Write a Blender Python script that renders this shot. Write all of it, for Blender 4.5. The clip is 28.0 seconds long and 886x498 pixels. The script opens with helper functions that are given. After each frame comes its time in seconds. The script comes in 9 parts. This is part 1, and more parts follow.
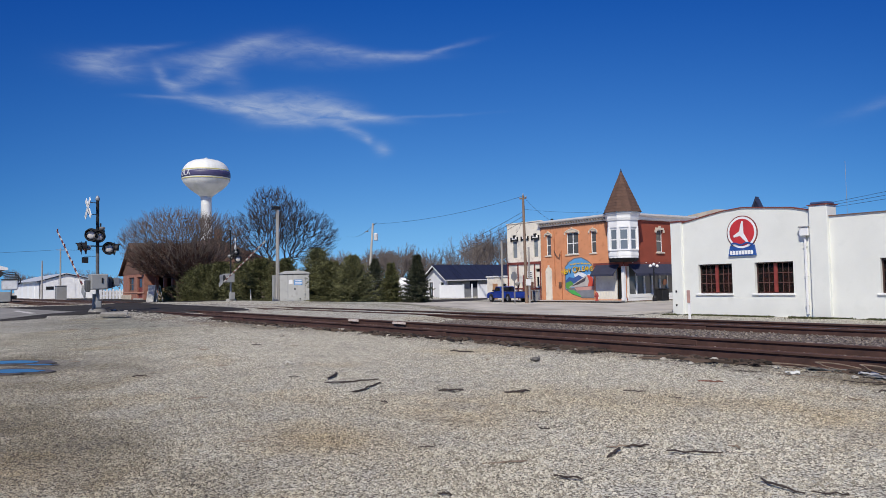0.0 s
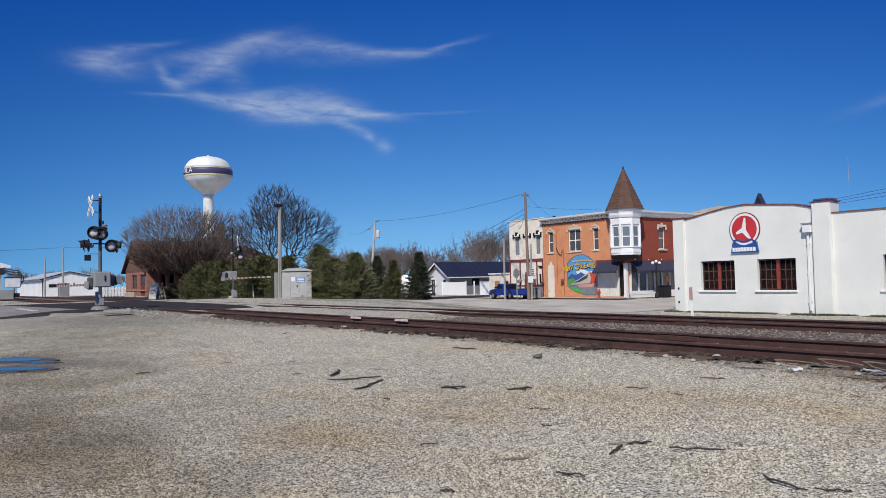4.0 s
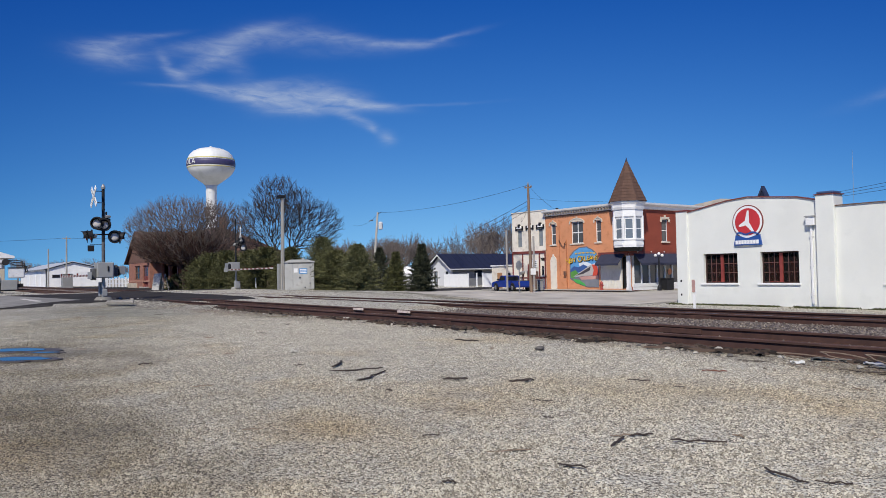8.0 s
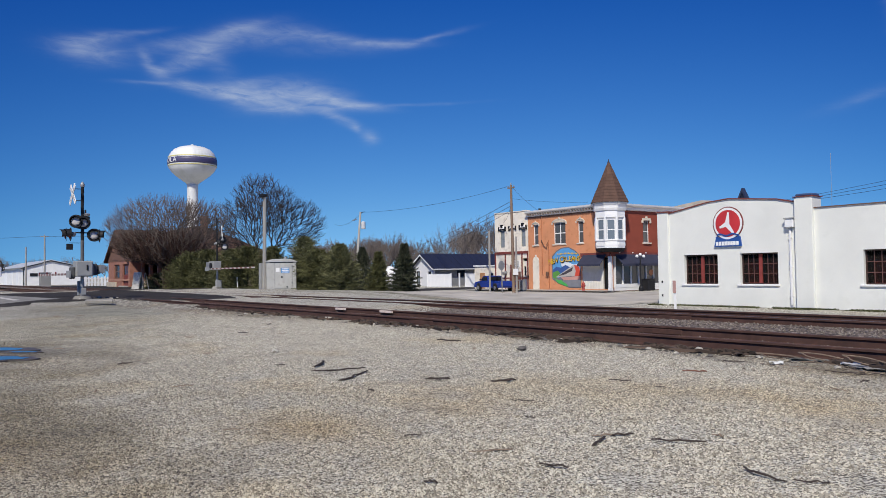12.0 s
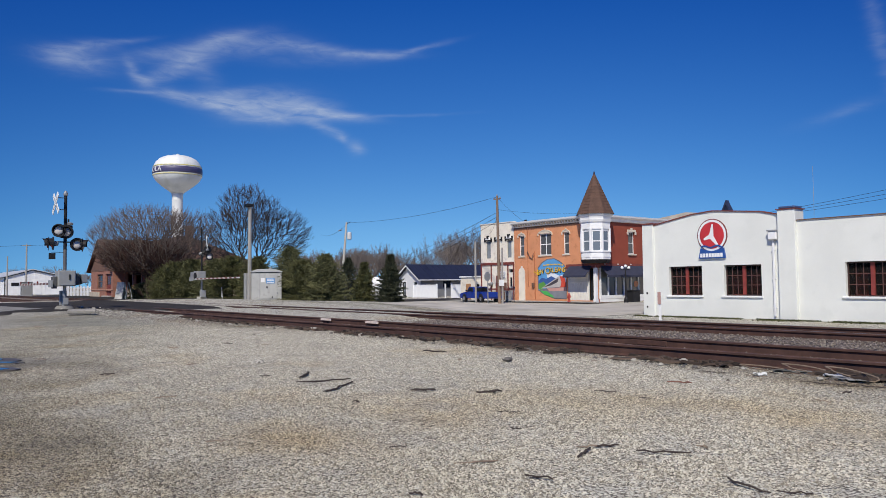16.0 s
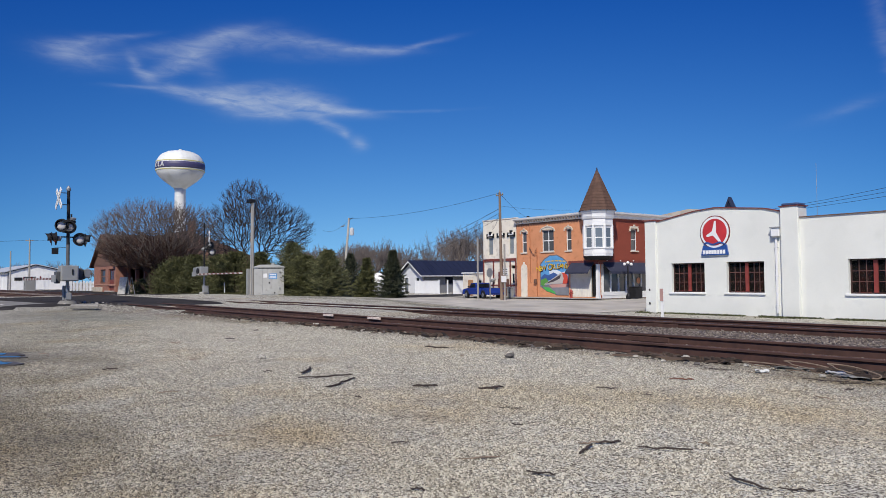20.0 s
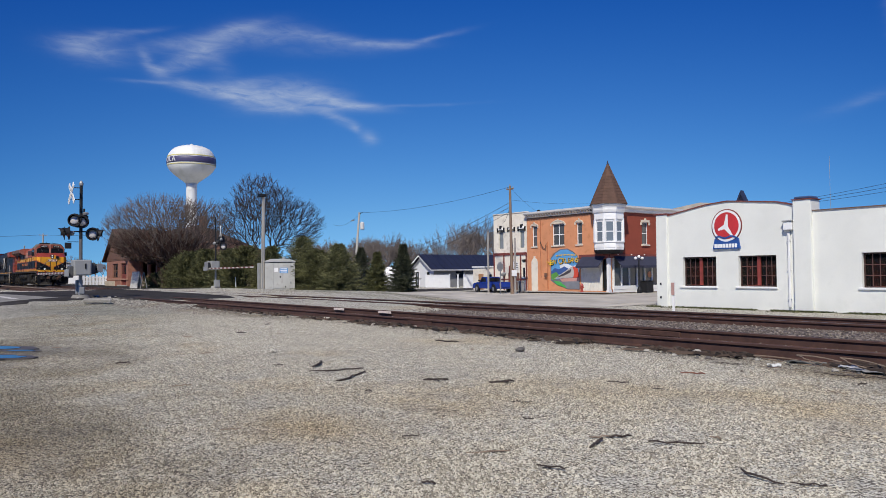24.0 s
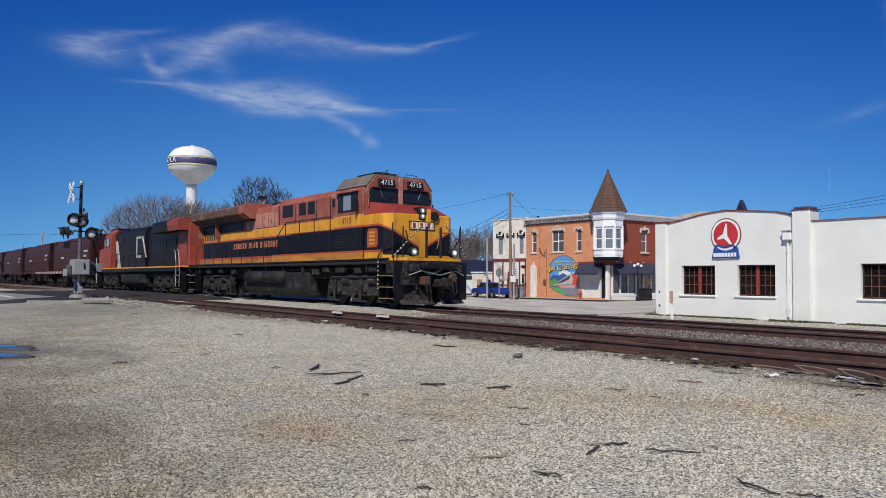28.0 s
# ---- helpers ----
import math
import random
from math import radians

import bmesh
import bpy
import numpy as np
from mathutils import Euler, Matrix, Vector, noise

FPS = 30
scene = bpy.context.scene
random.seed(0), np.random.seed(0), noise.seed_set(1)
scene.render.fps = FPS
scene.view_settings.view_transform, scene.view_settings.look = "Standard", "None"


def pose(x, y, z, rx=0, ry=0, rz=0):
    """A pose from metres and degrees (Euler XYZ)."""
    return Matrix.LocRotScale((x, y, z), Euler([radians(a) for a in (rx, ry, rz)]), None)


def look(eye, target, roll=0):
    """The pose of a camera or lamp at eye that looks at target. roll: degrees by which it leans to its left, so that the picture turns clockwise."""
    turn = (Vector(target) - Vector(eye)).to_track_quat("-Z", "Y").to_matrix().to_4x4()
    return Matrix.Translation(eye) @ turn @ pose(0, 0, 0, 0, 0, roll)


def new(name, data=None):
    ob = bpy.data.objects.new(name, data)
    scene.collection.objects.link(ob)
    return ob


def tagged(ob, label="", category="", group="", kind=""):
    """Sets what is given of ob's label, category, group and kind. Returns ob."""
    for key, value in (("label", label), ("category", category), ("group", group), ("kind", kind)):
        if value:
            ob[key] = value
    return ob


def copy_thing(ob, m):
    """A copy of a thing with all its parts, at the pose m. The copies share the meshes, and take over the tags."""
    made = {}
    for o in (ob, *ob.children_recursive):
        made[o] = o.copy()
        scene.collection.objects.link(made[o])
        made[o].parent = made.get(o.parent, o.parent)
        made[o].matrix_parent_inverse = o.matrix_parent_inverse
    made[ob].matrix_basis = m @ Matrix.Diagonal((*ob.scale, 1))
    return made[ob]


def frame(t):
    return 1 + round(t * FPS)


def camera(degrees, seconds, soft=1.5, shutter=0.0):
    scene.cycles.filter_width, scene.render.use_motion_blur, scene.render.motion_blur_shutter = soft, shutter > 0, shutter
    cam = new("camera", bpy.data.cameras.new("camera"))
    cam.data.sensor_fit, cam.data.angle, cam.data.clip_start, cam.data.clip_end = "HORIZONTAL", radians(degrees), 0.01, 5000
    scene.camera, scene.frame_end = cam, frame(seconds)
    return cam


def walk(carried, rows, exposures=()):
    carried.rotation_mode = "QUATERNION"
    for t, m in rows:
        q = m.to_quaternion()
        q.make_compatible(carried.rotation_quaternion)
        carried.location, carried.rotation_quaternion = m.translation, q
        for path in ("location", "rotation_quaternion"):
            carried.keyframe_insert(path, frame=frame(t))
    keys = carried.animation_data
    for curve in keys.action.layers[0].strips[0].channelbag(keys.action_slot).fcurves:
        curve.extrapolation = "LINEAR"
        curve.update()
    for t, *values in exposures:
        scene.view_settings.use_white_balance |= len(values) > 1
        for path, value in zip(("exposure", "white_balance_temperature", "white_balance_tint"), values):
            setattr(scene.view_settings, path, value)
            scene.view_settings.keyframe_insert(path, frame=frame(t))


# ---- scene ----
from collections import defaultdict

# camera: hand-held from one spot, it only turns
EYE_Z = 1.168
cam = camera(61.42, 28.0, soft=0.75)
TURNS = (
    (0, 144.098, 2.698, -1.126), (0.5, 144.003, 2.649, -1.087), (1, 143.923, 2.615, -1.076), (1.5, 143.825, 2.584, -1.074),
    (2, 143.819, 2.568, -1.065), (2.5, 143.849, 2.544, -1.047), (3, 143.943, 2.573, -1.037), (3.5, 144.129, 2.552, -1.068),
    (5.5, 144.489, 2.170, -1.544), (6, 144.487, 2.055, -1.523), (6.5, 144.533, 1.936, -1.505), (7, 144.522, 1.913, -1.355),
    (7.5, 144.477, 1.878, -1.124), (8, 144.480, 1.859, -1.012), (8.5, 144.482, 1.832, -0.889), (9, 144.469, 1.819, -0.786),
    (9.5, 144.388, 1.805, -0.673), (10, 144.260, 1.876, -0.738), (10.5, 144.046, 1.847, -0.798), (11, 143.753, 1.815, -0.839),
    (11.5, 143.435, 1.825, -0.815), (12, 143.158, 1.838, -0.797), (12.5, 142.927, 1.909, -0.769), (14.5, 142.325, 2.419, -0.623),
    (15, 142.145, 2.545, -0.615), (15.5, 142.095, 2.627, -0.621), (16, 142.077, 2.652, -0.622), (16.5, 142.044, 2.637, -0.589),
    (17, 142.062, 2.603, -0.596), (17.5, 142.098, 2.566, -0.560), (18, 142.130, 2.539, -0.521), (18.5, 142.173, 2.491, -0.474),
    (19, 142.199, 2.418, -0.446), (19.5, 142.211, 2.370, -0.472), (20, 142.261, 2.350, -0.455), (20.5, 142.307, 2.306, -0.489),
    (21, 142.336, 2.254, -0.458), (21.5, 142.414, 2.179, -0.452), (23.5, 142.918, 1.949, -0.552), (24, 143.059, 1.901, -0.491),
    (24.5, 143.161, 1.849, -0.430), (25, 143.234, 1.809, -0.331), (25.5, 143.243, 1.761, -0.232), (26, 143.258, 1.757, -0.152),
    (26.5, 143.209, 1.881, -0.134), (27, 143.128, 2.032, -0.081), (27.5, 143.082, 2.119, 0.037), (28, 142.996, 2.276, 0.352),
)


def aim(heading, tilt, lean):
    return pose(0, 0, EYE_Z, 90 + tilt, 0, heading - 90) @ pose(0, 0, 0, 0, 0, lean)


walk(cam, [(t, aim(a, b, c)) for t, a, b, c in TURNS])

# world: clear spring sky with one thin cloud, sun behind and to the left of the camera
SUN_ELEV, SUN_AZ = 46.0, -52.0      # azimuth counted from +x towards +y
world = bpy.data.worlds.new("sky")
scene.world = world
world.use_nodes = True
wn, wl = world.node_tree.nodes, world.node_tree.links
wn.clear()
sky = wn.new("ShaderNodeTexSky")
sky.sky_type, sky.sun_disc = "NISHITA", False
sky.sun_elevation, sky.sun_rotation = radians(SUN_ELEV), radians(90 - SUN_AZ)
sky.altitude, sky.air_density, sky.dust_density, sky.ozone_density = 200, 1.0, 0.0, 3.0


def wmath(op, a, b=None, c=None):
    n = wn.new("ShaderNodeMath")
    n.operation = op
    for i, v in enumerate((a, b, c)):
        if v is None:
            continue
        if isinstance(v, (int, float)):
            n.inputs[i].default_value = v
        else:
            wl.new(v, n.inputs[i])
    return n.outputs[0]


# the cloud lives in angles: heading h and height e, both in degrees
coord = wn.new("ShaderNodeTexCoord")
sep = wn.new("ShaderNodeSeparateXYZ")
wl.new(coord.outputs["Generated"], sep.inputs[0])
head = wmath("MULTIPLY", wmath("ARCTAN2", sep.outputs[1], sep.outputs[0]), 57.29578)
high = wmath("MULTIPLY", wmath("ARCSINE", sep.outputs[2]), 57.29578)
comb = wn.new("ShaderNodeCombineXYZ")
wl.new(wmath("MULTIPLY", head, 0.11), comb.inputs[0])
wl.new(wmath("MULTIPLY", high, 0.42), comb.inputs[1])
warp = wn.new("ShaderNodeTexNoise")
warp.inputs["Scale"].default_value, warp.inputs["Detail"].default_value = 1.3, 5
wl.new(comb.outputs[0], warp.inputs[0])
wsep = wn.new("ShaderNodeSeparateColor")
wl.new(warp.outputs["Color"], wsep.inputs[0])
head2 = wmath("ADD", head, wmath("MULTIPLY", wmath("SUBTRACT", wsep.outputs[0], 0.5), 1.9))
high2 = wmath("ADD", high, wmath("MULTIPLY", wmath("SUBTRACT", wsep.outputs[1], 0.5), 0.75))
CLOUD = (  # heading, height, half length, half thickness, tilt, strength
    (168.4, 15.36, 2.18, 0.70, 3, 0.20), (168.0, 16.31, 2.10, 0.37, -12, 0.16), (165.3, 17.06, 1.72, 0.21, -13, 0.09),
    (169.4, 15.66, 0.87, 0.49, 9, 0.12), (165.0, 15.24, 0.80, 0.37, 51, 0.15), (164.1, 14.48, 0.69, 0.33, 16, 0.20),
    (162.2, 15.31, 2.01, 0.62, -28, 0.20), (163.2, 16.41, 2.27, 0.49, -14, 0.12), (160.3, 16.65, 2.31, 0.82, -20, 0.17),
    (159.9, 15.16, 1.15, 0.66, 30, 0.07), (158.2, 17.83, 2.44, 0.37, -14, 0.16), (155.9, 17.55, 2.75, 0.66, -6, 0.17),
    (151.7, 17.55, 2.83, 0.41, 5, 0.17), (147.5, 17.25, 2.76, 0.29, 1, 0.18), (144.0, 17.58, 2.33, 0.21, -12, 0.15),
    (151.6, 16.66, 3.77, 0.49, -3, 0.06), (164.1, 13.66, 1.97, 0.12, -2, 0.13), (161.1, 13.47, 1.79, 0.37, 8, 0.26),
    (158.3, 13.18, 1.78, 0.70, 4, 0.34), (155.1, 13.29, 2.41, 0.87, -5, 0.36), (151.9, 13.24, 1.67, 0.62, 11, 0.36),
    (149.2, 12.68, 1.79, 0.33, 6, 0.26), (154.0, 12.55, 2.54, 0.41, -3, 0.16), (151.1, 11.85, 1.33, 0.37, 23, 0.24),
    (149.8, 11.04, 0.46, 0.29, 36, 0.16), (148.8, 10.38, 0.57, 0.45, -1, 0.20), (145.2, 12.78, 3.84, 0.12, -2, 0.07),
    (157.3, 14.17, 2.04, 0.33, -8, 0.10), (111.2, 15.6, 0.5, 3.2, -12, 0.10), (113.6, 11.2, 2.2, 0.4, -12, 0.07),
)
total = None
for h, e, a, b, tilt, k in CLOUD:
    dh, de = wmath("SUBTRACT", head2, h), wmath("SUBTRACT", high2, e)
    c, s = math.cos(radians(tilt)), math.sin(radians(tilt))
    u = wmath("ADD", wmath("MULTIPLY", dh, c / a), wmath("MULTIPLY", de, s / a))
    v = wmath("ADD", wmath("MULTIPLY", dh, -s / b), wmath("MULTIPLY", de, c / b))
    r2 = wmath("ADD", wmath("MULTIPLY", u, u), wmath("MULTIPLY", v, v))
    g = wmath("MULTIPLY", wmath("EXPONENT", wmath("MULTIPLY", r2, -1.0)), k)
    total = g if total is None else wmath("ADD", total, g)
wisp = wn.new("ShaderNodeTexNoise")
wisp.inputs["Scale"].default_value, wisp.inputs["Detail"].default_value = 4.0, 9
wisp.inputs["Roughness"].default_value = 0.6
wl.new(comb.outputs[0], wisp.inputs[0])
wisp.inputs["Distortion"].default_value = 0.6
shred = wn.new("ShaderNodeMapRange")
shred.inputs["From Min"].default_value, shred.inputs["From Max"].default_value = 0.28, 0.68
shred.inputs["To Min"].default_value, shred.inputs["To Max"].default_value = 0.45, 1.7
wl.new(wisp.outputs[0], shred.inputs[0])
veil = wmath("MULTIPLY", total, shred.outputs[0])
veil = wmath("MINIMUM", veil, 0.75)
mixc = wn.new("ShaderNodeMix")
mixc.data_type = "RGBA"
wl.new(veil, mixc.inputs[0])
tone = wn.new("ShaderNodeHueSaturation")
tone.inputs["Saturation"].default_value, tone.inputs["Value"].default_value = 1.25, 1.0
wl.new(sky.outputs[0], tone.inputs["Color"])
lift = wn.new("ShaderNodeVectorMath")
lift.operation = "MULTIPLY_ADD"
lift.inputs[1].default_value, lift.inputs[2].default_value = (1, 1, 1.0), (0, 0, 0.1)
wl.new(coord.outputs["Generated"], lift.inputs[0])
wl.new(lift.outputs[0], sky.inputs[0])
deep = wn.new("ShaderNodeMix")
deep.data_type, deep.blend_type = "RGBA", "MULTIPLY"
deep.inputs[0].default_value = 1.0
fade = wn.new("ShaderNodeMapRange")
fade.inputs["From Min"].default_value, fade.inputs["From Max"].default_value = 4.0, 25.0
wl.new(high, fade.inputs[0])
tint = wn.new("ShaderNodeMix")
tint.data_type = "RGBA"
wl.new(fade.outputs[0], tint.inputs[0])
tint.inputs[6].default_value, tint.inputs[7].default_value = (0.8, 0.96, 1.06, 1), (0.08, 0.53, 1.14, 1)
wl.new(tint.outputs[2], deep.inputs[7])
wl.new(tone.outputs[0], deep.inputs[6])
facing = wn.new("ShaderNodeVectorMath")
facing.operation = "DOT_PRODUCT"
facing.inputs[1].default_value = (-0.777, 0.612, 0.15)
wl.new(coord.outputs["Generated"], facing.inputs[0])
turned = wn.new("ShaderNodeMapRange")
turned.inputs["From Min"].default_value, turned.inputs["From Max"].default_value = 0.82, 0.99
wl.new(facing.outputs["Value"], turned.inputs[0])
deeper = wn.new("ShaderNodeMix")
deeper.data_type = "RGBA"
wl.new(turned.outputs[0], deeper.inputs[0])
deeper.inputs[6].default_value, deeper.inputs[7].default_value = (0.5, 0.72, 0.88, 1), (0.96, 1.0, 1.02, 1)
clear = wn.new("ShaderNodeMix")
clear.data_type, clear.blend_type = "RGBA", "MULTIPLY"
clear.inputs[0].default_value = 1.0
wl.new(deep.outputs[2], clear.inputs[6])
wl.new(deeper.outputs[2], clear.inputs[7])
wl.new(clear.outputs[2], mixc.inputs[6])
mixc.inputs[7].default_value = (5.2, 5.9, 7.0, 1)
back = wn.new("ShaderNodeBackground")
back.inputs[1].default_value = 0.1
wl.new(mixc.outputs[2], back.inputs[0])
wl.new(back.outputs[0], wn.new("ShaderNodeOutputWorld").inputs[0])

sun = new("sun", bpy.data.lights.new("sun", "SUN"))
sun.data.energy, sun.data.angle, sun.data.color = 4.45, radians(0.53), (1.0, 0.945, 0.835)
az, el = radians(SUN_AZ), radians(SUN_ELEV)
sun.matrix_world = look((0, 0, 60), (-math.cos(az) * math.cos(el), -math.sin(az) * math.cos(el), 60 - math.sin(el)))
scene.view_settings.exposure = 0.0


# ---- materials ----
def mat(name, color, rough=0.75, metal=0.0, var=0.18, scale=1.5, fine=35.0, bump=0.15, depth=0.01, stain=None, amount=0.0, each=0.0, stretch=None):
    """Colour with large patches and fine grain, relief, optional stains, optional variation from piece to piece."""
    m = bpy.data.materials.new(name)
    m.use_nodes = True
    n, l = m.node_tree.nodes, m.node_tree.links
    b = n["Principled BSDF"]
    b.inputs["Roughness"].default_value, b.inputs["Metallic"].default_value = rough, metal
    tc = n.new("ShaderNodeTexCoord")
    src = tc.outputs["Object"]
    if stretch:
        mp = n.new("ShaderNodeMapping")
        mp.inputs["Scale"].default_value = stretch
        l.new(src, mp.inputs[0])
        src = mp.outputs[0]

    def tex(s, detail):
        t = n.new("ShaderNodeTexNoise")
        t.inputs["Scale"].default_value, t.inputs["Detail"].default_value = s, detail
        l.new(src, t.inputs[0])
        return t.outputs[0]

    def mixed(kind, fac, a, c):
        x = n.new("ShaderNodeMix")
        x.data_type, x.blend_type = "RGBA", kind
        for i, v in ((0, fac), (6, a), (7, c)):
            if isinstance(v, (int, float)):
                x.inputs[i].default_value = v
            elif isinstance(v, tuple):
                x.inputs[i].default_value = (*v[:3], 1)
            else:
                l.new(v, x.inputs[i])
        return x.outputs[2]

    def ramp(v, lo, hi):
        r = n.new("ShaderNodeMapRange")
        r.inputs["From Min"].default_value, r.inputs["From Max"].default_value = lo, hi
        l.new(v, r.inputs[0])
        return r.outputs[0]

    big, small = tex(scale, 4), tex(fine, 3)
    dark = tuple(c * (1 - var) for c in color)
    light = tuple(min(1, c * (1 + var * 0.7)) for c in color)
    col = mixed("MIX", ramp(big, 0.3, 0.7), dark, light)
    col = mixed("MULTIPLY", min(1, var * 1.6), col, mixed("MIX", small, (0.55, 0.55, 0.55), (1, 1, 1)))
    if stain:
        col = mixed("MIX", ramp(tex(scale * 2.3, 6), 0.62 - amount * 0.3, 0.75), col, stain)
    if each:
        info = n.new("ShaderNodeObjectInfo")
        col = mixed("MULTIPLY", each, col, mixed("MIX", info.outputs["Random"], (0.35, 0.35, 0.35), (1, 1, 1)))
    l.new(col, b.inputs["Base Color"])
    if bump:
        bp = n.new("ShaderNodeBump")
        bp.inputs["Strength"].default_value, bp.inputs["Distance"].default_value = bump, depth
        l.new(small, bp.inputs["Height"])
        l.new(bp.outputs[0], b.inputs["Normal"])
    return m


def glow(name, color, power):
    m = bpy.data.materials.new(name)
    m.use_nodes = True
    b = m.node_tree.nodes["Principled BSDF"]
    b.inputs["Base Color"].default_value = (*color, 1)
    b.inputs["Emission Color"].default_value, b.inputs["Emission Strength"].default_value = (*color, 1), power
    return m


def glassy(name, color, rough=0.04):
    m = bpy.data.materials.new(name)
    m.use_nodes = True
    b = m.node_tree.nodes["Principled BSDF"]
    b.inputs["Base Color"].default_value, b.inputs["Roughness"].default_value = (*color, 1), rough
    b.inputs["Specular IOR Level"].default_value = 0.6
    return m


# ---- mesh helpers ----
def quad_box(bm, x0, x1, y0, y1, z0, z1):
    v = [bm.verts.new((x, y, z)) for z in (z0, z1) for x, y in ((x0, y0), (x1, y0), (x1, y1), (x0, y1))]
    for f in ((3, 2, 1, 0), (4, 5, 6, 7), (0, 1, 5, 4), (1, 2, 6, 5), (2, 3, 7, 6), (3, 0, 4, 7)):
        bm.faces.new([v[i] for i in f])
    return v


def box(x0, x1, y0, y1, z0, z1, bevel=0.0, seg=1):
    bm = bmesh.new()
    quad_box(bm, min(x0, x1), max(x0, x1), min(y0, y1), max(y0, y1), min(z0, z1), max(z0, z1))
    if bevel:
        bmesh.ops.bevel(bm, geom=bm.edges[:], offset=bevel, segments=seg, affect="EDGES")
    return bm


def boxes(rows):
    bm = bmesh.new()
    for r in rows:
        quad_box(bm, *r)
    return bm


def add_tube(bm, p, q, r0, r1=None, seg=8, caps=True):
    p, q = Vector(p), Vector(q)
    r1 = r0 if r1 is None else r1
    d = (q - p).normalized()
    a = d.orthogonal().normalized()
    b = d.cross(a)
    rings = []
    for c, r in ((p, r0), (q, r1)):
        rings.append([bm.verts.new(c + (a * math.cos(2 * math.pi * i / seg) + b * math.sin(2 * math.pi * i / seg)) * r) for i in range(seg)])
    for i in range(seg):
        j = (i + 1) % seg
        bm.faces.new((rings[0][i], rings[0][j], rings[1][j], rings[1][i]))
    if caps:
        bm.faces.new(rings[0][::-1])
        bm.faces.new(rings[1])


def tube(p, q, r0, r1=None, seg=8):
    bm = bmesh.new()
    add_tube(bm, p, q, r0, r1, seg)
    return bm


def tubes(rows, seg=6):
    bm = bmesh.new()
    for p, q, r in rows:
        add_tube(bm, p, q, r, r, seg)
    return bm


def bent(points, r, seg=6):
    bm = bmesh.new()
    for p, q in zip(points, points[1:]):
        add_tube(bm, p, q, r, r, seg)
    return bm


def prism(pts, axis, a, b, bevel=0.0):
    """A flat outline pushed from a to b along an axis; pts are the other two coordinates in order."""
    bm = bmesh.new()

    def at(u, v, w):
        return {"x": (w, u, v), "y": (u, w, v), "z": (u, v, w)}[axis]
    lo = [bm.verts.new(at(u, v, a)) for u, v in pts]
    hi = [bm.verts.new(at(u, v, b)) for u, v in pts]
    n = len(pts)
    bm.faces.new(lo[::-1])
    bm.faces.new(hi)
    for i in range(n):
        bm.faces.new((lo[i], lo[(i + 1) % n], hi[(i + 1) % n], hi[i]))
    bmesh.ops.recalc_face_normals(bm, faces=bm.faces[:])
    if bevel:
        bmesh.ops.bevel(bm, geom=bm.edges[:], offset=bevel, segments=1, affect="EDGES")
    return bm


def lathe(profile, seg=32, at=(0, 0, 0), axis="z"):
    bm = bmesh.new()
    rings = []
    for r, h in profile:
        ring = []
        for i in range(seg):
            t = 2 * math.pi * i / seg
            u, v = max(r, 0.0005) * math.cos(t), max(r, 0.0005) * math.sin(t)
            p = {"z": (u, v, h), "y": (u, h, v), "x": (h, u, v)}[axis]
            ring.append(bm.verts.new((p[0] + at[0], p[1] + at[1], p[2] + at[2])))
        rings.append(ring)
    for a, b in zip(rings, rings[1:]):
        for i in range(seg):
            bm.faces.new((a[i], a[(i + 1) % seg], b[(i + 1) % seg], b[i]))
    bm.faces.new(rings[0][::-1])
    bm.faces.new(rings[-1])
    bmesh.ops.recalc_face_normals(bm, faces=bm.faces[:])
    return bm


def holed(u0, u1, z0, z1, holes, a, b, axis="x"):
    """A wall along axis from u0 to u1, between a and b across, with rectangular openings (u0, u1, z0, z1)."""
    us = sorted({u0, u1, *[h[i] for h in holes for i in (0, 1)]})
    zs = sorted({z0, z1, *[h[i] for h in holes for i in (2, 3)]})
    bm = bmesh.new()
    solid = {}
    for i, (p, q) in enumerate(zip(us, us[1:])):
        for j, (r, s) in enumerate(zip(zs, zs[1:])):
            cu, cz = (p + q) / 2, (r + s) / 2
            solid[i, j] = not any(h[0] < cu < h[1] and h[2] < cz < h[3] for h in holes)
    made = {}

    def vert(i, j, w):
        if (i, j, w) not in made:
            made[i, j, w] = bm.verts.new((us[i], w, zs[j]) if axis == "x" else (w, us[i], zs[j]))
        return made[i, j, w]
    for (i, j), on in solid.items():
        if not on:
            continue
        ring = ((i, j), (i + 1, j), (i + 1, j + 1), (i, j + 1))
        bm.faces.new([vert(u, v, a) for u, v in ring])
        bm.faces.new([vert(u, v, b) for u, v in ring[::-1]])
        for k, (di, dj) in enumerate(((0, -1), (1, 0), (0, 1), (-1, 0))):
            if not solid.get((i + di, j + dj), False):
                (u0_, v0_), (u1_, v1_) = ring[k], ring[(k + 1) % 4]
                bm.faces.new((vert(u0_, v0_, a), vert(u0_, v0_, b), vert(u1_, v1_, b), vert(u1_, v1_, a)))
    bmesh.ops.recalc_face_normals(bm, faces=bm.faces[:])
    return bm


def part(name, bm, material, parent=None, label="", smooth=False, at=None):
    """Links a bmesh as one mesh object, under a thing or a part when parent is given."""
    me = bpy.data.meshes.new(name)
    bm.to_mesh(me)
    bm.free()
    me.materials.append(material)
    if smooth:
        for p in me.polygons:
            p.use_smooth = True
    ob = new(name, me)
    if parent is not None:
        ob.parent = parent
    if at is not None:
        ob.matrix_basis = at
    if label:
        ob["label"] = label
    return ob


def piece(name, me, parent, m):
    ob = new(name, me)
    ob.parent = parent
    ob.matrix_basis = m
    return ob


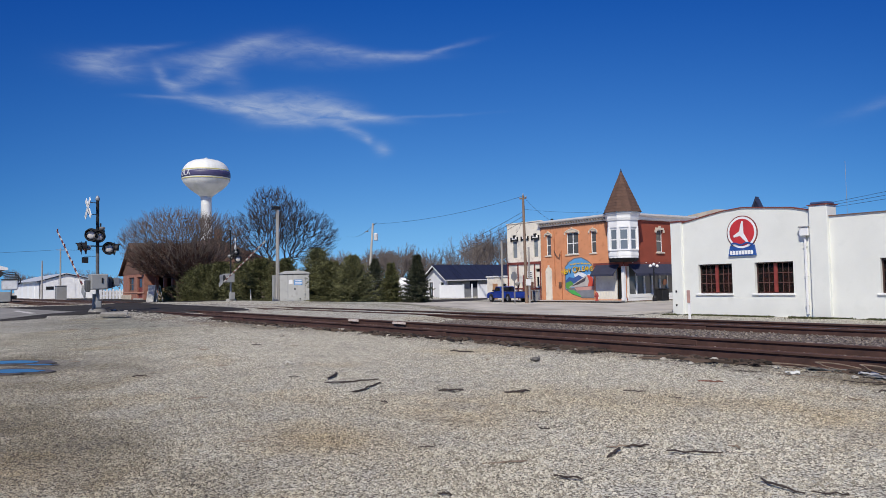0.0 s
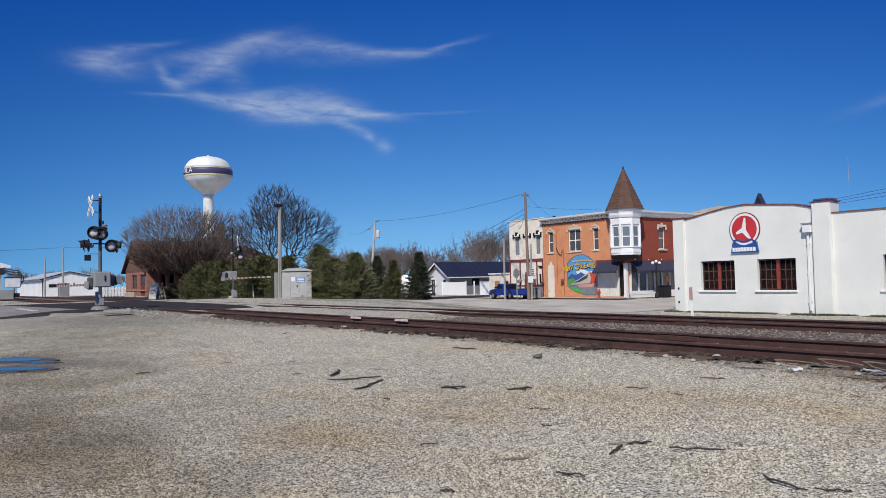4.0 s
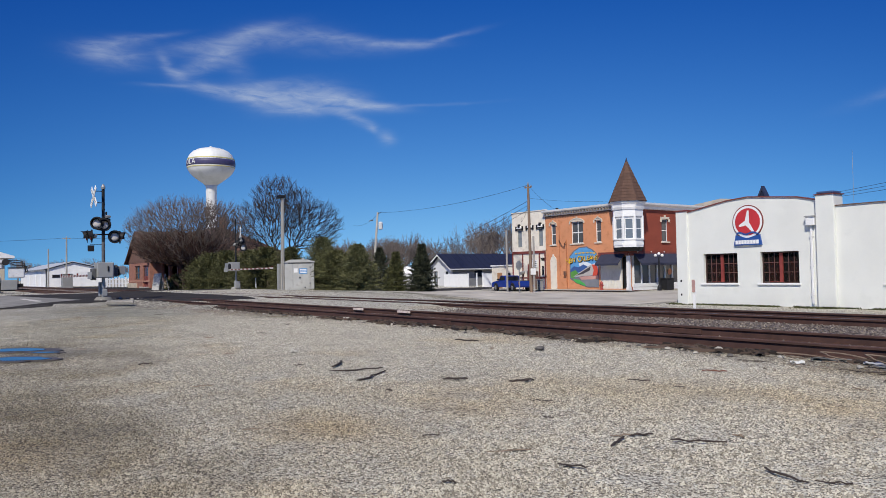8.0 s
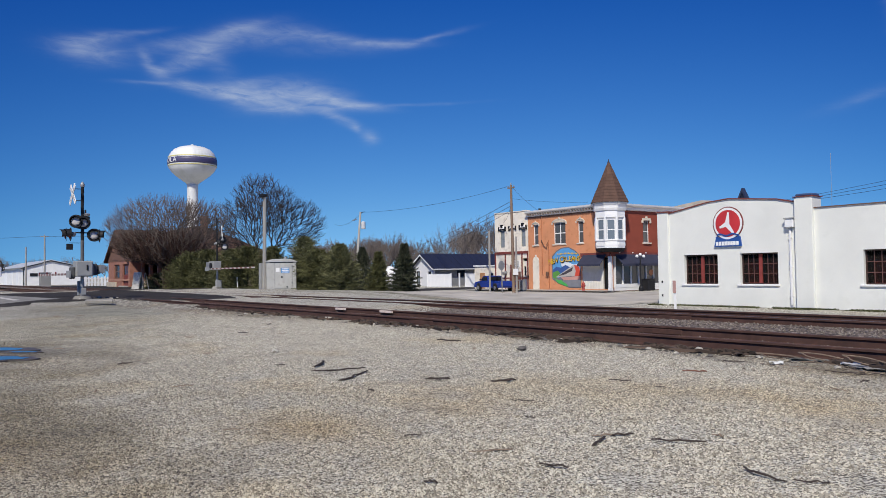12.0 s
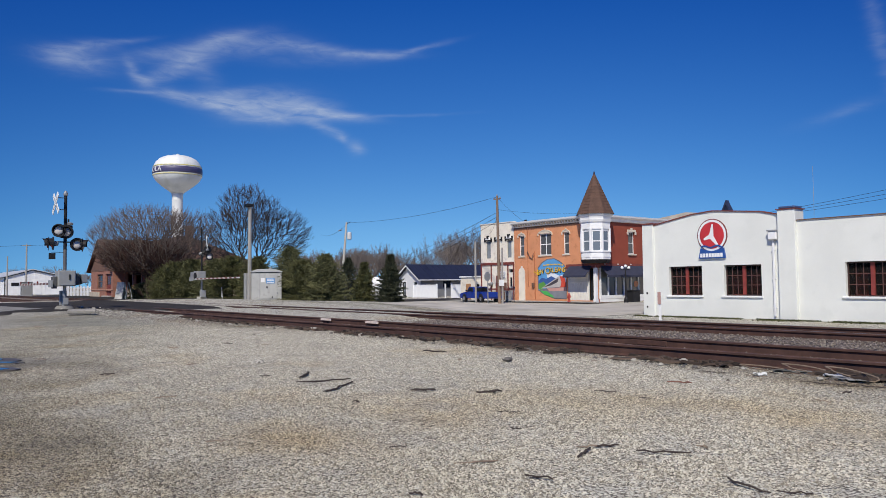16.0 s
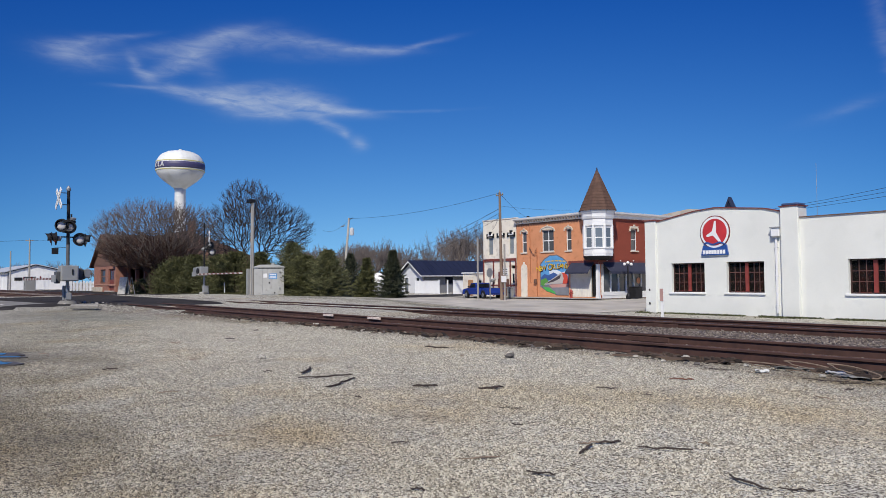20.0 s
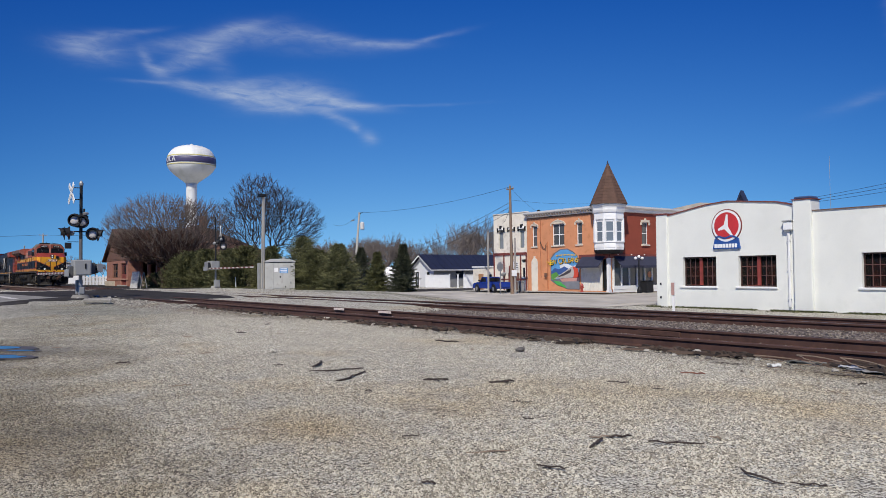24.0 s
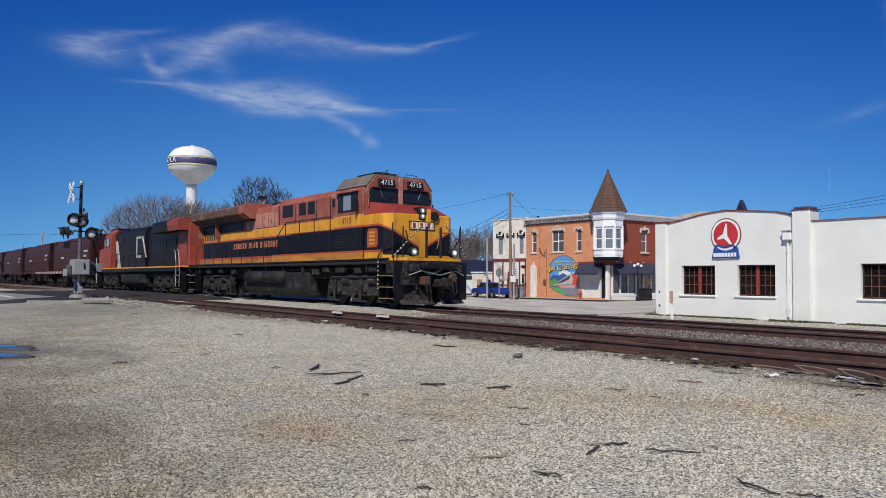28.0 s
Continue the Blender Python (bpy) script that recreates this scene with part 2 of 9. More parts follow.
def mesh_of(bm, material, name):
    me = bpy.data.meshes.new(name)
    bm.to_mesh(me)
    bm.free()
    me.materials.append(material)
    return me


def thing(name, x, y, z, rz=0, label="", category="", group="", kind=""):
    ob = new(name)
    ob.empty_display_size = 0.2
    ob.matrix_basis = pose(x, y, z, 0, 0, rz)
    return tagged(ob, label, category, group, kind)


def letters(text, size, material, parent, m, depth=0.01, name="lettering", label="", wide=1.0):
    cu = bpy.data.curves.new(name, "FONT")
    cu.body, cu.size, cu.extrude, cu.align_x, cu.align_y = text, size, depth, "CENTER", "CENTER"
    tmp = bpy.data.objects.new("tmp", cu)
    scene.collection.objects.link(tmp)
    bpy.context.view_layer.update()
    me = bpy.data.meshes.new_from_object(tmp.evaluated_get(bpy.context.evaluated_depsgraph_get()))
    bpy.data.objects.remove(tmp)
    for v in me.vertices:
        v.co.x *= wide
    me.materials.clear()
    me.materials.append(material)
    ob = new(name, me)
    ob.parent = parent
    ob.matrix_basis = m
    if label:
        ob["label"] = label
    return ob


def ease(u):
    u = min(1.0, max(0.0, u))
    return u * u * (3 - 2 * u)


def ground_z(x, y):
    """Streets lie lower beyond the tracks; the road rises to the rails at the crossing."""
    low = -max(0.5 * ease((y - 16.8) / 11) * ease((x + 44) / 18), 0.65 * ease((y - 25) / 18))
    up = 0.17 * ease((-32 - x) / 5) * ease((x + 68) / 6) * ease((y - 1) / 5) * ease((27 - y) / 6)
    return low + up

# ---- surfaces ----
def gravel_mat(name, a, b, c, stone=75.0, grime=(0.17, 0.14, 0.1), amount=0.5, rough=0.92, depth=0.012, spots=(), chips=False):
    """Crushed stone: cells (or, for chips, loose pieces) of several greys, with broad damp and rusty patches."""
    m = bpy.data.materials.new(name)
    m.use_nodes = True
    n, l = m.node_tree.nodes, m.node_tree.links
    bs = n["Principled BSDF"]
    bs.inputs["Roughness"].default_value = rough
    tc = n.new("ShaderNodeTexCoord")
    vo = n.new("ShaderNodeTexVoronoi")
    vo.inputs["Scale"].default_value = stone
    l.new(tc.outputs["Object"], vo.inputs["Vector"])
    cr = n.new("ShaderNodeValToRGB")
    cr.color_ramp.elements[0].color, cr.color_ramp.elements[1].color = (*a, 1), (*b, 1)
    cr.color_ramp.elements[0].position, cr.color_ramp.elements[1].position = 0.15, 0.85
    hue = n.new("ShaderNodeSeparateColor")
    l.new(vo.outputs["Color"], hue.inputs[0])
    if chips:
        piece = n.new("ShaderNodeNewGeometry")
        l.new(piece.outputs["Random Per Island"], cr.inputs[0])
    else:
        l.new(hue.outputs[0], cr.inputs[0])
    gap = n.new("ShaderNodeMapRange")
    gap.inputs["From Min"].default_value, gap.inputs["From Max"].default_value = 0.46, 0.7
    if not chips:
        l.new(vo.outputs["Distance"], gap.inputs[0])
    else:
        gap.inputs[0].default_value = 0.0
    m1 = n.new("ShaderNodeMix")
    m1.data_type = "RGBA"
    l.new(gap.outputs[0], m1.inputs[0])
    l.new(cr.outputs[0], m1.inputs[6])
    m1.inputs[7].default_value = (*c, 1)
    last = m1.outputs[2]
    v2 = n.new("ShaderNodeTexVoronoi")
    v2.inputs["Scale"].default_value = stone * 0.42
    l.new(tc.outputs["Object"], v2.inputs["Vector"])
    h2 = n.new("ShaderNodeSeparateColor")
    l.new(v2.outputs["Color"], h2.inputs[0])
    lump = n.new("ShaderNodeMapRange")
    lump.inputs["From Min"].default_value, lump.inputs["From Max"].default_value = 0.3, 0.6
    l.new(v2.outputs["Distance"], lump.inputs[0])
    shade = n.new("ShaderNodeMath")
    shade.operation, shade.use_clamp = "MULTIPLY", True
    l.new(h2.outputs[0], shade.inputs[0])
    l.new(lump.outputs[0], shade.inputs[1])
    m2 = n.new("ShaderNodeMix")
    m2.data_type, m2.blend_type = "RGBA", "MULTIPLY"
    l.new(shade.outputs[0], m2.inputs[0])
    l.new(last, m2.inputs[6])
    m2.inputs[7].default_value = (0.85, 0.83, 0.8, 1) if chips else (0.6, 0.575, 0.54, 1)
    last = m2.outputs[2]
    for scale, lo, hi, tint, k in ((0.16, 0.5, 0.7, (0.84, 0.83, 0.82), 0.8), (0.42, 0.54, 0.72, (0.92, 0.78, 0.56), amount), (1.7, 0.5, 0.75, (0.84, 0.82, 0.79), 0.5), (6.5, 0.5, 0.7, (0.84, 0.83, 0.81), 0.5)):
        no = n.new("ShaderNodeTexNoise")
        no.inputs["Scale"].default_value, no.inputs["Detail"].default_value = scale, 5
        l.new(tc.outputs["Object"], no.inputs[0])
        rg = n.new("ShaderNodeMapRange")
        rg.inputs["From Min"].default_value, rg.inputs["From Max"].default_value, rg.inputs["To Max"].default_value = lo, hi, k
        l.new(no.outputs[0], rg.inputs[0])
        mx = n.new("ShaderNodeMix")
        mx.data_type, mx.blend_type = "RGBA", "MULTIPLY"
        l.new(rg.outputs[0], mx.inputs[0])
        l.new(last, mx.inputs[6])
        mx.inputs[7].default_value = (*tint, 1)
        last = mx.outputs[2]
    for (px, py), size, tint, k in spots:
        mp = n.new("ShaderNodeMapping")
        mp.inputs["Location"].default_value = (-px / size[0], -py / size[1], 0)
        mp.inputs["Scale"].default_value = (1 / size[0], 1 / size[1], 0)
        l.new(tc.outputs["Object"], mp.inputs[0])
        ln = n.new("ShaderNodeVectorMath")
        ln.operation = "LENGTH"
        l.new(mp.outputs[0], ln.inputs[0])
        no = n.new("ShaderNodeTexNoise")
        no.inputs["Scale"].default_value, no.inputs["Detail"].default_value = 0.9, 6
        l.new(tc.outputs["Object"], no.inputs[0])
        ad = n.new("ShaderNodeMath")
        ad.operation = "MULTIPLY_ADD"
        l.new(no.outputs[0], ad.inputs[0])
        ad.inputs[1].default_value = 1.3
        l.new(ln.outputs["Value"], ad.inputs[2])
        rg = n.new("ShaderNodeMapRange")
        for s, v in (("From Min", 1.75), ("From Max", 0.75), ("To Max", k)):
            rg.inputs[s].default_value = v
        l.new(ad.outputs[0], rg.inputs[0])
        mx = n.new("ShaderNodeMix")
        mx.data_type, mx.blend_type = "RGBA", "MULTIPLY"
        l.new(rg.outputs[0], mx.inputs[0])
        l.new(last, mx.inputs[6])
        mx.inputs[7].default_value = (*tint, 1)
        last = mx.outputs[2]
    l.new(last, bs.inputs["Base Color"])
    rise = n.new("ShaderNodeTexNoise")
    rise.inputs["Scale"].default_value, rise.inputs["Detail"].default_value, rise.inputs["Roughness"].default_value = 7.0, 6, 0.7
    l.new(tc.outputs["Object"], rise.inputs[0])
    b0 = n.new("ShaderNodeBump")
    b0.inputs["Strength"].default_value, b0.inputs["Distance"].default_value = 0.5, depth * 4
    l.new(rise.outputs[0], b0.inputs["Height"])
    bp = n.new("ShaderNodeBump")
    l.new(b0.outputs[0], bp.inputs["Normal"])
    bp.inputs["Strength"].default_value, bp.inputs["Distance"].default_value, bp.invert = 0.72, depth, True
    l.new(vo.outputs["Distance"], bp.inputs["Height"])
    if not chips:
        l.new(bp.outputs[0], bs.inputs["Normal"])
    return m


PATCHES = (
    ((-6.6, 0.6), (3.8, 1.35), (0.56, 0.53, 0.47), 0.95), ((-9.5, 0.9), (4.5, 1.3), (0.68, 0.66, 0.61), 0.8), ((-8.5, 2.2), (6.5, 1.9), (0.8, 0.79, 0.76), 0.8), ((-13.5, 1.5), (3.8, 2.0), (0.45, 0.42, 0.38), 0.85), ((-5.2, 2.6), (1.0, 0.7), (0.9, 0.77, 0.58), 0.7),
    ((-5.0, 5.6), (1.6, 1.1), (0.92, 0.82, 0.64), 0.6), ((-3.2, 6.6), (2.6, 0.9), (0.92, 0.82, 0.64), 0.5), ((-4.6, 8.9), (1.6, 0.5), (0.55, 0.52, 0.47), 0.85), ((-30, 5.0), (13, 3.6), (0.58, 0.58, 0.56), 0.85), ((-19, 3.0), (7, 2.6), (0.64, 0.64, 0.61), 0.85), ((-41, 21.5), (9, 1.6), (0.5, 0.51, 0.44), 0.85), ((-30, 25), (7, 1.4), (0.55, 0.55, 0.48), 0.8), ((-24, 21), (6, 0.9), (0.62, 0.6, 0.54), 0.7), ((-39, 25.2), (4.5, 1.3), (0.42, 0.43, 0.36), 0.95), ((-32.5, 24.2), (4.0, 1.1), (0.5, 0.5, 0.44), 0.9), ((-3.3, 8.6), (1.5, 1.0), (0.6, 0.58, 0.54), 0.9), ((-34, 7.6), (5.5, 1.2), (0.5, 0.49, 0.44), 0.9), ((-9, 9.0), (7, 0.5), (0.66, 0.62, 0.57), 0.7), ((-22, 8.7), (6, 0.9), (0.5, 0.48, 0.43), 0.9),
    ((-5.2, 0.9), (3.0, 1.0), (0.8, 0.79, 0.77), 0.85), ((-27, 6.2), (7, 2.0), (0.76, 0.78, 0.73), 0.75))
GRAVEL = gravel_mat("gravel", (0.53, 0.513, 0.422), (0.73, 0.71, 0.6), (0.13, 0.112, 0.088), stone=54.0, amount=0.6, depth=0.014, spots=PATCHES)
CHIPS = gravel_mat("gravel_chips", (0.19, 0.17, 0.135), (0.61, 0.575, 0.47), (0.2, 0.18, 0.14), stone=54.0, amount=0.6, spots=PATCHES, chips=True)
BALLAST = gravel_mat("ballast", (0.115, 0.083, 0.064), (0.4, 0.335, 0.275), (0.045, 0.034, 0.028), stone=20.0, depth=0.04)
STREET = mat("worn_asphalt", (0.5, 0.46, 0.385), 0.95, var=0.3, scale=0.5, fine=60, bump=0.3, stain=(0.42, 0.4, 0.37), amount=0.5)
ASPHALT = mat("asphalt", (0.038, 0.034, 0.03), 0.9, var=0.3, scale=0.4, fine=70, bump=0.3, stain=(0.07, 0.063, 0.055), amount=0.3)
ASPHALT.node_tree.nodes["Principled BSDF"].inputs["Specular IOR Level"].default_value = 0.15
CONCRETE = mat("concrete", (0.4, 0.385, 0.345), 0.9, var=0.15, scale=0.8, fine=40, bump=0.2, stain=(0.33, 0.31, 0.28), amount=0.2)
RUST = mat("rusty_steel", (0.092, 0.047, 0.036), 0.75, 0.25, var=0.3, scale=3, fine=80, bump=0.25, stain=(0.11, 0.055, 0.04), amount=0.4)
RAILTOP = mat("worn_rail_head", (0.3, 0.27, 0.25), 0.4, 0.8, var=0.2, scale=2)
TIE = mat("creosoted_timber", (0.07, 0.055, 0.045), 0.9, var=0.35, scale=2, fine=30, bump=0.5, each=0.6, stretch=(6, 1, 6))
WHITEWALL = mat("white_painted_brick", (0.745, 0.752, 0.7), 0.7, var=0.05, scale=0.7, fine=14, bump=0.12, stain=(0.68, 0.69, 0.64), amount=0.2)
WHITE = mat("white_paint", (0.8, 0.8, 0.79), 0.55, var=0.06, scale=1.5, bump=0.05)
CREAM = mat("cream_stucco", (0.8, 0.74, 0.63), 0.85, var=0.1, scale=0.9, fine=20, bump=0.15, stain=(0.55, 0.48, 0.4), amount=0.25)
ORANGE = mat("orange_painted_brick", (0.64, 0.275, 0.135), 0.8, var=0.1, scale=1.0, fine=16, bump=0.2, stain=(0.48, 0.19, 0.085), amount=0.2)
DARKRED = mat("dark_red_painted_brick", (0.265, 0.055, 0.029), 0.8, var=0.12, scale=1.0, fine=16, bump=0.2)
REDBROWN = mat("red_brown_trim", (0.19, 0.045, 0.035), 0.7, var=0.15, scale=3)
BROWN = mat("brown_wood", (0.17, 0.09, 0.06), 0.75, var=0.2, scale=3)
NAVY = mat("navy_canvas", (0.028, 0.032, 0.06), 0.85, var=0.15, scale=2, bump=0.2)
SHINGLE = mat("brown_shingles", (0.11, 0.06, 0.042), 0.9, var=0.22, scale=3, fine=18, bump=0.4)
BRICK = mat("pink_brick", (0.33, 0.15, 0.105), 0.85, var=0.2, scale=3, fine=16, bump=0.3)
DEPOTROOF = mat("old_brown_shingles", (0.12, 0.065, 0.045), 0.95, var=0.25, scale=1.2, fine=14, bump=0.4)
NAVYROOF = mat("navy_metal_roof", (0.025, 0.03, 0.055), 0.45, 0.2, var=0.1, scale=1)
VINYL = mat("white_vinyl", (0.82, 0.83, 0.84), 0.4, var=0.03, scale=2, bump=0.02)
SIDING = mat("pale_grey_siding", (0.62, 0.63, 0.65), 0.6, var=0.05, scale=2, bump=0.05)
GALV = mat("galvanised_steel", (0.32, 0.325, 0.33), 0.5, 0.5, var=0.12, scale=3, fine=25)
GREYPAINT = mat("grey_painted_steel", (0.3, 0.305, 0.3), 0.55, 0.1, var=0.1, scale=2, stain=(0.3, 0.28, 0.25), amount=0.12)
BLACK = mat("black_paint", (0.018, 0.018, 0.02), 0.5, 0.0, var=0.2, scale=3)
WOODPOLE = mat("weathered_pole", (0.23, 0.16, 0.115), 0.9, var=0.25, scale=2, fine=25, bump=0.4, stretch=(6, 6, 0.6))
GREYPOLE = mat("grey_pole", (0.36, 0.34, 0.31), 0.85, var=0.2, scale=2, fine=25, bump=0.3, stretch=(6, 6, 0.6))
PANE = glassy("dark_glass", (0.014, 0.016, 0.02))
PANE.node_tree.nodes["Principled BSDF"].inputs["Specular IOR Level"].default_value = 0.3
DULLPANE = glassy("dull_grey_glass", (0.085, 0.09, 0.095), 0.08)
# bluish base colour paints in the sky's reflection on the bay panes
BAYPANE = glassy("sky_toned_bay_glass", (0.15, 0.175, 0.2), 0.06)
PALEPANE = glassy("pale_glass", (0.22, 0.25, 0.28), 0.15)


def sheet(name, xs, ys, lift, material, label, category, jitter=0.0, z_of=ground_z):
    xs, ys = np.asarray(xs), np.asarray(ys)
    verts, faces = [], []
    for j, y in enumerate(ys):
        for i, x in enumerate(xs):
            z = z_of(x, y) + lift
            if jitter and abs(x) < 60 and abs(y) < 40:
                z += jitter * (noise.noise((x * 0.9, y * 0.9, 0)) + 0.5 * noise.noise((x * 2.7, y * 2.7, 3)))
            verts.append((x, y, z))
    w = len(xs)
    for j in range(len(ys) - 1):
        for i in range(w - 1):
            a = j * w + i
            faces.append((a, a + 1, a + w + 1, a + w))
    me = bpy.data.meshes.new(name)
    me.from_pydata(verts, [], faces)
    me.materials.append(material)
    for p in me.polygons:
        p.use_smooth = True
    return tagged(new(name, me), label, category, kind="structure")


def steps(*spans):
    out = []
    for a, b, d in spans:
        out += list(np.arange(a, b, d))
    return out + [spans[-1][1]]


sheet("ground", steps((-3000, -300, 300), (-300, -90, 15), (-90, -30, 1.0), (-30, 8, 0.5), (8, 60, 4), (60, 300, 30), (300, 3000, 450)),
      steps((-1500, -60, 240), (-60, -4, 4), (-4, 32, 0.5), (32, 62, 1.5), (62, 150, 11), (150, 3000, 300)), 0.0, GRAVEL,
      "pale crushed-stone gravel lot with damp and rusty patches", "ground", 0.012)


def road_edge(y):
    """Where the asphalt ends on the town side: it fans out at the tracks and narrows again behind them."""
    if y < 5:
        return -34.4 + 0.3 * noise.noise((y * 0.9, 3, 1))
    near = -35.4 + 0.55 * min(max(y - 7.2, 0), 3)
    return max(-62.0, near - 22 * max(y - 13.7, 0)) + 0.6 * noise.noise((y * 0.9, 3, 1)) + 0.25 * noise.noise((y * 3.1, 5, 1))


def road():
    ys = steps((-60, 0, 5), (0, 32, 0.25), (32, 200, 6))
    verts, faces = [], []
    for y in ys:
        left, edge = -58.0 - 14 * ease((y - 11) / 7), road_edge(y)
        for k in range(25):
            x = left + (edge - left) * k / 24
            verts.append((x, y, ground_z(x, y) + (0.016 if k < 24 else -0.01)))
    for r in range(len(ys) - 1):
        for k in range(24):
            a = r * 25 + k
            faces.append((a, a + 1, a + 26, a + 25))
    me = bpy.data.meshes.new("road")
    me.from_pydata(verts, [], faces)
    me.materials.append(ASPHALT)
    for p in me.polygons:
        p.use_smooth = True
    tagged(new("road", me), "dark patched asphalt road crossing the railway tracks", "road", kind="structure")


road()
sheet("depot_yard", steps((-130, -58.5, 1.5)), steps((17.7, 24.3, 0.8)), 0.01, ASPHALT,
      "dark dirt and asphalt yard before the depot", "yard")
sheet("street", steps((-41, -24, 1.0)), steps((26, 70, 1.0), (70, 220, 10)), 0.014, STREET,
      "worn pale grey asphalt street between the shop buildings", "road")
sheet("frontage_road", steps((-62, -24.5, 0.75)), steps((31, 46.9, 0.9)), 0.02, STREET,
      "worn grey frontage street along the shops", "road")
sheet("pavement", steps((-60.5, -41.2, 0.9)), steps((47.2, 49.9, 0.9)), 0.12, CONCRETE,
      "pale concrete sidewalk in front of the shops", "pavement")
APRON = mat("weathered_concrete", (0.25, 0.24, 0.215), 0.95, var=0.25, scale=0.5, fine=40, bump=0.2, stain=(0.16, 0.15, 0.135), amount=0.4)


def concrete_apron():
    """A slab of old concrete that tapers to a point beside the road."""
    verts, faces = [], []
    xs = steps((-75, -39, 1.0), (-39, -35, 0.5))
    for x in xs:
        top = 4.9 + 0.09 * (x + 59) if x < -39 else 6.7 - 0.95 * (x + 39)
        for k in range(12):
            y = -6 + (top + 6) * k / 11
            verts.append((x, y, ground_z(x, y) + 0.03))
    for i in range(len(xs) - 1):
        for k in range(11):
            a = i * 12 + k
            faces.append((a, a + 12, a + 13, a + 1))
    me = bpy.data.meshes.new("concrete_apron")
    me.from_pydata(verts, [], faces)
    me.materials.append(APRON)
    tagged(new("concrete_apron", me), "grey weathered concrete strip beside the road", "pavement", kind="structure")


concrete_apron()
WORNPAINT = mat("worn_road_paint", (0.62, 0.6, 0.55), 0.9, var=0.3, scale=3, fine=30, bump=0.1, stain=(0.25, 0.24, 0.22), amount=0.45)
sheet("road_marking", steps((-46.5, -39.2, 0.7)), (4.75, 5.05), 0.036, WORNPAINT, "worn white painted line on the concrete strip", "road marking")

# ---- tracks ----
TRACK_NEAR, TRACK_FAR, RAIL_TOP = 10.26, 15.07, 0.18


def rail(y):
    prof = [(-0.07, 0), (0.07, 0), (0.07, 0.012), (0.012, 0.03), (0.01, 0.125), (0.036, 0.14), (0.036, 0.165), (0.028, 0.172), (-0.028, 0.172), (-0.036, 0.165), (-0.036, 0.14), (-0.01, 0.125), (-0.012, 0.03), (-0.07, 0.012)]
    return prism(prof, "x", -700, 120)


for ty, what, group in ((TRACK_NEAR, "rusty little-used rail track with half-buried ties", "near"), (TRACK_FAR, "main-line rail track with worn rail heads on dark ballast", "far")):
    track = thing("railway_track", 0, ty, RAIL_TOP - 0.172, label=what, category="railway track", kind="structure")
    for s in (-0.755, 0.755):
        r = part("rail", rail(0), RUST, track, at=pose(0, s, 0))
        if ty == TRACK_FAR:
            part("rail_head", box(-700, 120, -0.022, 0.022, 0.1725, 0.1745), RAILTOP, r, "polished running surface")
        for k in range(9):
            jx = -13.5 - 11.9 * k + (0 if s < 0 else 5.2) + (3.1 if ty == TRACK_FAR else 0)
            part("joint_bar", box(jx - 0.45, jx + 0.45, -0.034, 0.034, 0.03, 0.122, 0.008), RUST, r)
    tie = mesh_of(box(-0.115, 0.115, -1.3, 1.3, -0.17, 0.0, 0.012), TIE, "tie")
    for k in range(110):
        x = 6 - 0.53 * k
        if -57.5 < x < -40.5:
            continue
        piece("tie", tie, track, pose(x + random.uniform(-.03, .03), random.uniform(-.05, .05) - (0.22 * random.random() ** 3 if ty == TRACK_NEAR else 0), (-0.004 if ty == TRACK_FAR else -0.012) + random.uniform(-.02, .008), 0, 0, random.uniform(-1.5, 1.5)))


def strip(y0, y1, x0, x1, z, material, name, label, n=2, lift=0.05):
    xs = np.arange(x0, x1, 1.0)
    ys = np.linspace(y0, y1, 9)
    verts = [(x, y, z + lift * math.sin(math.pi * (j / 8)) ** 0.7 + 0.012 * noise.noise((x * 1.3, y * 2, 1)) - (0.03 if j in (0, 8) else 0)) for x in xs for j, y in enumerate(ys)]
    faces = [(i * 9 + j, (i + 1) * 9 + j, (i + 1) * 9 + j + 1, i * 9 + j + 1) for i in range(len(xs) - 1) for j in range(8)]
    me = bpy.data.meshes.new(name)
    me.from_pydata(verts, [], faces)
    me.materials.append(material)
    return tagged(new(name, me), label, "ballast", kind="stuff")


strip(TRACK_FAR - 2.6, TRACK_FAR + 2.4, -40, 60, -0.0, BALLAST, "ballast", "dark brown crushed-stone ballast between the rails")
strip(TRACK_FAR - 2.6, TRACK_FAR + 2.4, -330, -59, -0.0, BALLAST, "ballast", "dark brown crushed-stone ballast between the rails")
strip(TRACK_NEAR - 0.7, TRACK_NEAR + 2.2, -40, 60, -0.02, BALLAST, "ballast", "dark brown crushed-stone ballast between the rails")
strip(TRACK_NEAR - 0.7, TRACK_NEAR + 2.2, -330, -59, -0.02, BALLAST, "ballast", "dark brown crushed-stone ballast between the rails")


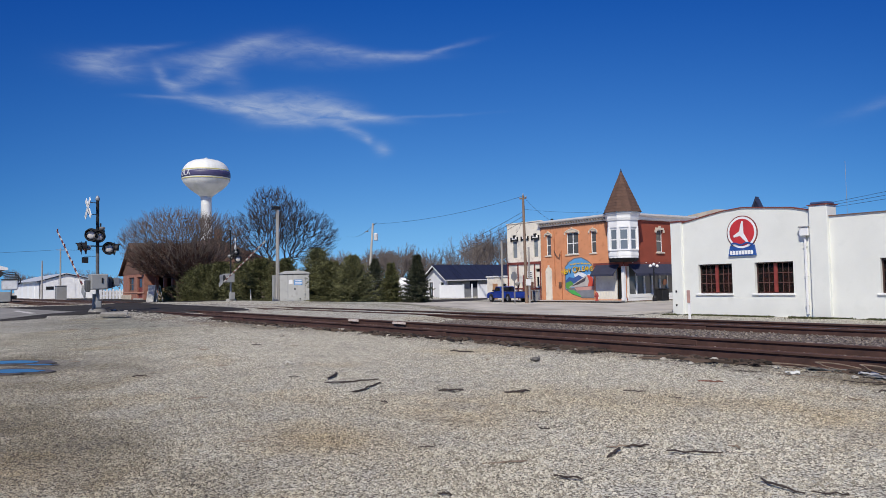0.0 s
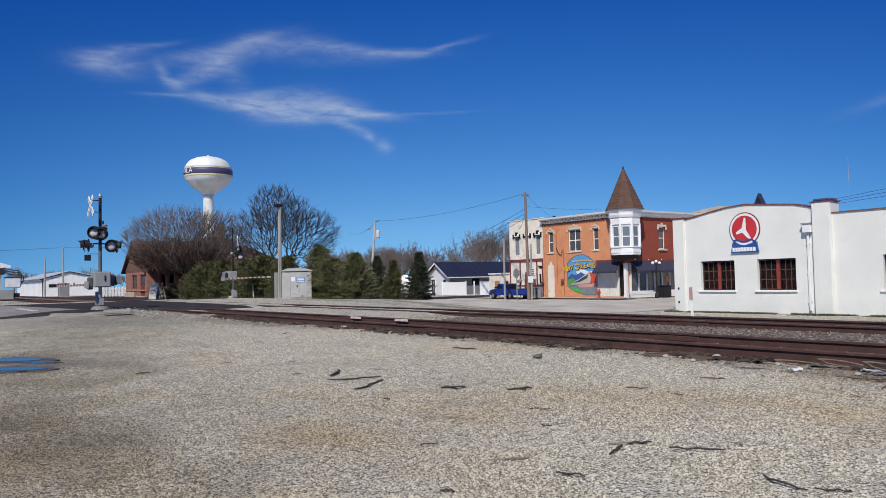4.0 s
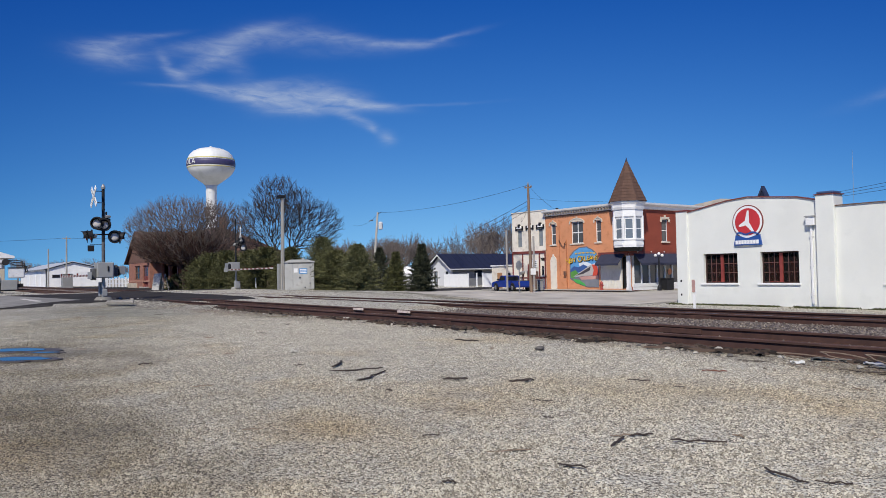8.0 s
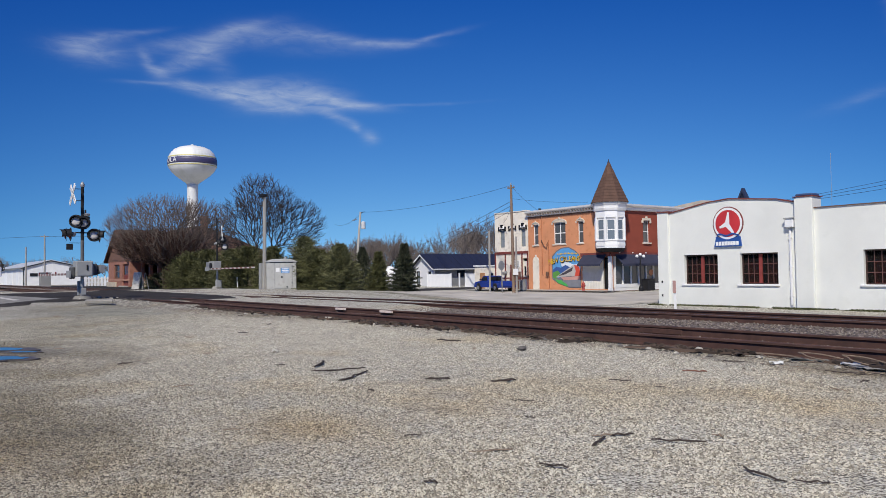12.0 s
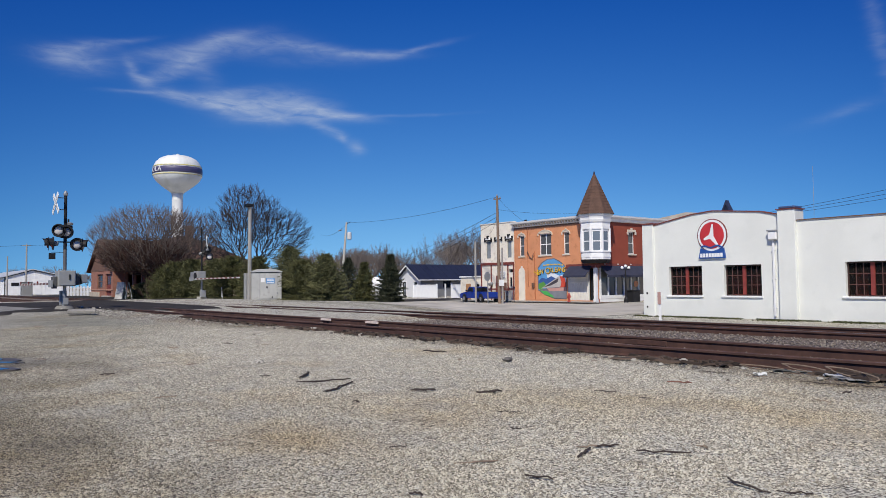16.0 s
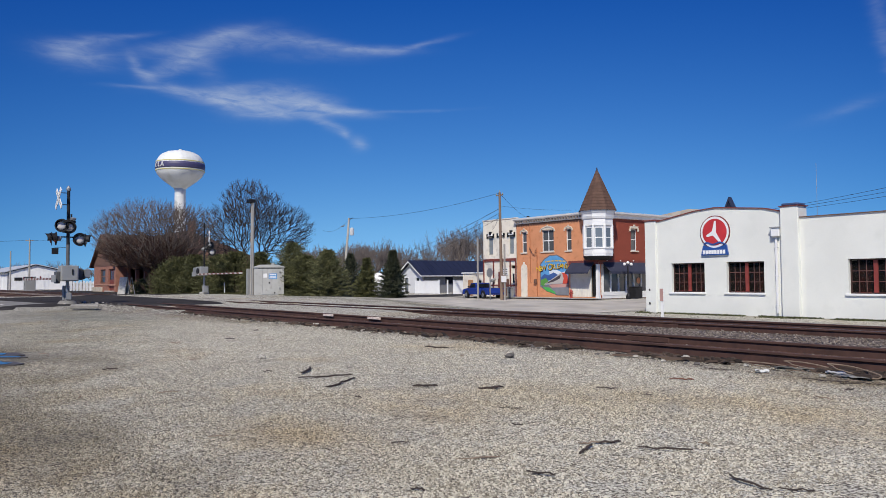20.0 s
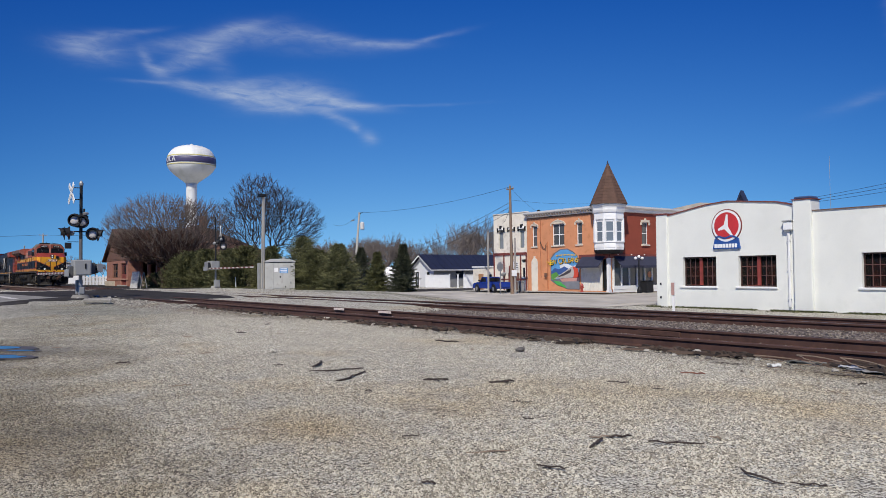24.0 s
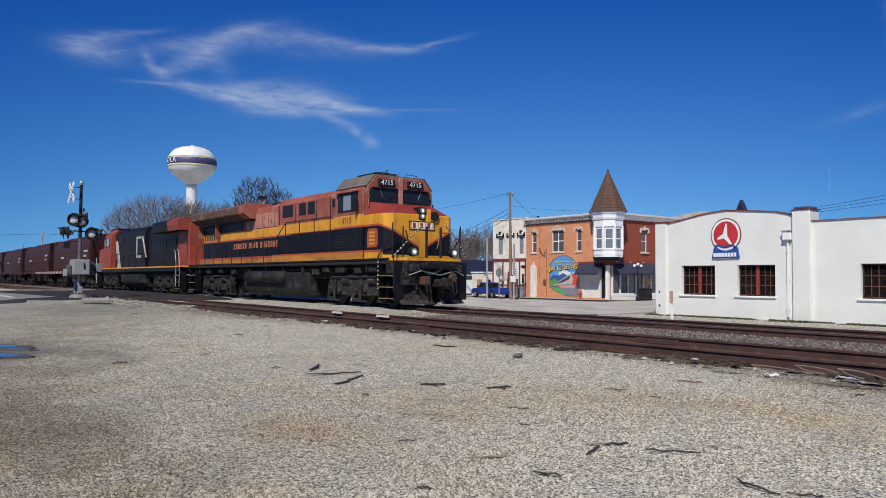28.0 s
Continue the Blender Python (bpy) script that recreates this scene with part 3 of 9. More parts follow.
def packed_fill(y0, y1, h0, h1, label):
    """Pale stone packed up to the rail heads near the crossing, giving way to bare ballast further along."""
    xs, ys = np.arange(-36, -14.5, 0.4), np.linspace(y0, y1, 9)
    verts = []
    for x in xs:
        full = ease((-15.5 - x + 1.2 * noise.noise((x, y0, 2))) / 6.5) * ease((x + 35.5) / 2.5)
        for k, y in enumerate(ys):
            h = h0 + (h1 - h0) * k / 8 + 0.015 * noise.noise((x * 1.7, y * 2.1, 4)) + 0.012 * noise.noise((x * 5, y * 6, 4))
            verts.append((x, y, -0.06 + (h + 0.06) * full))
    faces = [(i * 9 + k, (i + 1) * 9 + k, (i + 1) * 9 + k + 1, i * 9 + k + 1) for i in range(len(xs) - 1) for k in range(8)]
    me = bpy.data.meshes.new("packed_stone")
    me.from_pydata(verts, [], faces)
    me.materials.append(GRAVEL)
    tagged(new("packed_stone", me), label, "gravel", kind="stuff")


packed_fill(TRACK_NEAR + 0.85, TRACK_FAR - 0.81, 0.13, 0.14, "pale stone packed between the two tracks")
packed_fill(TRACK_FAR - 0.69, TRACK_FAR + 0.69, 0.12, 0.12, "pale stone packed between the rails")
packed_fill(TRACK_FAR + 0.81, TRACK_FAR + 4.5, 0.14, -0.03, "pale stone packed beside the far rail")


# ---- windows ----
def sash(parent, u0, u1, z0, z1, face, depth, frame_mat, pane_mat, cols=1, rows=2, axis="x", bar=0.035, edge=0.06, name="window", label=""):
    """A window set depth behind a wall's face: frame, bars and panes. axis: the way the wall runs; face: where its outside lies."""
    s = 1 if depth > 0 else -1
    f0, f1 = face + depth, face + depth + s * 0.06

    def b(a, c, d, e, lo=f0, hi=f1):
        lo, hi = min(lo, hi), max(lo, hi)
        return (a, c, lo, hi, d, e) if axis == "x" else (lo, hi, a, c, d, e)
    rows_ = [b(u0, u0 + edge, z0, z1), b(u1 - edge, u1, z0, z1), b(u0 + edge, u1 - edge, z0, z0 + edge), b(u0 + edge, u1 - edge, z1 - edge, z1)]
    win = part(name, boxes(rows_), frame_mat, parent, label)
    bars = []
    for i in range(1, cols):
        u = u0 + (u1 - u0) * i / cols
        bars.append(b(u - bar / 2, u + bar / 2, z0 + edge, z1 - edge, f0 + s * 0.01, f1))
    for j in range(1, rows):
        z = z0 + (z1 - z0) * j / rows
        bars.append(b(u0 + edge, u1 - edge, z - bar / 2, z + bar / 2, f0 + s * 0.012, f1))
    if bars:
        part("glazing_bar", boxes(bars), frame_mat, win)
    us = [u0 + edge] + [u0 + (u1 - u0) * i / cols for i in range(1, cols)] + [u1 - edge]
    zs = [z0 + edge] + [z0 + (z1 - z0) * i / rows for i in range(1, rows)] + [z1 - edge]
    for i in range(cols):
        for j in range(rows):
            part("pane", boxes([b(us[i], us[i + 1], zs[j], zs[j + 1], f0 + s * 0.035, f0 + s * 0.045)]), pane_mat, win)
    return win


# ---- white filling-station building ----
def station():
    t = thing("station_building", 0, 30, -0.55, label="white painted brick garage with red-brown roof edging and round emblem", category="building")
    g = -0.55

    def z(v):
        return v - g
    wins = [(-21.19, -19.45), (-18.35, -16.62), (-13.2, -11.35), (-9.6, -7.75), (-3.6, -1.8)]
    holes = [(a, b, z(0.5), z(1.84)) for a, b in wins]
    part("wall", holed(-22.6, -15.77, 0, z(3.3), [h for h in holes if h[1] < -15.8], 0, 0.3), WHITEWALL, t, "white painted front wall")
    part("wall", holed(-15.77, 6, 0, z(3.58), [h for h in holes if h[0] > -15.8], 0, 0.3), WHITEWALL, t, "white painted side wall")
    gable = [(-22.0, z(3.3)), (-15.77, z(3.3)), (-15.77, z(3.86)), (-16.6, z(4.06)), (-18.85, z(4.27)), (-19.9, z(4.19)), (-22.0, z(3.83))]
    part("gable", prism(gable, "y", 0, 0.3), WHITEWALL, t)
    rim = [((-22.02, z(3.83)), (-19.9, z(4.19))), ((-19.9, z(4.19)), (-18.85, z(4.27))), ((-18.85, z(4.27)), (-16.6, z(4.06))), ((-16.6, z(4.06)), (-15.77, z(3.86)))]
    for (a, b), (c, d) in rim:
        part("coping", prism([(a, b), (c, d), (c, d + 0.045), (a, b + 0.045)], "y", -0.05, 0.36), REDBROWN, t, "red-brown roof edging")
    part("coping", box(-15.05, 6, -0.05, 0.36, z(3.58), z(3.615)), BROWN, t, "red-brown roof edging")
    part("pilaster", box(-22.62, -22.0, -0.1, 0.28, 0, z(3.9), 0.02), WHITEWALL, t)
    part("pilaster", box(-22.62, -22.0, 0.3, 0.6, 0, z(3.6), 0.02), WHITEWALL, t)
    part("coping", box(-22.66, -21.97, -0.14, 0.6, z(3.9), z(3.96)), REDBROWN, t)
    ch = part("chimney", box(-15.79, -15.05, -0.16, 0.6, 0, z(4.06), 0.015), WHITEWALL, t)
    part("chimney_cap", box(-15.84, -15.0, -0.2, 0.65, z(4.06), z(4.095)), REDBROWN, ch, "rusty brick cap")
    part("chimney_cover", box(-15.76, -15.08, -0.1, 0.55, z(4.095), z(4.2), 0.03), mat("blue_tarp", (0.05, 0.09, 0.2), 0.6), ch, "blue cover over the chimney")
    for a, b in ((-22.6, 6.0),):
        part("back_wall", box(a, b, 11.7, 12, 0, z(3.4)), WHITEWALL, t)
    part("side_wall", box(-22.6, -22.3, 0.6, 11.7, 0, z(3.5)), WHITEWALL, t)
    part("side_wall", box(5.7, 6.0, 0.3, 11.7, 0, z(3.5)), WHITEWALL, t)
    part("roof", prism([(-22.3, z(3.3)), (-15.8, z(3.3)), (-18.85, z(4.0)), ], "y", 0.31, 11.69), mat("grey_roofing", (0.3, 0.3, 0.31), 0.9), t)
    part("roof", box(-15.8, 5.7, 0.31, 11.69, z(3.2), z(3.32)), mat("tar_roof", (0.12, 0.12, 0.12), 0.9), t)
    red = mat("red_window_paint", (0.26, 0.045, 0.035), 0.6, var=0.2, scale=5)
    dark = mat("unlit_room_dark", (0.03, 0.022, 0.02), 0.95)
    for a, b in wins:
        w = part("window", boxes([(a, a + 0.05, 0.16, 0.22, z(0.5), z(1.84)), (b - 0.05, b, 0.16, 0.22, z(0.5), z(1.84)), (a + 0.05, b - 0.05, 0.16, 0.22, z(0.5), z(0.55)), (a + 0.05, b - 0.05, 0.16, 0.22, z(1.79), z(1.84))]), mat("dark_steel_frame", (0.05, 0.024, 0.02), 0.7), t, "steel factory window with red centre post")
        mid = (a + b) / 2
        part("centre_post", box(mid - 0.07, mid + 0.07, 0.13, 0.23, z(0.55), z(1.79)), red, w, "red painted post")
        n = 3
        for lo, hi in ((a + 0.05, mid - 0.07), (mid + 0.07, b - 0.05)):
            rows_ = []
            for i in range(1, n):
                u = lo + (hi - lo) * i / n
                rows_.append((u - 0.014, u + 0.014, 0.165, 0.205, z(0.55), z(1.79)))
            for k in (1, 2):
                zz = z(0.55 + 1.24 * k / 3)
                rows_.append((lo, hi, 0.163, 0.204, zz - 0.014, zz + 0.014))
            part("glazing_bar", boxes(rows_), mat("dark_window_bar", (0.12, 0.055, 0.046), 0.7), w)
            for i in range(n):
                for k in range(3):
                    part("pane", box(lo + (hi - lo) * i / n + 0.014, lo + (hi - lo) * (i + 1) / n - 0.014, 0.18, 0.188, z(0.55 + 1.24 * k / 3) + 0.014, z(0.55 + 1.24 * (k + 1) / 3) - 0.014), GLASS, w).visible_shadow = False
        for lo, hi, h0, h1 in ((a + 0.2, a + 0.68, 0.52, 1.7), (b - 0.6, b - 0.15, 0.6, 1.6)):
            part("curtain", box(lo, hi, 0.31, 0.33, z(h0), z(h1)), red, w, "red cloth hanging inside")
        # dark board behind the glass stands in for the unlit room
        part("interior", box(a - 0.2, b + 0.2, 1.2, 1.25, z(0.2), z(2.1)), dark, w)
        part("sill", box(a - 0.12, b + 0.06, -0.07, 0.16, z(0.42), z(0.497), 0.01), WHITE, w)
    # round emblem with its name board
    em = part("emblem", lathe([(0.745, 0.0), (0.745, -0.03), (0.7, -0.04)], 48, (-18.88, 0.0, z(3.19)), "y"), REDBROWN, t, "round red emblem painted on the wall")
    part("emblem_ring", lathe([(0.7, -0.041), (0.7, -0.044)], 48, (-18.88, 0, z(3.19)), "y"), WHITE, em)
    part("emblem_field", lathe([(0.6, -0.045), (0.6, -0.05)], 48, (-18.88, 0, z(3.19)), "y"), mat("sign_red", (0.55, 0.035, 0.04), 0.5), em)
    strokes = []
    for (x0, z0, w0), (x1, z1, w1) in (((0.04, 0.5, 0.04), (-0.03, -0.08, 0.12)), ((-0.03, -0.02, 0.11), (-0.4, -0.17, 0.045)), ((-0.03, -0.05, 0.11), (0.28, -0.45, 0.045))):
        d = Vector((x1 - x0, z1 - z0)).normalized()
        nx, nz = -d.y, d.x
        strokes.append([(-18.88 + x0 + nx * w0, z(3.19) + z0 + nz * w0), (-18.88 + x1 + nx * w1, z(3.19) + z1 + nz * w1), (-18.88 + x1 - nx * w1, z(3.19) + z1 - nz * w1), (-18.88 + x0 - nx * w0, z(3.19) + z0 - nz * w0)])
    for i, s in enumerate(strokes):
        part("emblem_stroke", prism(s, "y", -0.053 - 0.0015 * i, -0.05), WHITE, em)
    blue = mat("sign_blue", (0.02, 0.08, 0.3), 0.5)
    wave = [(-19.42 + 0.09 * i, z(2.72) + 0.045 * math.sin(i * 0.9)) for i in range(13)]
    part("emblem_wave", prism(wave + [(u, v - 0.07) for u, v in wave[::-1]], "y", -0.07, -0.052), blue, em)
    b = part("name_board", prism([(-19.55, z(2.16)), (-18.22, z(2.16)), (-18.3, z(2.62)), (-18.88, z(2.47)), (-19.45, z(2.62))], "y", -0.085, 0.0), blue, t, "blue name board")
    for i in range(8):
        u = -19.46 + 0.142 * i
        part("name_bar", box(u, u + 0.118, -0.092, -0.084, z(2.215), z(2.39), 0.006), WHITE, b)
    # rain pipe and its box
    part("rain_pipe", box(-16.075, -15.985, -0.09, -0.01, z(-0.35), z(2.85), 0.012), WHITE, t)
    for zz in (0.0, 1.2, 2.4):
        part("pipe_strap", box(-16.1, -15.96, -0.094, 0.0, z(zz), z(zz + 0.04)), WHITE, t)
    part("rain_box", box(-16.2, -15.83, -0.2, -0.0, z(2.85), z(3.2), 0.02), WHITE, t, "white rain-water box")
    part("rain_box_lid", box(-16.23, -15.8, -0.23, -0.0, z(3.2), z(3.25)), GREYPAINT, t)
    for zz in (0.55, -0.1):
        part("wall_vent", box(-22.42, -22.34, -0.115, -0.1, z(zz), z(zz + 0.1)), BLACK, t)
    part("footing", box(-22.7, 6, -0.12, 0.0, -0.4, 0.06), CONCRETE, t)
    return t


GLASS = glassy("window_glass", (0.085, 0.075, 0.073), 0.02)
GLASS.node_tree.nodes["Principled BSDF"].inputs["Transmission Weight"].default_value = 0.9
GLASS.node_tree.nodes["Principled BSDF"].inputs["IOR"].default_value = 1.12
GLASS.node_tree.nodes["Principled BSDF"].inputs["Specular IOR Level"].default_value = 0.15
station()


# ---- train ----
LEAD_RED = mat("faded_red_paint", (0.3, 0.085, 0.058), 0.6, var=0.25, scale=0.9, fine=20, bump=0.06, stain=(0.33, 0.17, 0.125), amount=0.45)
LEAD_YELLOW = mat("yellow_paint", (0.72, 0.33, 0.016), 0.5, var=0.16, scale=1.5, fine=14, stain=(0.42, 0.17, 0.035), amount=0.35, stretch=(1.6, 1, 0.5))
STRIPE = mat("dirty_orange_stripe", (0.52, 0.22, 0.025), 0.6, var=0.25, scale=1.3, fine=22, stain=(0.2, 0.075, 0.03), amount=0.55, stretch=(0.5, 1, 2))
LEAD_BLACK = mat("sooty_black_paint", (0.007, 0.0075, 0.0105), 0.5, var=0.3, scale=1.5, stain=(0.016, 0.015, 0.015), amount=0.25)
ORANGERED = mat("orange_red_paint", (0.4, 0.075, 0.025), 0.5, var=0.15, scale=1.5)
VERMILION = mat("vermilion_paint", (0.3, 0.05, 0.026), 0.55, var=0.2, scale=1.5, stain=(0.2, 0.065, 0.045), amount=0.3)
GRIME = mat("grimy_running_gear", (0.016, 0.014, 0.013), 0.85, 0.0, var=0.4, scale=3, fine=25, bump=0.3, stain=(0.075, 0.065, 0.058), amount=0.4)
DUSTY = mat("dusty_cast_steel", (0.033, 0.03, 0.027), 0.85, 0.0, var=0.45, scale=3, fine=25, bump=0.3, stain=(0.085, 0.078, 0.07), amount=0.3)
TANKGREY = mat("grimy_tank", (0.02, 0.0195, 0.019), 0.75, 0.0, var=0.3, scale=1.4, stain=(0.055, 0.05, 0.047), amount=0.35)
HOPPER = mat("maroon_hopper_paint", (0.055, 0.019, 0.018), 0.6, var=0.25, scale=0.8, fine=15, bump=0.08, stain=(0.08, 0.034, 0.03), amount=0.35)
STEELWHEEL = mat("wheel_steel", (0.1, 0.085, 0.075), 0.6, 0.5, var=0.3, scale=4)
WHITEDECAL = mat("white_decal", (0.75, 0.74, 0.7), 0.5, var=0.05)
LAMP_ON = glow("lit_headlamp", (1.0, 0.96, 0.88), 0.55)
for _m in (LEAD_BLACK, GRIME, DUSTY, TANKGREY, HOPPER, LEAD_RED, BLACK):
    _m.node_tree.nodes["Principled BSDF"].inputs["Specular IOR Level"].default_value = 0.22
STENCIL = mat("faded_stencil", (0.46, 0.43, 0.38), 0.7, var=0.2)
WHEELS = []


def bogie(parent, u, axles, span, name="truck"):
    """A truck: side frames with their pedestals on both sides, and a wheel set for each axle."""
    tr = part(name, box(u - span / 2 + 0.4, u + span / 2 - 0.4, -0.6, 0.6, 0.45, 0.75, 0.05), GRIME, parent)
    for s in (-1, 1):
        v = s * (1.16 if span > 3 else 1.05)
        lo, hi = (0.1, 0.16) if span > 3 else (0.0, 0.0)
        pts = [(u - span / 2 - 0.35, 0.62), (u - span / 2 - 0.2, 0.82 + hi), (u - 0.6, 0.95 + hi), (u + 0.6, 0.95 + hi), (u + span / 2 + 0.2, 0.82 + hi), (u + span / 2 + 0.35, 0.62), (u + span / 2, 0.5 - lo), (u + 0.3, 0.42 - lo), (u - 0.3, 0.42 - lo), (u - span / 2, 0.5 - lo)]
        part("side_frame", prism(pts, "y", v - 0.09, v + 0.09, 0.02), DUSTY, tr)
        for a in axles:
            part("journal_box", prism([(a - 0.22, 0.78), (a + 0.22, 0.78), (a + 0.3, 0.24), (a + 0.14, 0.2), (a + 0.12, 0.5), (a - 0.12, 0.5), (a - 0.14, 0.2), (a - 0.3, 0.24)], "y", v + s * 0.02 - 0.11, v + s * 0.02 + 0.11), DUSTY, tr)
            part("pedestal_foot", prism([(a - 0.36, 0.14), (a + 0.36, 0.14), (a + 0.26, 0.28), (a - 0.26, 0.28)], "y", v + s * 0.02 - 0.12, v + s * 0.02 + 0.12), DUSTY, tr)
            part("bearing_cap", tube((a, v + s * 0.05, 0.5), (a, v + s * 0.2, 0.5), 0.15, 0.12, 12), GRIME, tr)
            part("swing_hanger", bent([(a + 0.34, v + s * 0.14, 0.95), (a + 0.42, v + s * 0.16, 0.6), (a + 0.36, v + s * 0.14, 0.3)], 0.035), GRIME, tr)
        part("sand_pipe", bent([(axles[-1] + 0.3, v + s * 0.12, 1.1), (axles[-1] + 0.52, v + s * 0.1, 0.7), (axles[-1] + 0.5, v, 0.25)], 0.03), GRIME, tr)
        part("brake_rod", tube((u - span / 2, v + s * 0.14, 1.02), (u + span / 2, v + s * 0.14, 1.04), 0.03, seg=6), DUSTY, tr)
        for a, b in zip(axles, axles[1:]):
            c = (a + b) / 2
            part("spring", tube((c - 0.28, v + s * 0.1, 0.5), (c - 0.28, v + s * 0.1, 0.85), 0.1, seg=10), DUSTY, tr)
            part("brake_cylinder", tube((c - 0.05, v + s * 0.12, 0.88), (c + 0.45, v + s * 0.12, 0.88), 0.1, seg=10), DUSTY, tr)
    for a in axles:
        bm = bmesh.new()
        add_tube(bm, (0, -0.85, 0), (0, 0.85, 0), 0.09, seg=10)
        for s in (-1, 1):
            add_tube(bm, (0, s * 0.69, 0), (0, s * 0.82, 0), 0.5, 0.5, 24)
            add_tube(bm, (0, s * 0.66, 0), (0, s * 0.69, 0), 0.53, 0.53, 24)
            for k in range(5):
                t = 2 * math.pi * k / 5
                quad_box(bm, 0.25 * math.cos(t) - 0.05, 0.25 * math.cos(t) + 0.05, s * 0.82, s * 0.835, 0.25 * math.sin(t) - 0.05, 0.25 * math.sin(t) + 0.05)
        w = part("wheel_set", bm, STEELWHEEL, parent)
        w.matrix_basis = pose(a, 0, 0.5)
        WHEELS.append((w, a))
    return tr


def railings(parent, u0, u1, v, deck, n, mat_, height=1.0):
    for i in range(n + 1):
        u = u0 + (u1 - u0) * i / n
        part("stanchion", tube((u, v, deck), (u, v, deck + height), 0.018, seg=6), mat_, parent)
    part("handrail", tube((u0, v, deck + height), (u1, v, deck + height), 0.02, seg=6), mat_, parent)


TREADEDGE = mat("worn_yellow_edge", (0.3, 0.19, 0.06), 0.8, var=0.3, scale=6)


def stepwell(parent, u, v, s, d, mat_):
    """Corner steps, on side s (-1 near), rising towards the deck; d: +1 at the front end."""
    back = (v + 0.3, v + 0.35) if s < 0 else (v - 0.35, v - 0.3)
    st = part("steps", box(u - 0.46, u + 0.46, *back, 0.25, 1.5), mat_, parent)
    for q in (u - 0.5, u + 0.46):
        part("step_cheek", box(q, q + 0.04, v - 0.02 if s < 0 else v - 0.35, v + 0.35 if s < 0 else v + 0.02, 0.25, 1.55), mat_, st)
    for z in (0.3, 0.68, 1.06):
        part("tread_edge", box(u - 0.46, u + 0.46, v - 0.045 if s < 0 else v + 0.03, v - 0.03 if s < 0 else v + 0.045, z, z + 0.028), TREADEDGE, st)
        part("tread", box(u - 0.46, u + 0.46, v - 0.03 if s < 0 else v - 0.3, v + 0.3 if s < 0 else v + 0.03, z, z + 0.03), GRIME, st)


def pilot_gear(parent, u, d, mat_):
    """Plow, coupler and hoses at one end; d: +1 towards the front."""
    pl = part("pilot_plate", box(min(u - d * 0.95, u - d * 0.8), max(u - d * 0.95, u - d * 0.8), -1.3, 1.3, 0.75, 1.2, 0.02), GRIME, parent, "grimy steel end plate")
    prof = [(-0.72, 0.98), (-0.8, 0.7), (-0.78, 0.45), (-0.66, 0.25), (-0.5, 0.12)]
    for s in (-1, 1):
        for name, lo, hi, m_ in (("plow_blade", 0, 3, GRIME), ("plow_edge", 3, 4, DUSTY)):
            bm = bmesh.new()
            rings = []
            for k in range(5):
                y = s * (0.16 + 1.16 * k / 4)
                back = -0.3 * (k / 4) ** 1.3
                rings.append([bm.verts.new((u + d * (a + back), y, z)) for a, z in prof[lo:hi + 1]] + [bm.verts.new((u + d * (a + back - 0.03), y, z)) for a, z in prof[lo:hi + 1][::-1]])
            m = len(rings[0])
            for p, q in zip(rings, rings[1:]):
                for k in range(m):
                    bm.faces.new((p[k], p[(k + 1) % m], q[(k + 1) % m], q[k]))
            bm.faces.new(rings[0])
            bm.faces.new(rings[-1][::-1])
            bmesh.ops.recalc_face_normals(bm, faces=bm.faces[:])
            part(name, bm, m_, pl)
        part("plow_brace", tube((u - d * 0.85, s * 0.7, 1.1), (u - d * 0.78, s * 0.75, 0.6), 0.04, seg=6), GRIME, pl)
    cp = part("coupler", boxes([(min(u - d * 0.8, u - d * 0.2), max(u - d * 0.8, u - d * 0.2), -0.12, 0.12, 0.72, 0.98)]), GRIME, parent)
    part("coupler_knuckle", box(u - 0.22, u + 0.0, -0.2, 0.2, 0.68, 1.02, 0.06) if d > 0 else box(u, u + 0.22, -0.2, 0.2, 0.68, 1.02, 0.06), GRIME, cp)
    for s in (-0.55, -0.4, 0.4, 0.55, 0.7):
        part("air_hose", bent([(u - d * 0.7, s, 1.15), (u - d * 0.5, s, 0.85), (u - d * 0.45, s, 0.5), (u - d * 0.55, s * 0.8, 0.38)], 0.025, 6), BLACK, parent)
    part("cut_lever", bent([(u - d * 0.66, -1.15, 1.1), (u - d * 0.55, -0.7, 1.25), (u - d * 0.5, 0, 1.1), (u - d * 0.55, 0.7, 1.25), (u - d * 0.66, 1.15, 1.1)], 0.018, 6), GREYPAINT, parent)


NAMERED = mat("orange_lettering", (0.5, 0.17, 0.08), 0.6)
FADED = mat("chalky_faded_red", (0.46, 0.21, 0.155), 0.75, var=0.2, scale=1.0, stain=(0.2, 0.06, 0.045), amount=0.3)


def apron(grow):
    """Plan of the front platform with its cut corners."""
    return [(-1.54, -1.49 - grow), (-1.3, -1.49 - grow), (-0.8 + grow, -1.12), (-0.8 + grow, 1.12), (-1.3, 1.49 + grow), (-1.54, 1.49 + grow)]


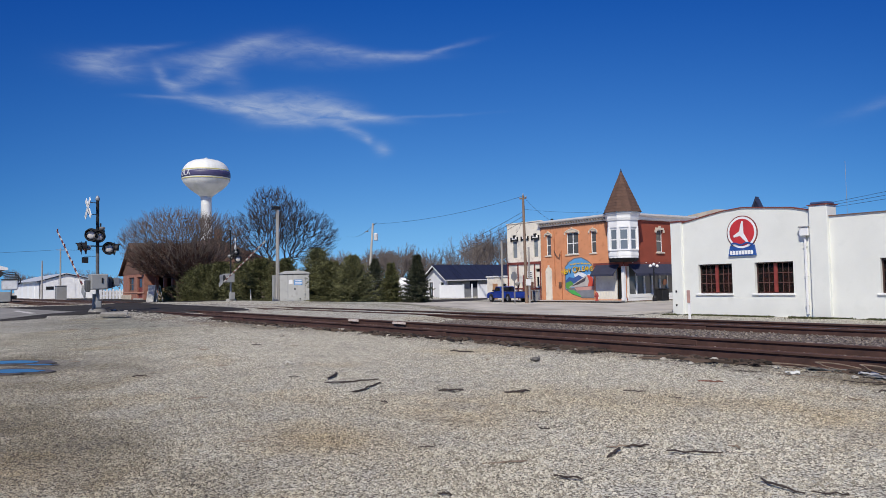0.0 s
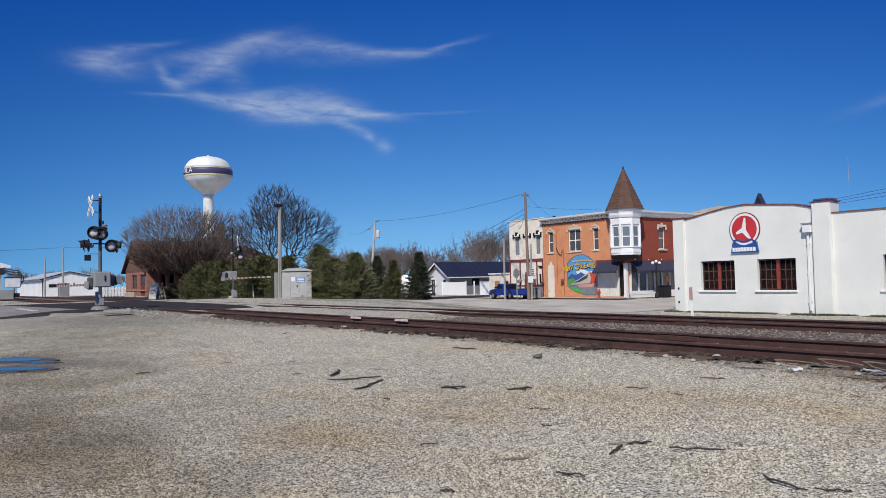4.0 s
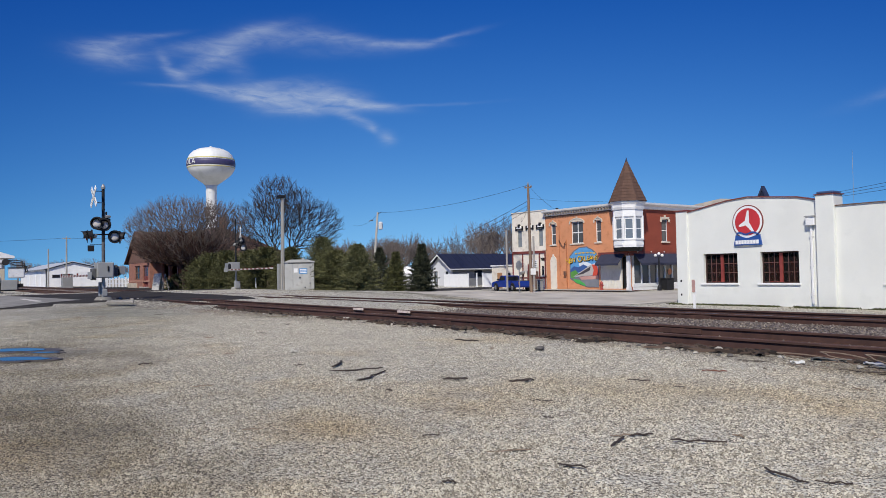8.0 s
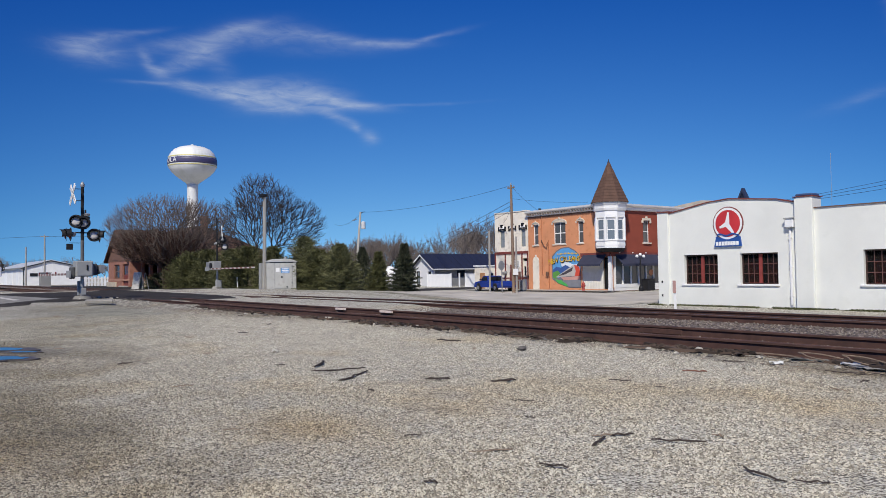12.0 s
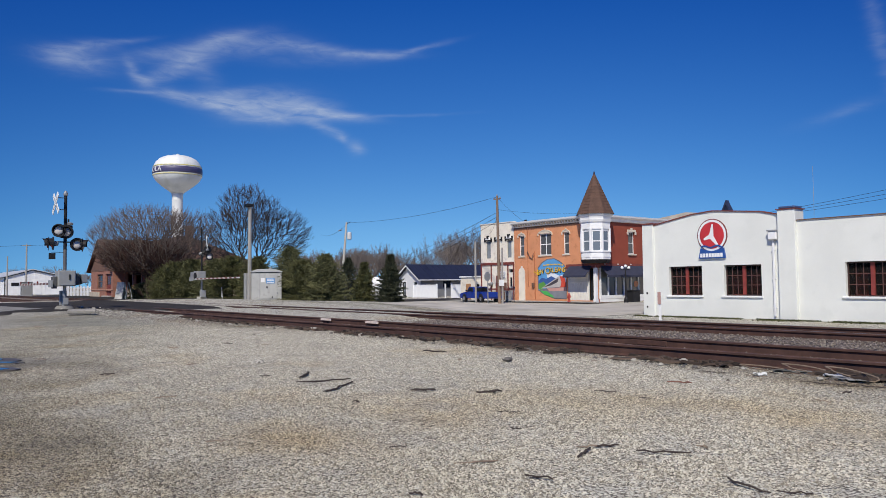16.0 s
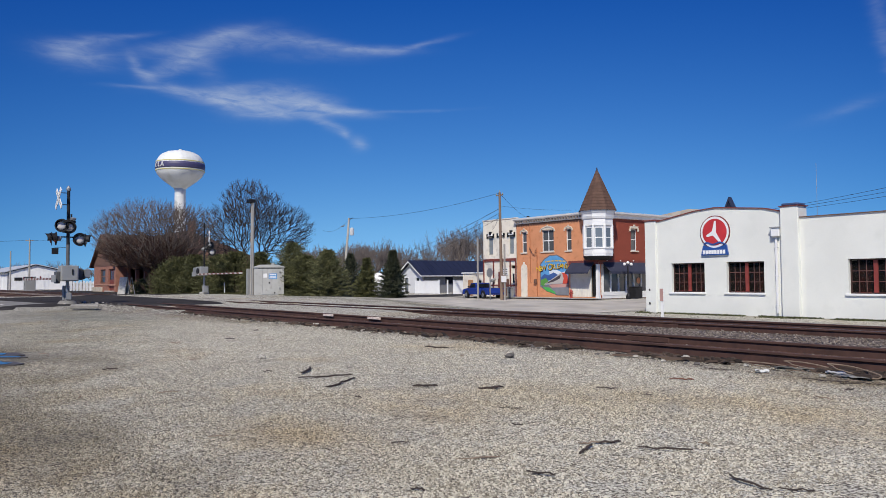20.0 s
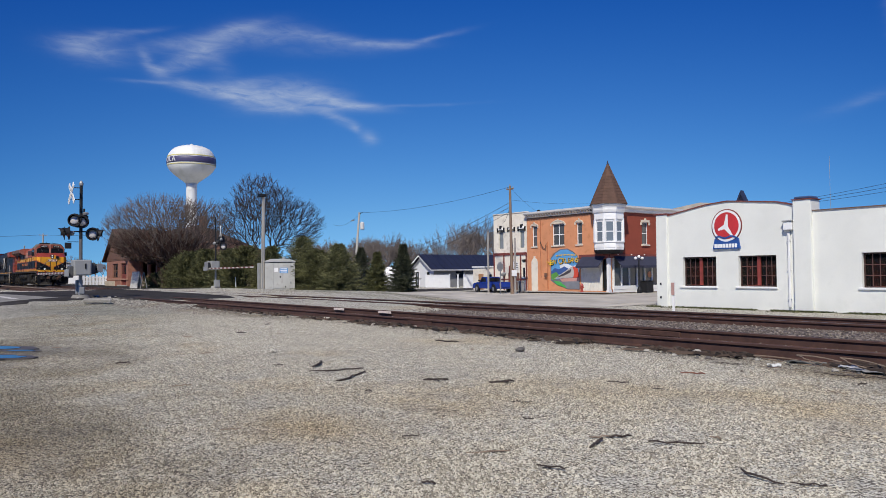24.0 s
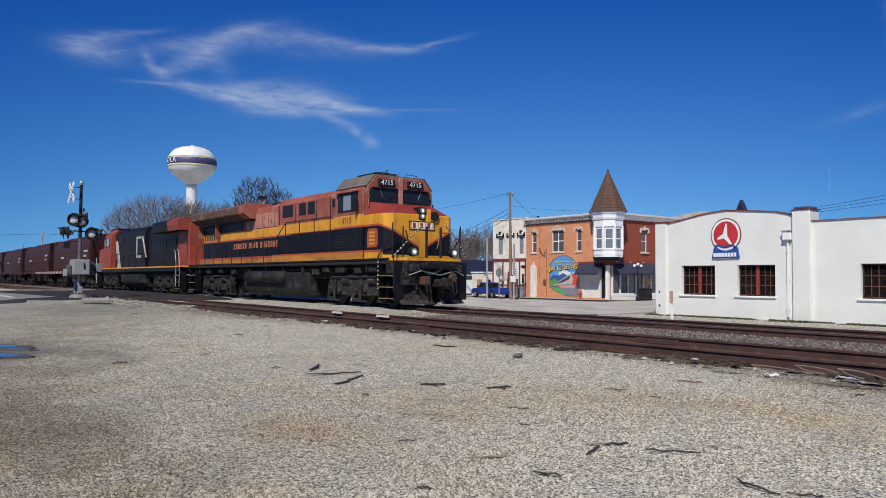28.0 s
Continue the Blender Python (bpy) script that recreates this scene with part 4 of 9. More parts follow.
def lead_locomotive():
    t = thing("diesel_locomotive", 0, TRACK_FAR, RAIL_TOP, label="red, yellow and black diesel freight locomotive with wide nose", category="locomotive")
    # frame and decks
    # near-black sill tone carries grime and painted shade below the deck
    part("frame", box(-21.6, -1.3, -1.5, 1.5, 1.47, 1.6, 0.02), mat("grimy_shaded_sill", (0.016, 0.011, 0.01), 0.85, var=0.35, scale=1.2, stain=(0.03, 0.022, 0.018), amount=0.4), t, "grimy red-brown side sill with shade in its colour")
    part("deck", box(-21.65, -1.3, -1.52, 1.52, 1.6, 1.66), LEAD_BLACK, t)
    part("sill_line", box(-20.9, -5.5, -1.14, 1.14, 1.665, 1.86), STRIPE, t, "orange-yellow line along the hood foot")
    part("sill_red_line", box(-20.9, -5.5, -1.135, 1.135, 1.86, 1.97), ORANGERED, t)
    part("underframe", box(-21.0, -1.3, -1.1, 1.1, 0.95, 1.47), GRIME, t)
    for u in (-20.2, -18.6, -16.9, -15.2, -13.4, -11.6, -9.8, -8.0, -6.2, -4.6, -3.0):
        part("hanger_bracket", box(u, u + 0.12, -1.42, 1.42, 1.2, 1.47), GRIME, t)
    for u, w, z in ((-6.9, 0.5, 1.1), (-5.9, 0.35, 1.2), (-4.9, 0.6, 1.18), (-3.6, 0.4, 1.15), (-2.6, 0.45, 1.2), (-15.4, 0.5, 1.12), (-18.8, 0.6, 1.15), (-17.2, 0.35, 1.2)):
        part("valve_box", box(u - w / 2, u + w / 2, -1.4, -1.1, z, z + 0.24, 0.03), DUSTY, t)
    part("train_line", bent([(-20.5, -1.32, 1.3), (-14.6, -1.32, 1.34), (-7.2, -1.32, 1.3), (-2.2, -1.32, 1.36)], 0.03), DUSTY, t)
    # long hood, in its painted bands
    hw = 0.92
    part("hood_lower", box(-21.0, -7.0, -hw, hw, 1.66, 2.85, 0.02), LEAD_BLACK, t, "black lower hood panels")
    part("hood_stripe", box(-20.9, -7.0, -hw - 0.006, hw + 0.006, 2.87, 3.27, 0.01), LEAD_YELLOW, t, "yellow hood stripe")
    part("hood_upper", prism([(-hw, 2.86), (hw, 2.86), (hw, 4.02), (hw - 0.16, 4.3), (-hw + 0.16, 4.3), (-hw, 4.02)], "x", -21.0, -7.0), LEAD_RED, t, "faded red upper hood")
    part("red_line", box(-20.9, -11.0, -hw - 0.012, hw + 0.012, 2.8, 2.87), ORANGERED, t)
    for i in range(22):
        u = -20.6 + 0.62 * i
        part("hood_door", box(u, u + 0.56, -hw - 0.02, -hw, 2.0, 2.76, 0.008), LEAD_BLACK, t)
    for i in range(6):
        u = -15.0 + 0.66 * i
        part("hood_door", box(u, u + 0.6, -hw - 0.02, -hw, 3.3, 3.98, 0.008), FADED, t)
        part("door_latch", box(u + 0.5, u + 0.54, -hw - 0.035, -hw - 0.02, 3.4, 3.6), GREYPAINT, t)
    for i in range(8):
        part("vent_slot", box(-20.75 + 0.27 * i, -20.6 + 0.27 * i, -hw - 0.014, -hw, 2.93, 3.2), BLACK, t)
    # radiator wing at the rear
    rad = part("radiator", prism([(-1.2, 3.78), (1.2, 3.78), (1.55, 4.0), (1.55, 4.36), (1.2, 4.5), (-1.2, 4.5), (-1.55, 4.36), (-1.55, 4.0)], "x", -21.2, -13.8, 0.03), mat("weathered_radiator", (0.13, 0.065, 0.05), 0.85, var=0.35, scale=0.9, stain=(0.24, 0.17, 0.14), amount=0.4), t, "brown weathered overhanging radiator")
    part("radiator_cap", prism([(-1.2, 3.77), (1.2, 3.77), (1.555, 4.0), (1.555, 4.37), (1.2, 4.51), (-1.2, 4.51), (-1.555, 4.37), (-1.555, 4.0)], "x", -14.5, -13.78), LEAD_RED, rad, "red painted radiator end")
    part("radiator_grille", box(-20.9, -14.0, -1.15, -0.93, 3.7, 3.78), BLACK, rad)
    for u in (-21.0, -18.5):
        part("radiator_support", box(u, u + 0.15, -1.2, -0.9, 3.1, 3.78), LEAD_RED, rad)
    part("radiator_intake", box(-20.8, -15.4, -0.97, -0.9, 3.3, 3.7), BLACK, rad)
    part("exhaust_stack", box(-13.2, -12.2, -0.4, 0.4, 4.3, 4.5, 0.03), GRIME, t)
    for u in (-13.6, -12.0, -11.4):
        part("roof_rib", box(u, u + 0.3, -0.7, 0.7, 4.3, 4.36), LEAD_RED, t)
    # equipment block behind the cab
    blk = part("equipment_cabinet", prism([(-1.1, 1.66), (1.1, 1.66), (1.1, 4.15), (0.9, 4.42), (-0.9, 4.42), (-1.1, 4.15)], "x", -11.0, -5.1, 0.015), LEAD_RED, t, "faded red equipment block")
    part("block_stripe", box(-11.01, -5.1, -1.108, 1.108, 2.87, 3.27), LEAD_YELLOW, blk)
    part("block_red_line", box(-11.01, -5.1, -1.116, 1.116, 2.8, 2.87), ORANGERED, blk)
    for u0, u1 in ((-10.8, -9.9), (-9.8, -8.9), (-8.8, -7.6), (-7.5, -6.3), (-6.2, -5.2)):
        part("side_door", box(u0, u1, -1.124, -1.1, 2.05, 2.74, 0.008), LEAD_BLACK, blk)
    for u in (-10.85, -9.25, -7.35, -6.2):
        part("panel_seam", box(u, u + 0.03, -1.112, -1.1, 3.3, 4.14), BLACK, blk)
    part("block_black", box(-11.01, -5.1, -1.11, 1.11, 1.97, 2.8), LEAD_BLACK, blk)
    for u0, u1 in ((-10.5, -9.5), (-8.9, -8.3), (-8.1, -7.5)):
        v = part("intake_screen", box(u0, u1, -1.125, -1.1, 3.6, 4.1, 0.01), BLACK, blk)
    part("intake_screen", box(-6.0, -5.5, -1.125, -1.1, 3.75, 4.05), BLACK, blk)
    # cab
    c0, c1 = -5.1, -3.05
    cw = 1.5
    sidep = [(-cw, 1.66), (cw, 1.66), (cw, 4.1), (cw - 0.07, 4.27), (cw - 0.42, 4.64), (-cw + 0.42, 4.64), (-cw + 0.07, 4.27), (-cw, 4.1)]
    cab = part("cab", prism(sidep, "x", c0, c1, 0.03), LEAD_RED, t, "red driver's cab")
    part("cab_roof", prism([(-cw + 0.07, 4.25), (-cw + 0.42, 4.65), (cw - 0.42, 4.65), (cw - 0.07, 4.25), (cw - 0.03, 4.28), (cw - 0.4, 4.71), (-cw + 0.4, 4.71), (-cw + 0.03, 4.28)], "x", c0 - 0.06, c1 + 0.1), mat("sun_bleached_roof", (0.15, 0.132, 0.11), 0.85, var=0.3), cab, "bleached grey roof")
    part("cab_stripe", box(c0, c1 + 0.002, -cw - 0.006, cw + 0.006, 2.87, 3.27), LEAD_YELLOW, cab)
    part("cab_black", box(c0, c1, -cw - 0.008, cw + 0.008, 1.97, 2.8), LEAD_BLACK, cab)
    part("cab_foot_line", box(c0 - 0.5, c1, -cw - 0.01, cw + 0.01, 1.665, 1.9), STRIPE, cab)
    part("cab_foot_red", box(c0 - 0.5, c1, -cw - 0.009, cw + 0.009, 1.9, 1.97), ORANGERED, cab)
    for u in (c0 + 0.1, c0 + 1.0):
        for q in range(5):
            part("cab_louver", box(u, u + 0.8, -cw - 0.02, -cw - 0.008, 2.1 + 0.1 * q, 2.14 + 0.1 * q), BLACK, cab)
    part("cab_red_line", box(c0, c1, -cw - 0.012, cw + 0.012, 2.8, 2.87), ORANGERED, cab)
    for s in (-1, 1):
        w = part("side_window", box(c0 + 0.25, c1 - 0.35, s * cw - 0.02, s * cw + 0.02, 3.4, 4.08, 0.01), BLACK, cab)
        for a, b in ((c0 + 0.3, c0 + 0.62), (c0 + 0.68, c0 + 1.22), (c0 + 1.28, c1 - 0.4)):
            part("pane", box(a, b, s * cw - 0.03, s * cw + 0.03, 3.46, 4.02), PALEPANE if a > c0 + 0.5 and a < c0 + 1 else PANE, w)
        part("mirror", box(c1 - 0.3, c1 - 0.26, s * (cw + 0.05), s * (cw + 0.28), 3.4, 3.8), BLACK, cab)
        part("window_awning", box(c0 + 0.2, c1 - 0.3, s * cw - 0.12, s * cw + 0.12, 4.1, 4.14), LEAD_RED, cab)
    # front face above the nose: two raked screens and the number boards
    front = part("cab_front", prism([(-cw + 0.05, 3.2), (cw - 0.05, 3.2), (cw - 0.05, 4.05), (cw - 0.11, 4.27), (cw - 0.44, 4.65), (-cw + 0.44, 4.65), (-cw + 0.11, 4.27), (-cw + 0.05, 4.05)], "x", c1, c1 + 0.12, 0.02), LEAD_RED, cab)
    for s in (-1, 1):
        pts = [(s * 0.15, 3.76), (s * 1.28, 3.72), (s * 1.31, 3.92), (s * 1.24, 4.14), (s * 0.15, 4.19)]
        part("windscreen", prism(pts, "x", c1 + 0.1, c1 + 0.135), PANE, front)
        part("screen_frame", prism([(s * 0.1, 3.71), (s * 1.34, 3.67), (s * 1.38, 3.93), (s * 1.28, 4.19), (s * 0.1, 4.24)], "x", c1 + 0.09, c1 + 0.125), BLACK, front)
        nb = part("number_board", box(c1 + 0.1, c1 + 0.2, s * 0.62 - 0.35, s * 0.62 + 0.35, 4.3, 4.54, 0.02), BLACK, front)
        letters("4715", 0.26, WHITEDECAL, nb, pose(c1 + 0.203, s * 0.62, 4.42, 90, 0, 90), 0.004, "road_number")
        part("wiper", tube((c1 + 0.15, s * 0.75, 3.6), (c1 + 0.15, s * 0.35, 3.98), 0.012, seg=5), BLACK, front)
        part("wiper", tube((c1 + 0.15, s * 0.9, 4.18), (c1 + 0.15, s * 0.75, 3.86), 0.01, seg=5), GREYPAINT, front)
        part("visor", box(c1 + 0.11, c1 + 0.2, s * 0.68 - 0.54, s * 0.68 + 0.54, 4.2, 4.235, 0.008), BLACK, front)
        part("grab_iron", bent([(c1 + 0.1, s * 1.38, 3.5), (c1 + 0.17, s * 1.38, 3.56), (c1 + 0.17, s * 1.36, 3.95), (c1 + 0.1, s * 1.34, 4.0)], 0.014), FADED, front)
        part("roof_grab", bent([(c1 - 0.05, s * 0.35, 4.72), (c1 - 0.05, s * 0.35, 4.82), (c1 - 0.05, s * 0.85, 4.8), (c1 - 0.05, s * 0.85, 4.7)], 0.012), BLACK, front)
    part("centre_post", box(c1 + 0.1, c1 + 0.17, -0.09, 0.09, 3.6, 4.66, 0.02), FADED, front, "chalky red centre post")
    part("roof_antenna", box(c0 + 0.7, c0 + 1.2, 0.35, 0.8, 4.73, 4.82, 0.03), GRIME, cab)
    part("air_conditioner", box(c0 + 0.5, c1 - 0.25, -0.85, 0.1, 4.75, 4.84, 0.03), GRIME, cab)
    part("unit_feet", boxes([(c0 + 0.6, c0 + 0.75, -0.8, 0.0, 4.72, 4.76), (c1 - 0.5, c1 - 0.35, -0.8, 0.0, 4.72, 4.76)]), BLACK, cab)
    part("roof_mast", tubes([((c1 - 0.35, -0.3, 4.8), (c1 - 0.35, -0.3, 4.95), 0.012), ((c1 - 0.47, -0.3, 4.95), (c1 - 0.23, -0.3, 4.95), 0.01), ((c1 - 0.5, 0.3, 4.7), (c1 - 0.5, 0.3, 4.9), 0.012)], 5), BLACK, cab)
    # wide nose: yellow V on the front, black wrapping round both corners, red sloping top
    nu0, nu1, nw, nf = c1, -1.55, 1.45, 1.2
    plan_ = [(nu0, -nw), (nu1 - 0.25, -nw), (nu1, -nf), (nu1, nf), (nu1 - 0.25, nw), (nu0, nw)]
    nose = part("nose", prism(plan_, "z", 1.66, 3.22, 0.02), LEAD_YELLOW, t, "yellow wide nose")
    bm = bmesh.new()
    top = [(nu0, -nw + 0.1, 3.72), (nu1 - 0.75, -nw + 0.42, 3.58), (nu1 - 0.42, -nf + 0.45, 3.5), (nu1 - 0.42, nf - 0.45, 3.5), (nu1 - 0.75, nw - 0.42, 3.58), (nu0, nw - 0.1, 3.72)]
    va = [bm.verts.new((*p, 3.2)) for p in plan_]
    vb = [bm.verts.new(p) for p in top]
    bm.faces.new(vb)
    bm.faces.new(va[::-1])
    for i in range(6):
        bm.faces.new((va[i], va[(i + 1) % 6], vb[(i + 1) % 6], vb[i]))
    part("nose_top", bm, mat("nose_red", (0.26, 0.035, 0.022), 0.5, var=0.15, scale=1.2), nose, "red sloping nose top")

    def panel(name, pts, material):
        """A thin plate through four or more points that share a plane."""
        n_ = (Vector(pts[1]) - Vector(pts[0])).cross(Vector(pts[2]) - Vector(pts[0])).normalized() * 0.02
        bm = bmesh.new()
        a = [bm.verts.new(p) for p in pts]
        b = [bm.verts.new(Vector(p) - n_) for p in pts]
        bm.faces.new(a)
        bm.faces.new(b[::-1])
        m = len(pts)
        for i in range(m):
            bm.faces.new((a[i], a[(i + 1) % m], b[(i + 1) % m], b[i]))
        bmesh.ops.recalc_face_normals(bm, faces=bm.faces[:])
        return part(name, bm, material, nose)
    for s in (-1, 1):
        e, d = 0.008, 0.0057
        y, ya, yb = s * (nw + e), s * (nw + d), s * (nf + d)
        ua, ub = nu1 - 0.25 + d, nu1 + d
        order = (lambda q: q) if s < 0 else (lambda q: q[::-1])
        panel("nose_side_black", order([(nu0, y, 1.97), (nu1 - 0.25, y, 1.97), (nu1 - 0.25, y, 2.74), (nu1 - 0.55, y, 2.8), (nu0, y, 2.8)]), LEAD_BLACK)
        panel("nose_side_line", order([(nu0, y, 2.8), (nu1 - 0.55, y, 2.8), (nu1 - 0.25, y, 2.74), (nu1 - 0.25, y, 2.81), (nu1 - 0.53, y, 2.87), (nu0, y, 2.87)]), ORANGERED)
        panel("nose_side_foot", order([(nu0, y, 1.9), (nu1 - 0.25, y, 1.9), (nu1 - 0.25, y, 1.97), (nu0, y, 1.97)]), ORANGERED)
        panel("nose_corner_black", order([(ua, ya, 1.8), (ub, yb, 1.8), (ub, yb, 2.6), (ua, ya, 2.74)]), LEAD_BLACK)
        panel("nose_corner_line", order([(ua, ya, 2.74), (ub, yb, 2.6), (ub, yb, 2.68), (ua, ya, 2.81)]), ORANGERED)
        x = nu1 + e
        panel("nose_front_black", order([(x, s * nf, 1.8), (x, s * 0.14, 1.8), (x, s * 0.14, 2.05), (x, s * nf, 2.6)]), LEAD_BLACK)
        panel("nose_front_line", order([(x, s * nf, 2.6), (x, s * 0.14, 2.05), (x, s * 0.14, 2.13), (x, s * nf, 2.68)]), ORANGERED)
        part("nose_grab", bent([(nu1 + 0.02, s * 0.62, 2.05), (nu1 + 0.09, s * 0.62, 2.1), (nu1 + 0.09, s * 0.72, 2.6), (nu1 + 0.02, s * 0.72, 2.65)], 0.018), FADED if s > 0 else BLACK, nose)
    # pale outlined emblem: four edges and three dark red marks
    em = part("nose_emblem", box(nu1, nu1 + 0.012, -0.52, 0.52, 2.7, 2.96), LEAD_YELLOW, nose, "outlined nose emblem")
    for a, b, c, d in ((-0.55, 0.55, 2.96, 2.985), (-0.55, 0.55, 2.675, 2.7), (-0.55, -0.525, 2.7, 2.96), (0.525, 0.55, 2.7, 2.96)):
        part("emblem_edge", box(nu1, nu1 + 0.02, a, b, c, d), BLACK, em)
    for i in range(3):
        part("emblem_mark", box(nu1 + 0.012, nu1 + 0.016, -0.44 + 0.31 * i, -0.18 + 0.31 * i, 2.72, 2.94), WHITEDECAL, em)
        part("emblem_mark", box(nu1 + 0.016, nu1 + 0.02, -0.4 + 0.31 * i, -0.28 + 0.31 * i, 2.74, 2.92), VERMILION, em)
    hl = part("headlight_box", box(nu1 - 0.4, nu1 + 0.02, -0.15, 0.15, 3.04, 3.48, 0.02), BLACK, nose)
    for z in (3.16, 3.36):
        part("headlight_rim", lathe([(0.095, 0.0), (0.095, 0.03), (0.075, 0.03)], 18, (nu1 + 0.02, 0, z), "x"), GREYPAINT, hl)
        part("headlight", tube((nu1 + 0.03, 0, z), (nu1 + 0.056, 0, z), 0.06, 0.04, 16), LAMP_ON, hl, "lit headlight")
    part("headlight_bracket", box(nu1, nu1 + 0.06, 0.2, 0.34, 2.95, 3.42, 0.01), LEAD_YELLOW, nose)
    part("horn_cover", tube((nu1 - 0.05, 0.52, 3.18), (nu1 + 0.08, 0.52, 3.18), 0.16, seg=14), BLACK, nose)
    part("nose_door", box(nu1, nu1 + 0.014, 0.78, 1.12, 2.62, 3.12, 0.02), LEAD_YELLOW, nose)
    part("front_platform", prism(apron(0.0), "z", 1.69, 1.7), LEAD_BLACK, t)
    for s in (-1, 1):
        d = part("ditch_light", tube((-0.98, s * 0.85, 1.88), (-0.78, s * 0.85, 1.88), 0.15, 0.16, 16), BLACK, t)
        part("reflector", tube((-0.78, s * 0.85, 1.88), (-0.77, s * 0.85, 1.88), 0.125, seg=16), GALV, d, "dull silver reflector")
        part("lamp", tube((-0.77, s * 0.85, 1.88), (-0.755, s * 0.85, 1.88), 0.062, seg=16), LAMP_ON, d, "lit ditch light")
        part("front_post", tube((-0.86, s * 0.3, 1.66), (-0.86, s * 0.3, 2.75), 0.045, seg=6), BLACK, t)
        part("corner_post", tube((-1.22, s * 1.44, 1.66), (-1.22, s * 1.44, 2.86), 0.022, seg=6), BLACK, t)
        part("corner_post", tube((-0.95, s * 1.2, 1.66), (-0.95, s * 1.2, 2.72), 0.022, seg=6), BLACK, t)
        part("step_rail", bent([(-1.97, s * 1.53, 0.55), (-1.97, s * 1.53, 1.74), (-1.22, s * 1.45, 2.5), (-1.22, s * 1.44, 2.86)], 0.024), BLACK, t)
        dash = part("step_rail", bent([(-1.0, s * 1.53, 0.55), (-1.0, s * 1.53, 1.74), (-0.84, s * 0.95, 2.38), (-0.82, s * 0.5, 2.78)], 0.02), BLACK, t)
        ends = ((-1.0, 1.53, 1.74), (-0.84, 0.95, 2.38), (-0.82, 0.5, 2.78))
        for p, q in zip(ends, ends[1:]):
            for k in range(6):
                a_, b_ = Vector(p).lerp(Vector(q), (k + 0.15) / 6), Vector(p).lerp(Vector(q), (k + 0.6) / 6)
                part("pale_band", tube((a_.x, s * a_.y, a_.z), (b_.x, s * b_.y, b_.z), 0.024, seg=6), STENCIL, dash)
        for k in range(7):
            z_ = 0.62 + 0.15 * k
            part("pale_band", tube((-1.97, s * 1.53, z_), (-1.97, s * 1.53, z_ + 0.05), 0.027, seg=6), STENCIL, dash)
        stepwell(t, -1.45, s * 1.5, s, 1, LEAD_BLACK)
        stepwell(t, -21.0, s * 1.5, s, -1, LEAD_BLACK)
        railings(t, -20.4, -10.4, s * 1.48, 1.66, 8, BLACK, 0.95)
        part("handrail", bent([(-10.4, s * 1.48, 2.61), (-9.4, s * 1.48, 3.3), (-5.4, s * 1.48, 3.3)], 0.022), BLACK, t)
        for u in (-9.4, -8.1, -6.8, -5.5):
            part("stanchion", tube((u, s * 1.48, 2.0), (u, s * 1.48, 3.3), 0.02, seg=6), BLACK, t)
        part("walkway_skirt", box(-10.6, -5.1, s * 1.5 - 0.02, s * 1.5 + 0.02, 1.665, 1.9), STRIPE, t)
        part("walkway_red", box(-10.6, -5.1, s * 1.5 - 0.018, s * 1.5 + 0.018, 1.9, 1.97), ORANGERED, t)
    part("front_sill", prism(apron(0.0), "z", 1.15, 1.585), GRIME, t, "grimy front sill")
    part("sill_edge", prism(apron(0.015), "z", 1.586, 1.69), LEAD_YELLOW, t, "yellow front sill edge")
    for y in (-0.95, -0.65, 0.62, 0.95):
        part("connector_box", box(-0.78, -0.62, y - 0.12, y + 0.12, 1.2, 1.45, 0.03), DUSTY, t)
    part("jumper_cable", bent([(-0.72, -0.62, 1.3), (-0.6, -0.35, 1.12), (-0.56, 0.0, 1.24), (-0.56, 0.3, 1.42), (-0.6, 0.62, 1.2), (-0.68, 0.85, 1.0)], 0.03), GREYPAINT, t, "grey jumper cable")
    for y, z in ((-0.5, 0.95), (0.35, 0.85), (0.6, 1.05)):
        part("draft_gear", box(-0.8, -0.5, y - 0.16, y + 0.16, z - 0.2, z + 0.12, 0.05), mat("rusty_draft_gear", (0.09, 0.045, 0.03), 0.9, var=0.4, scale=4), t)
    part("anticlimber", box(-0.8, -0.45, -0.75, 0.75, 1.3, 1.45, 0.03), LEAD_BLACK, t)
    pilot_gear(t, 0, 1, GRIME)
    pilot_gear(t, -22.3, -1, GRIME)
    # side emblem, lettering bars, numbers
    sh = part("nose_shield", prism([(-2.78, 2.06), (-2.2, 2.06), (-2.11, 2.16), (-2.11, 2.6), (-2.2, 2.72), (-2.72, 2.72), (-2.81, 2.6), (-2.81, 2.16)], "y", -nw - 0.02, -nw - 0.008), ORANGERED, nose, "orange shield emblem")
    for i in range(4):
        part("shield_line", box(-2.66, -2.3, -nw - 0.024, -nw - 0.02, 2.15 + 0.13 * i, 2.22 + 0.13 * i), LEAD_YELLOW, sh)
    letters("4715", 0.34, REDBROWN, cab, pose(-4.2, -cw - 0.01, 3.06, 90, 0, 0), 0.004, "road_number")
    u = -16.5
    for w in (6, 4, 8):
        for i in range(w):
            part("name_bar", box(u, u + 0.17, -hw - 0.034, -hw - 0.02, 2.38, 2.68), NAMERED, t)
            part("name_bar", box(u + 0.03, u + 0.14, -hw - 0.036, -hw - 0.034, 2.46 + 0.06 * (i % 3), 2.5 + 0.06 * (i % 3)), LEAD_BLACK, t)
            u += 0.285
        u += 0.22
    # under the frame
    part("fuel_tank", prism([(-1.35, 1.25), (1.35, 1.25), (1.35, 0.5), (1.1, 0.2), (-1.1, 0.2), (-1.35, 0.5)], "x", -14.2, -7.5, 0.1), TANKGREY, t, "grimy fuel tank")
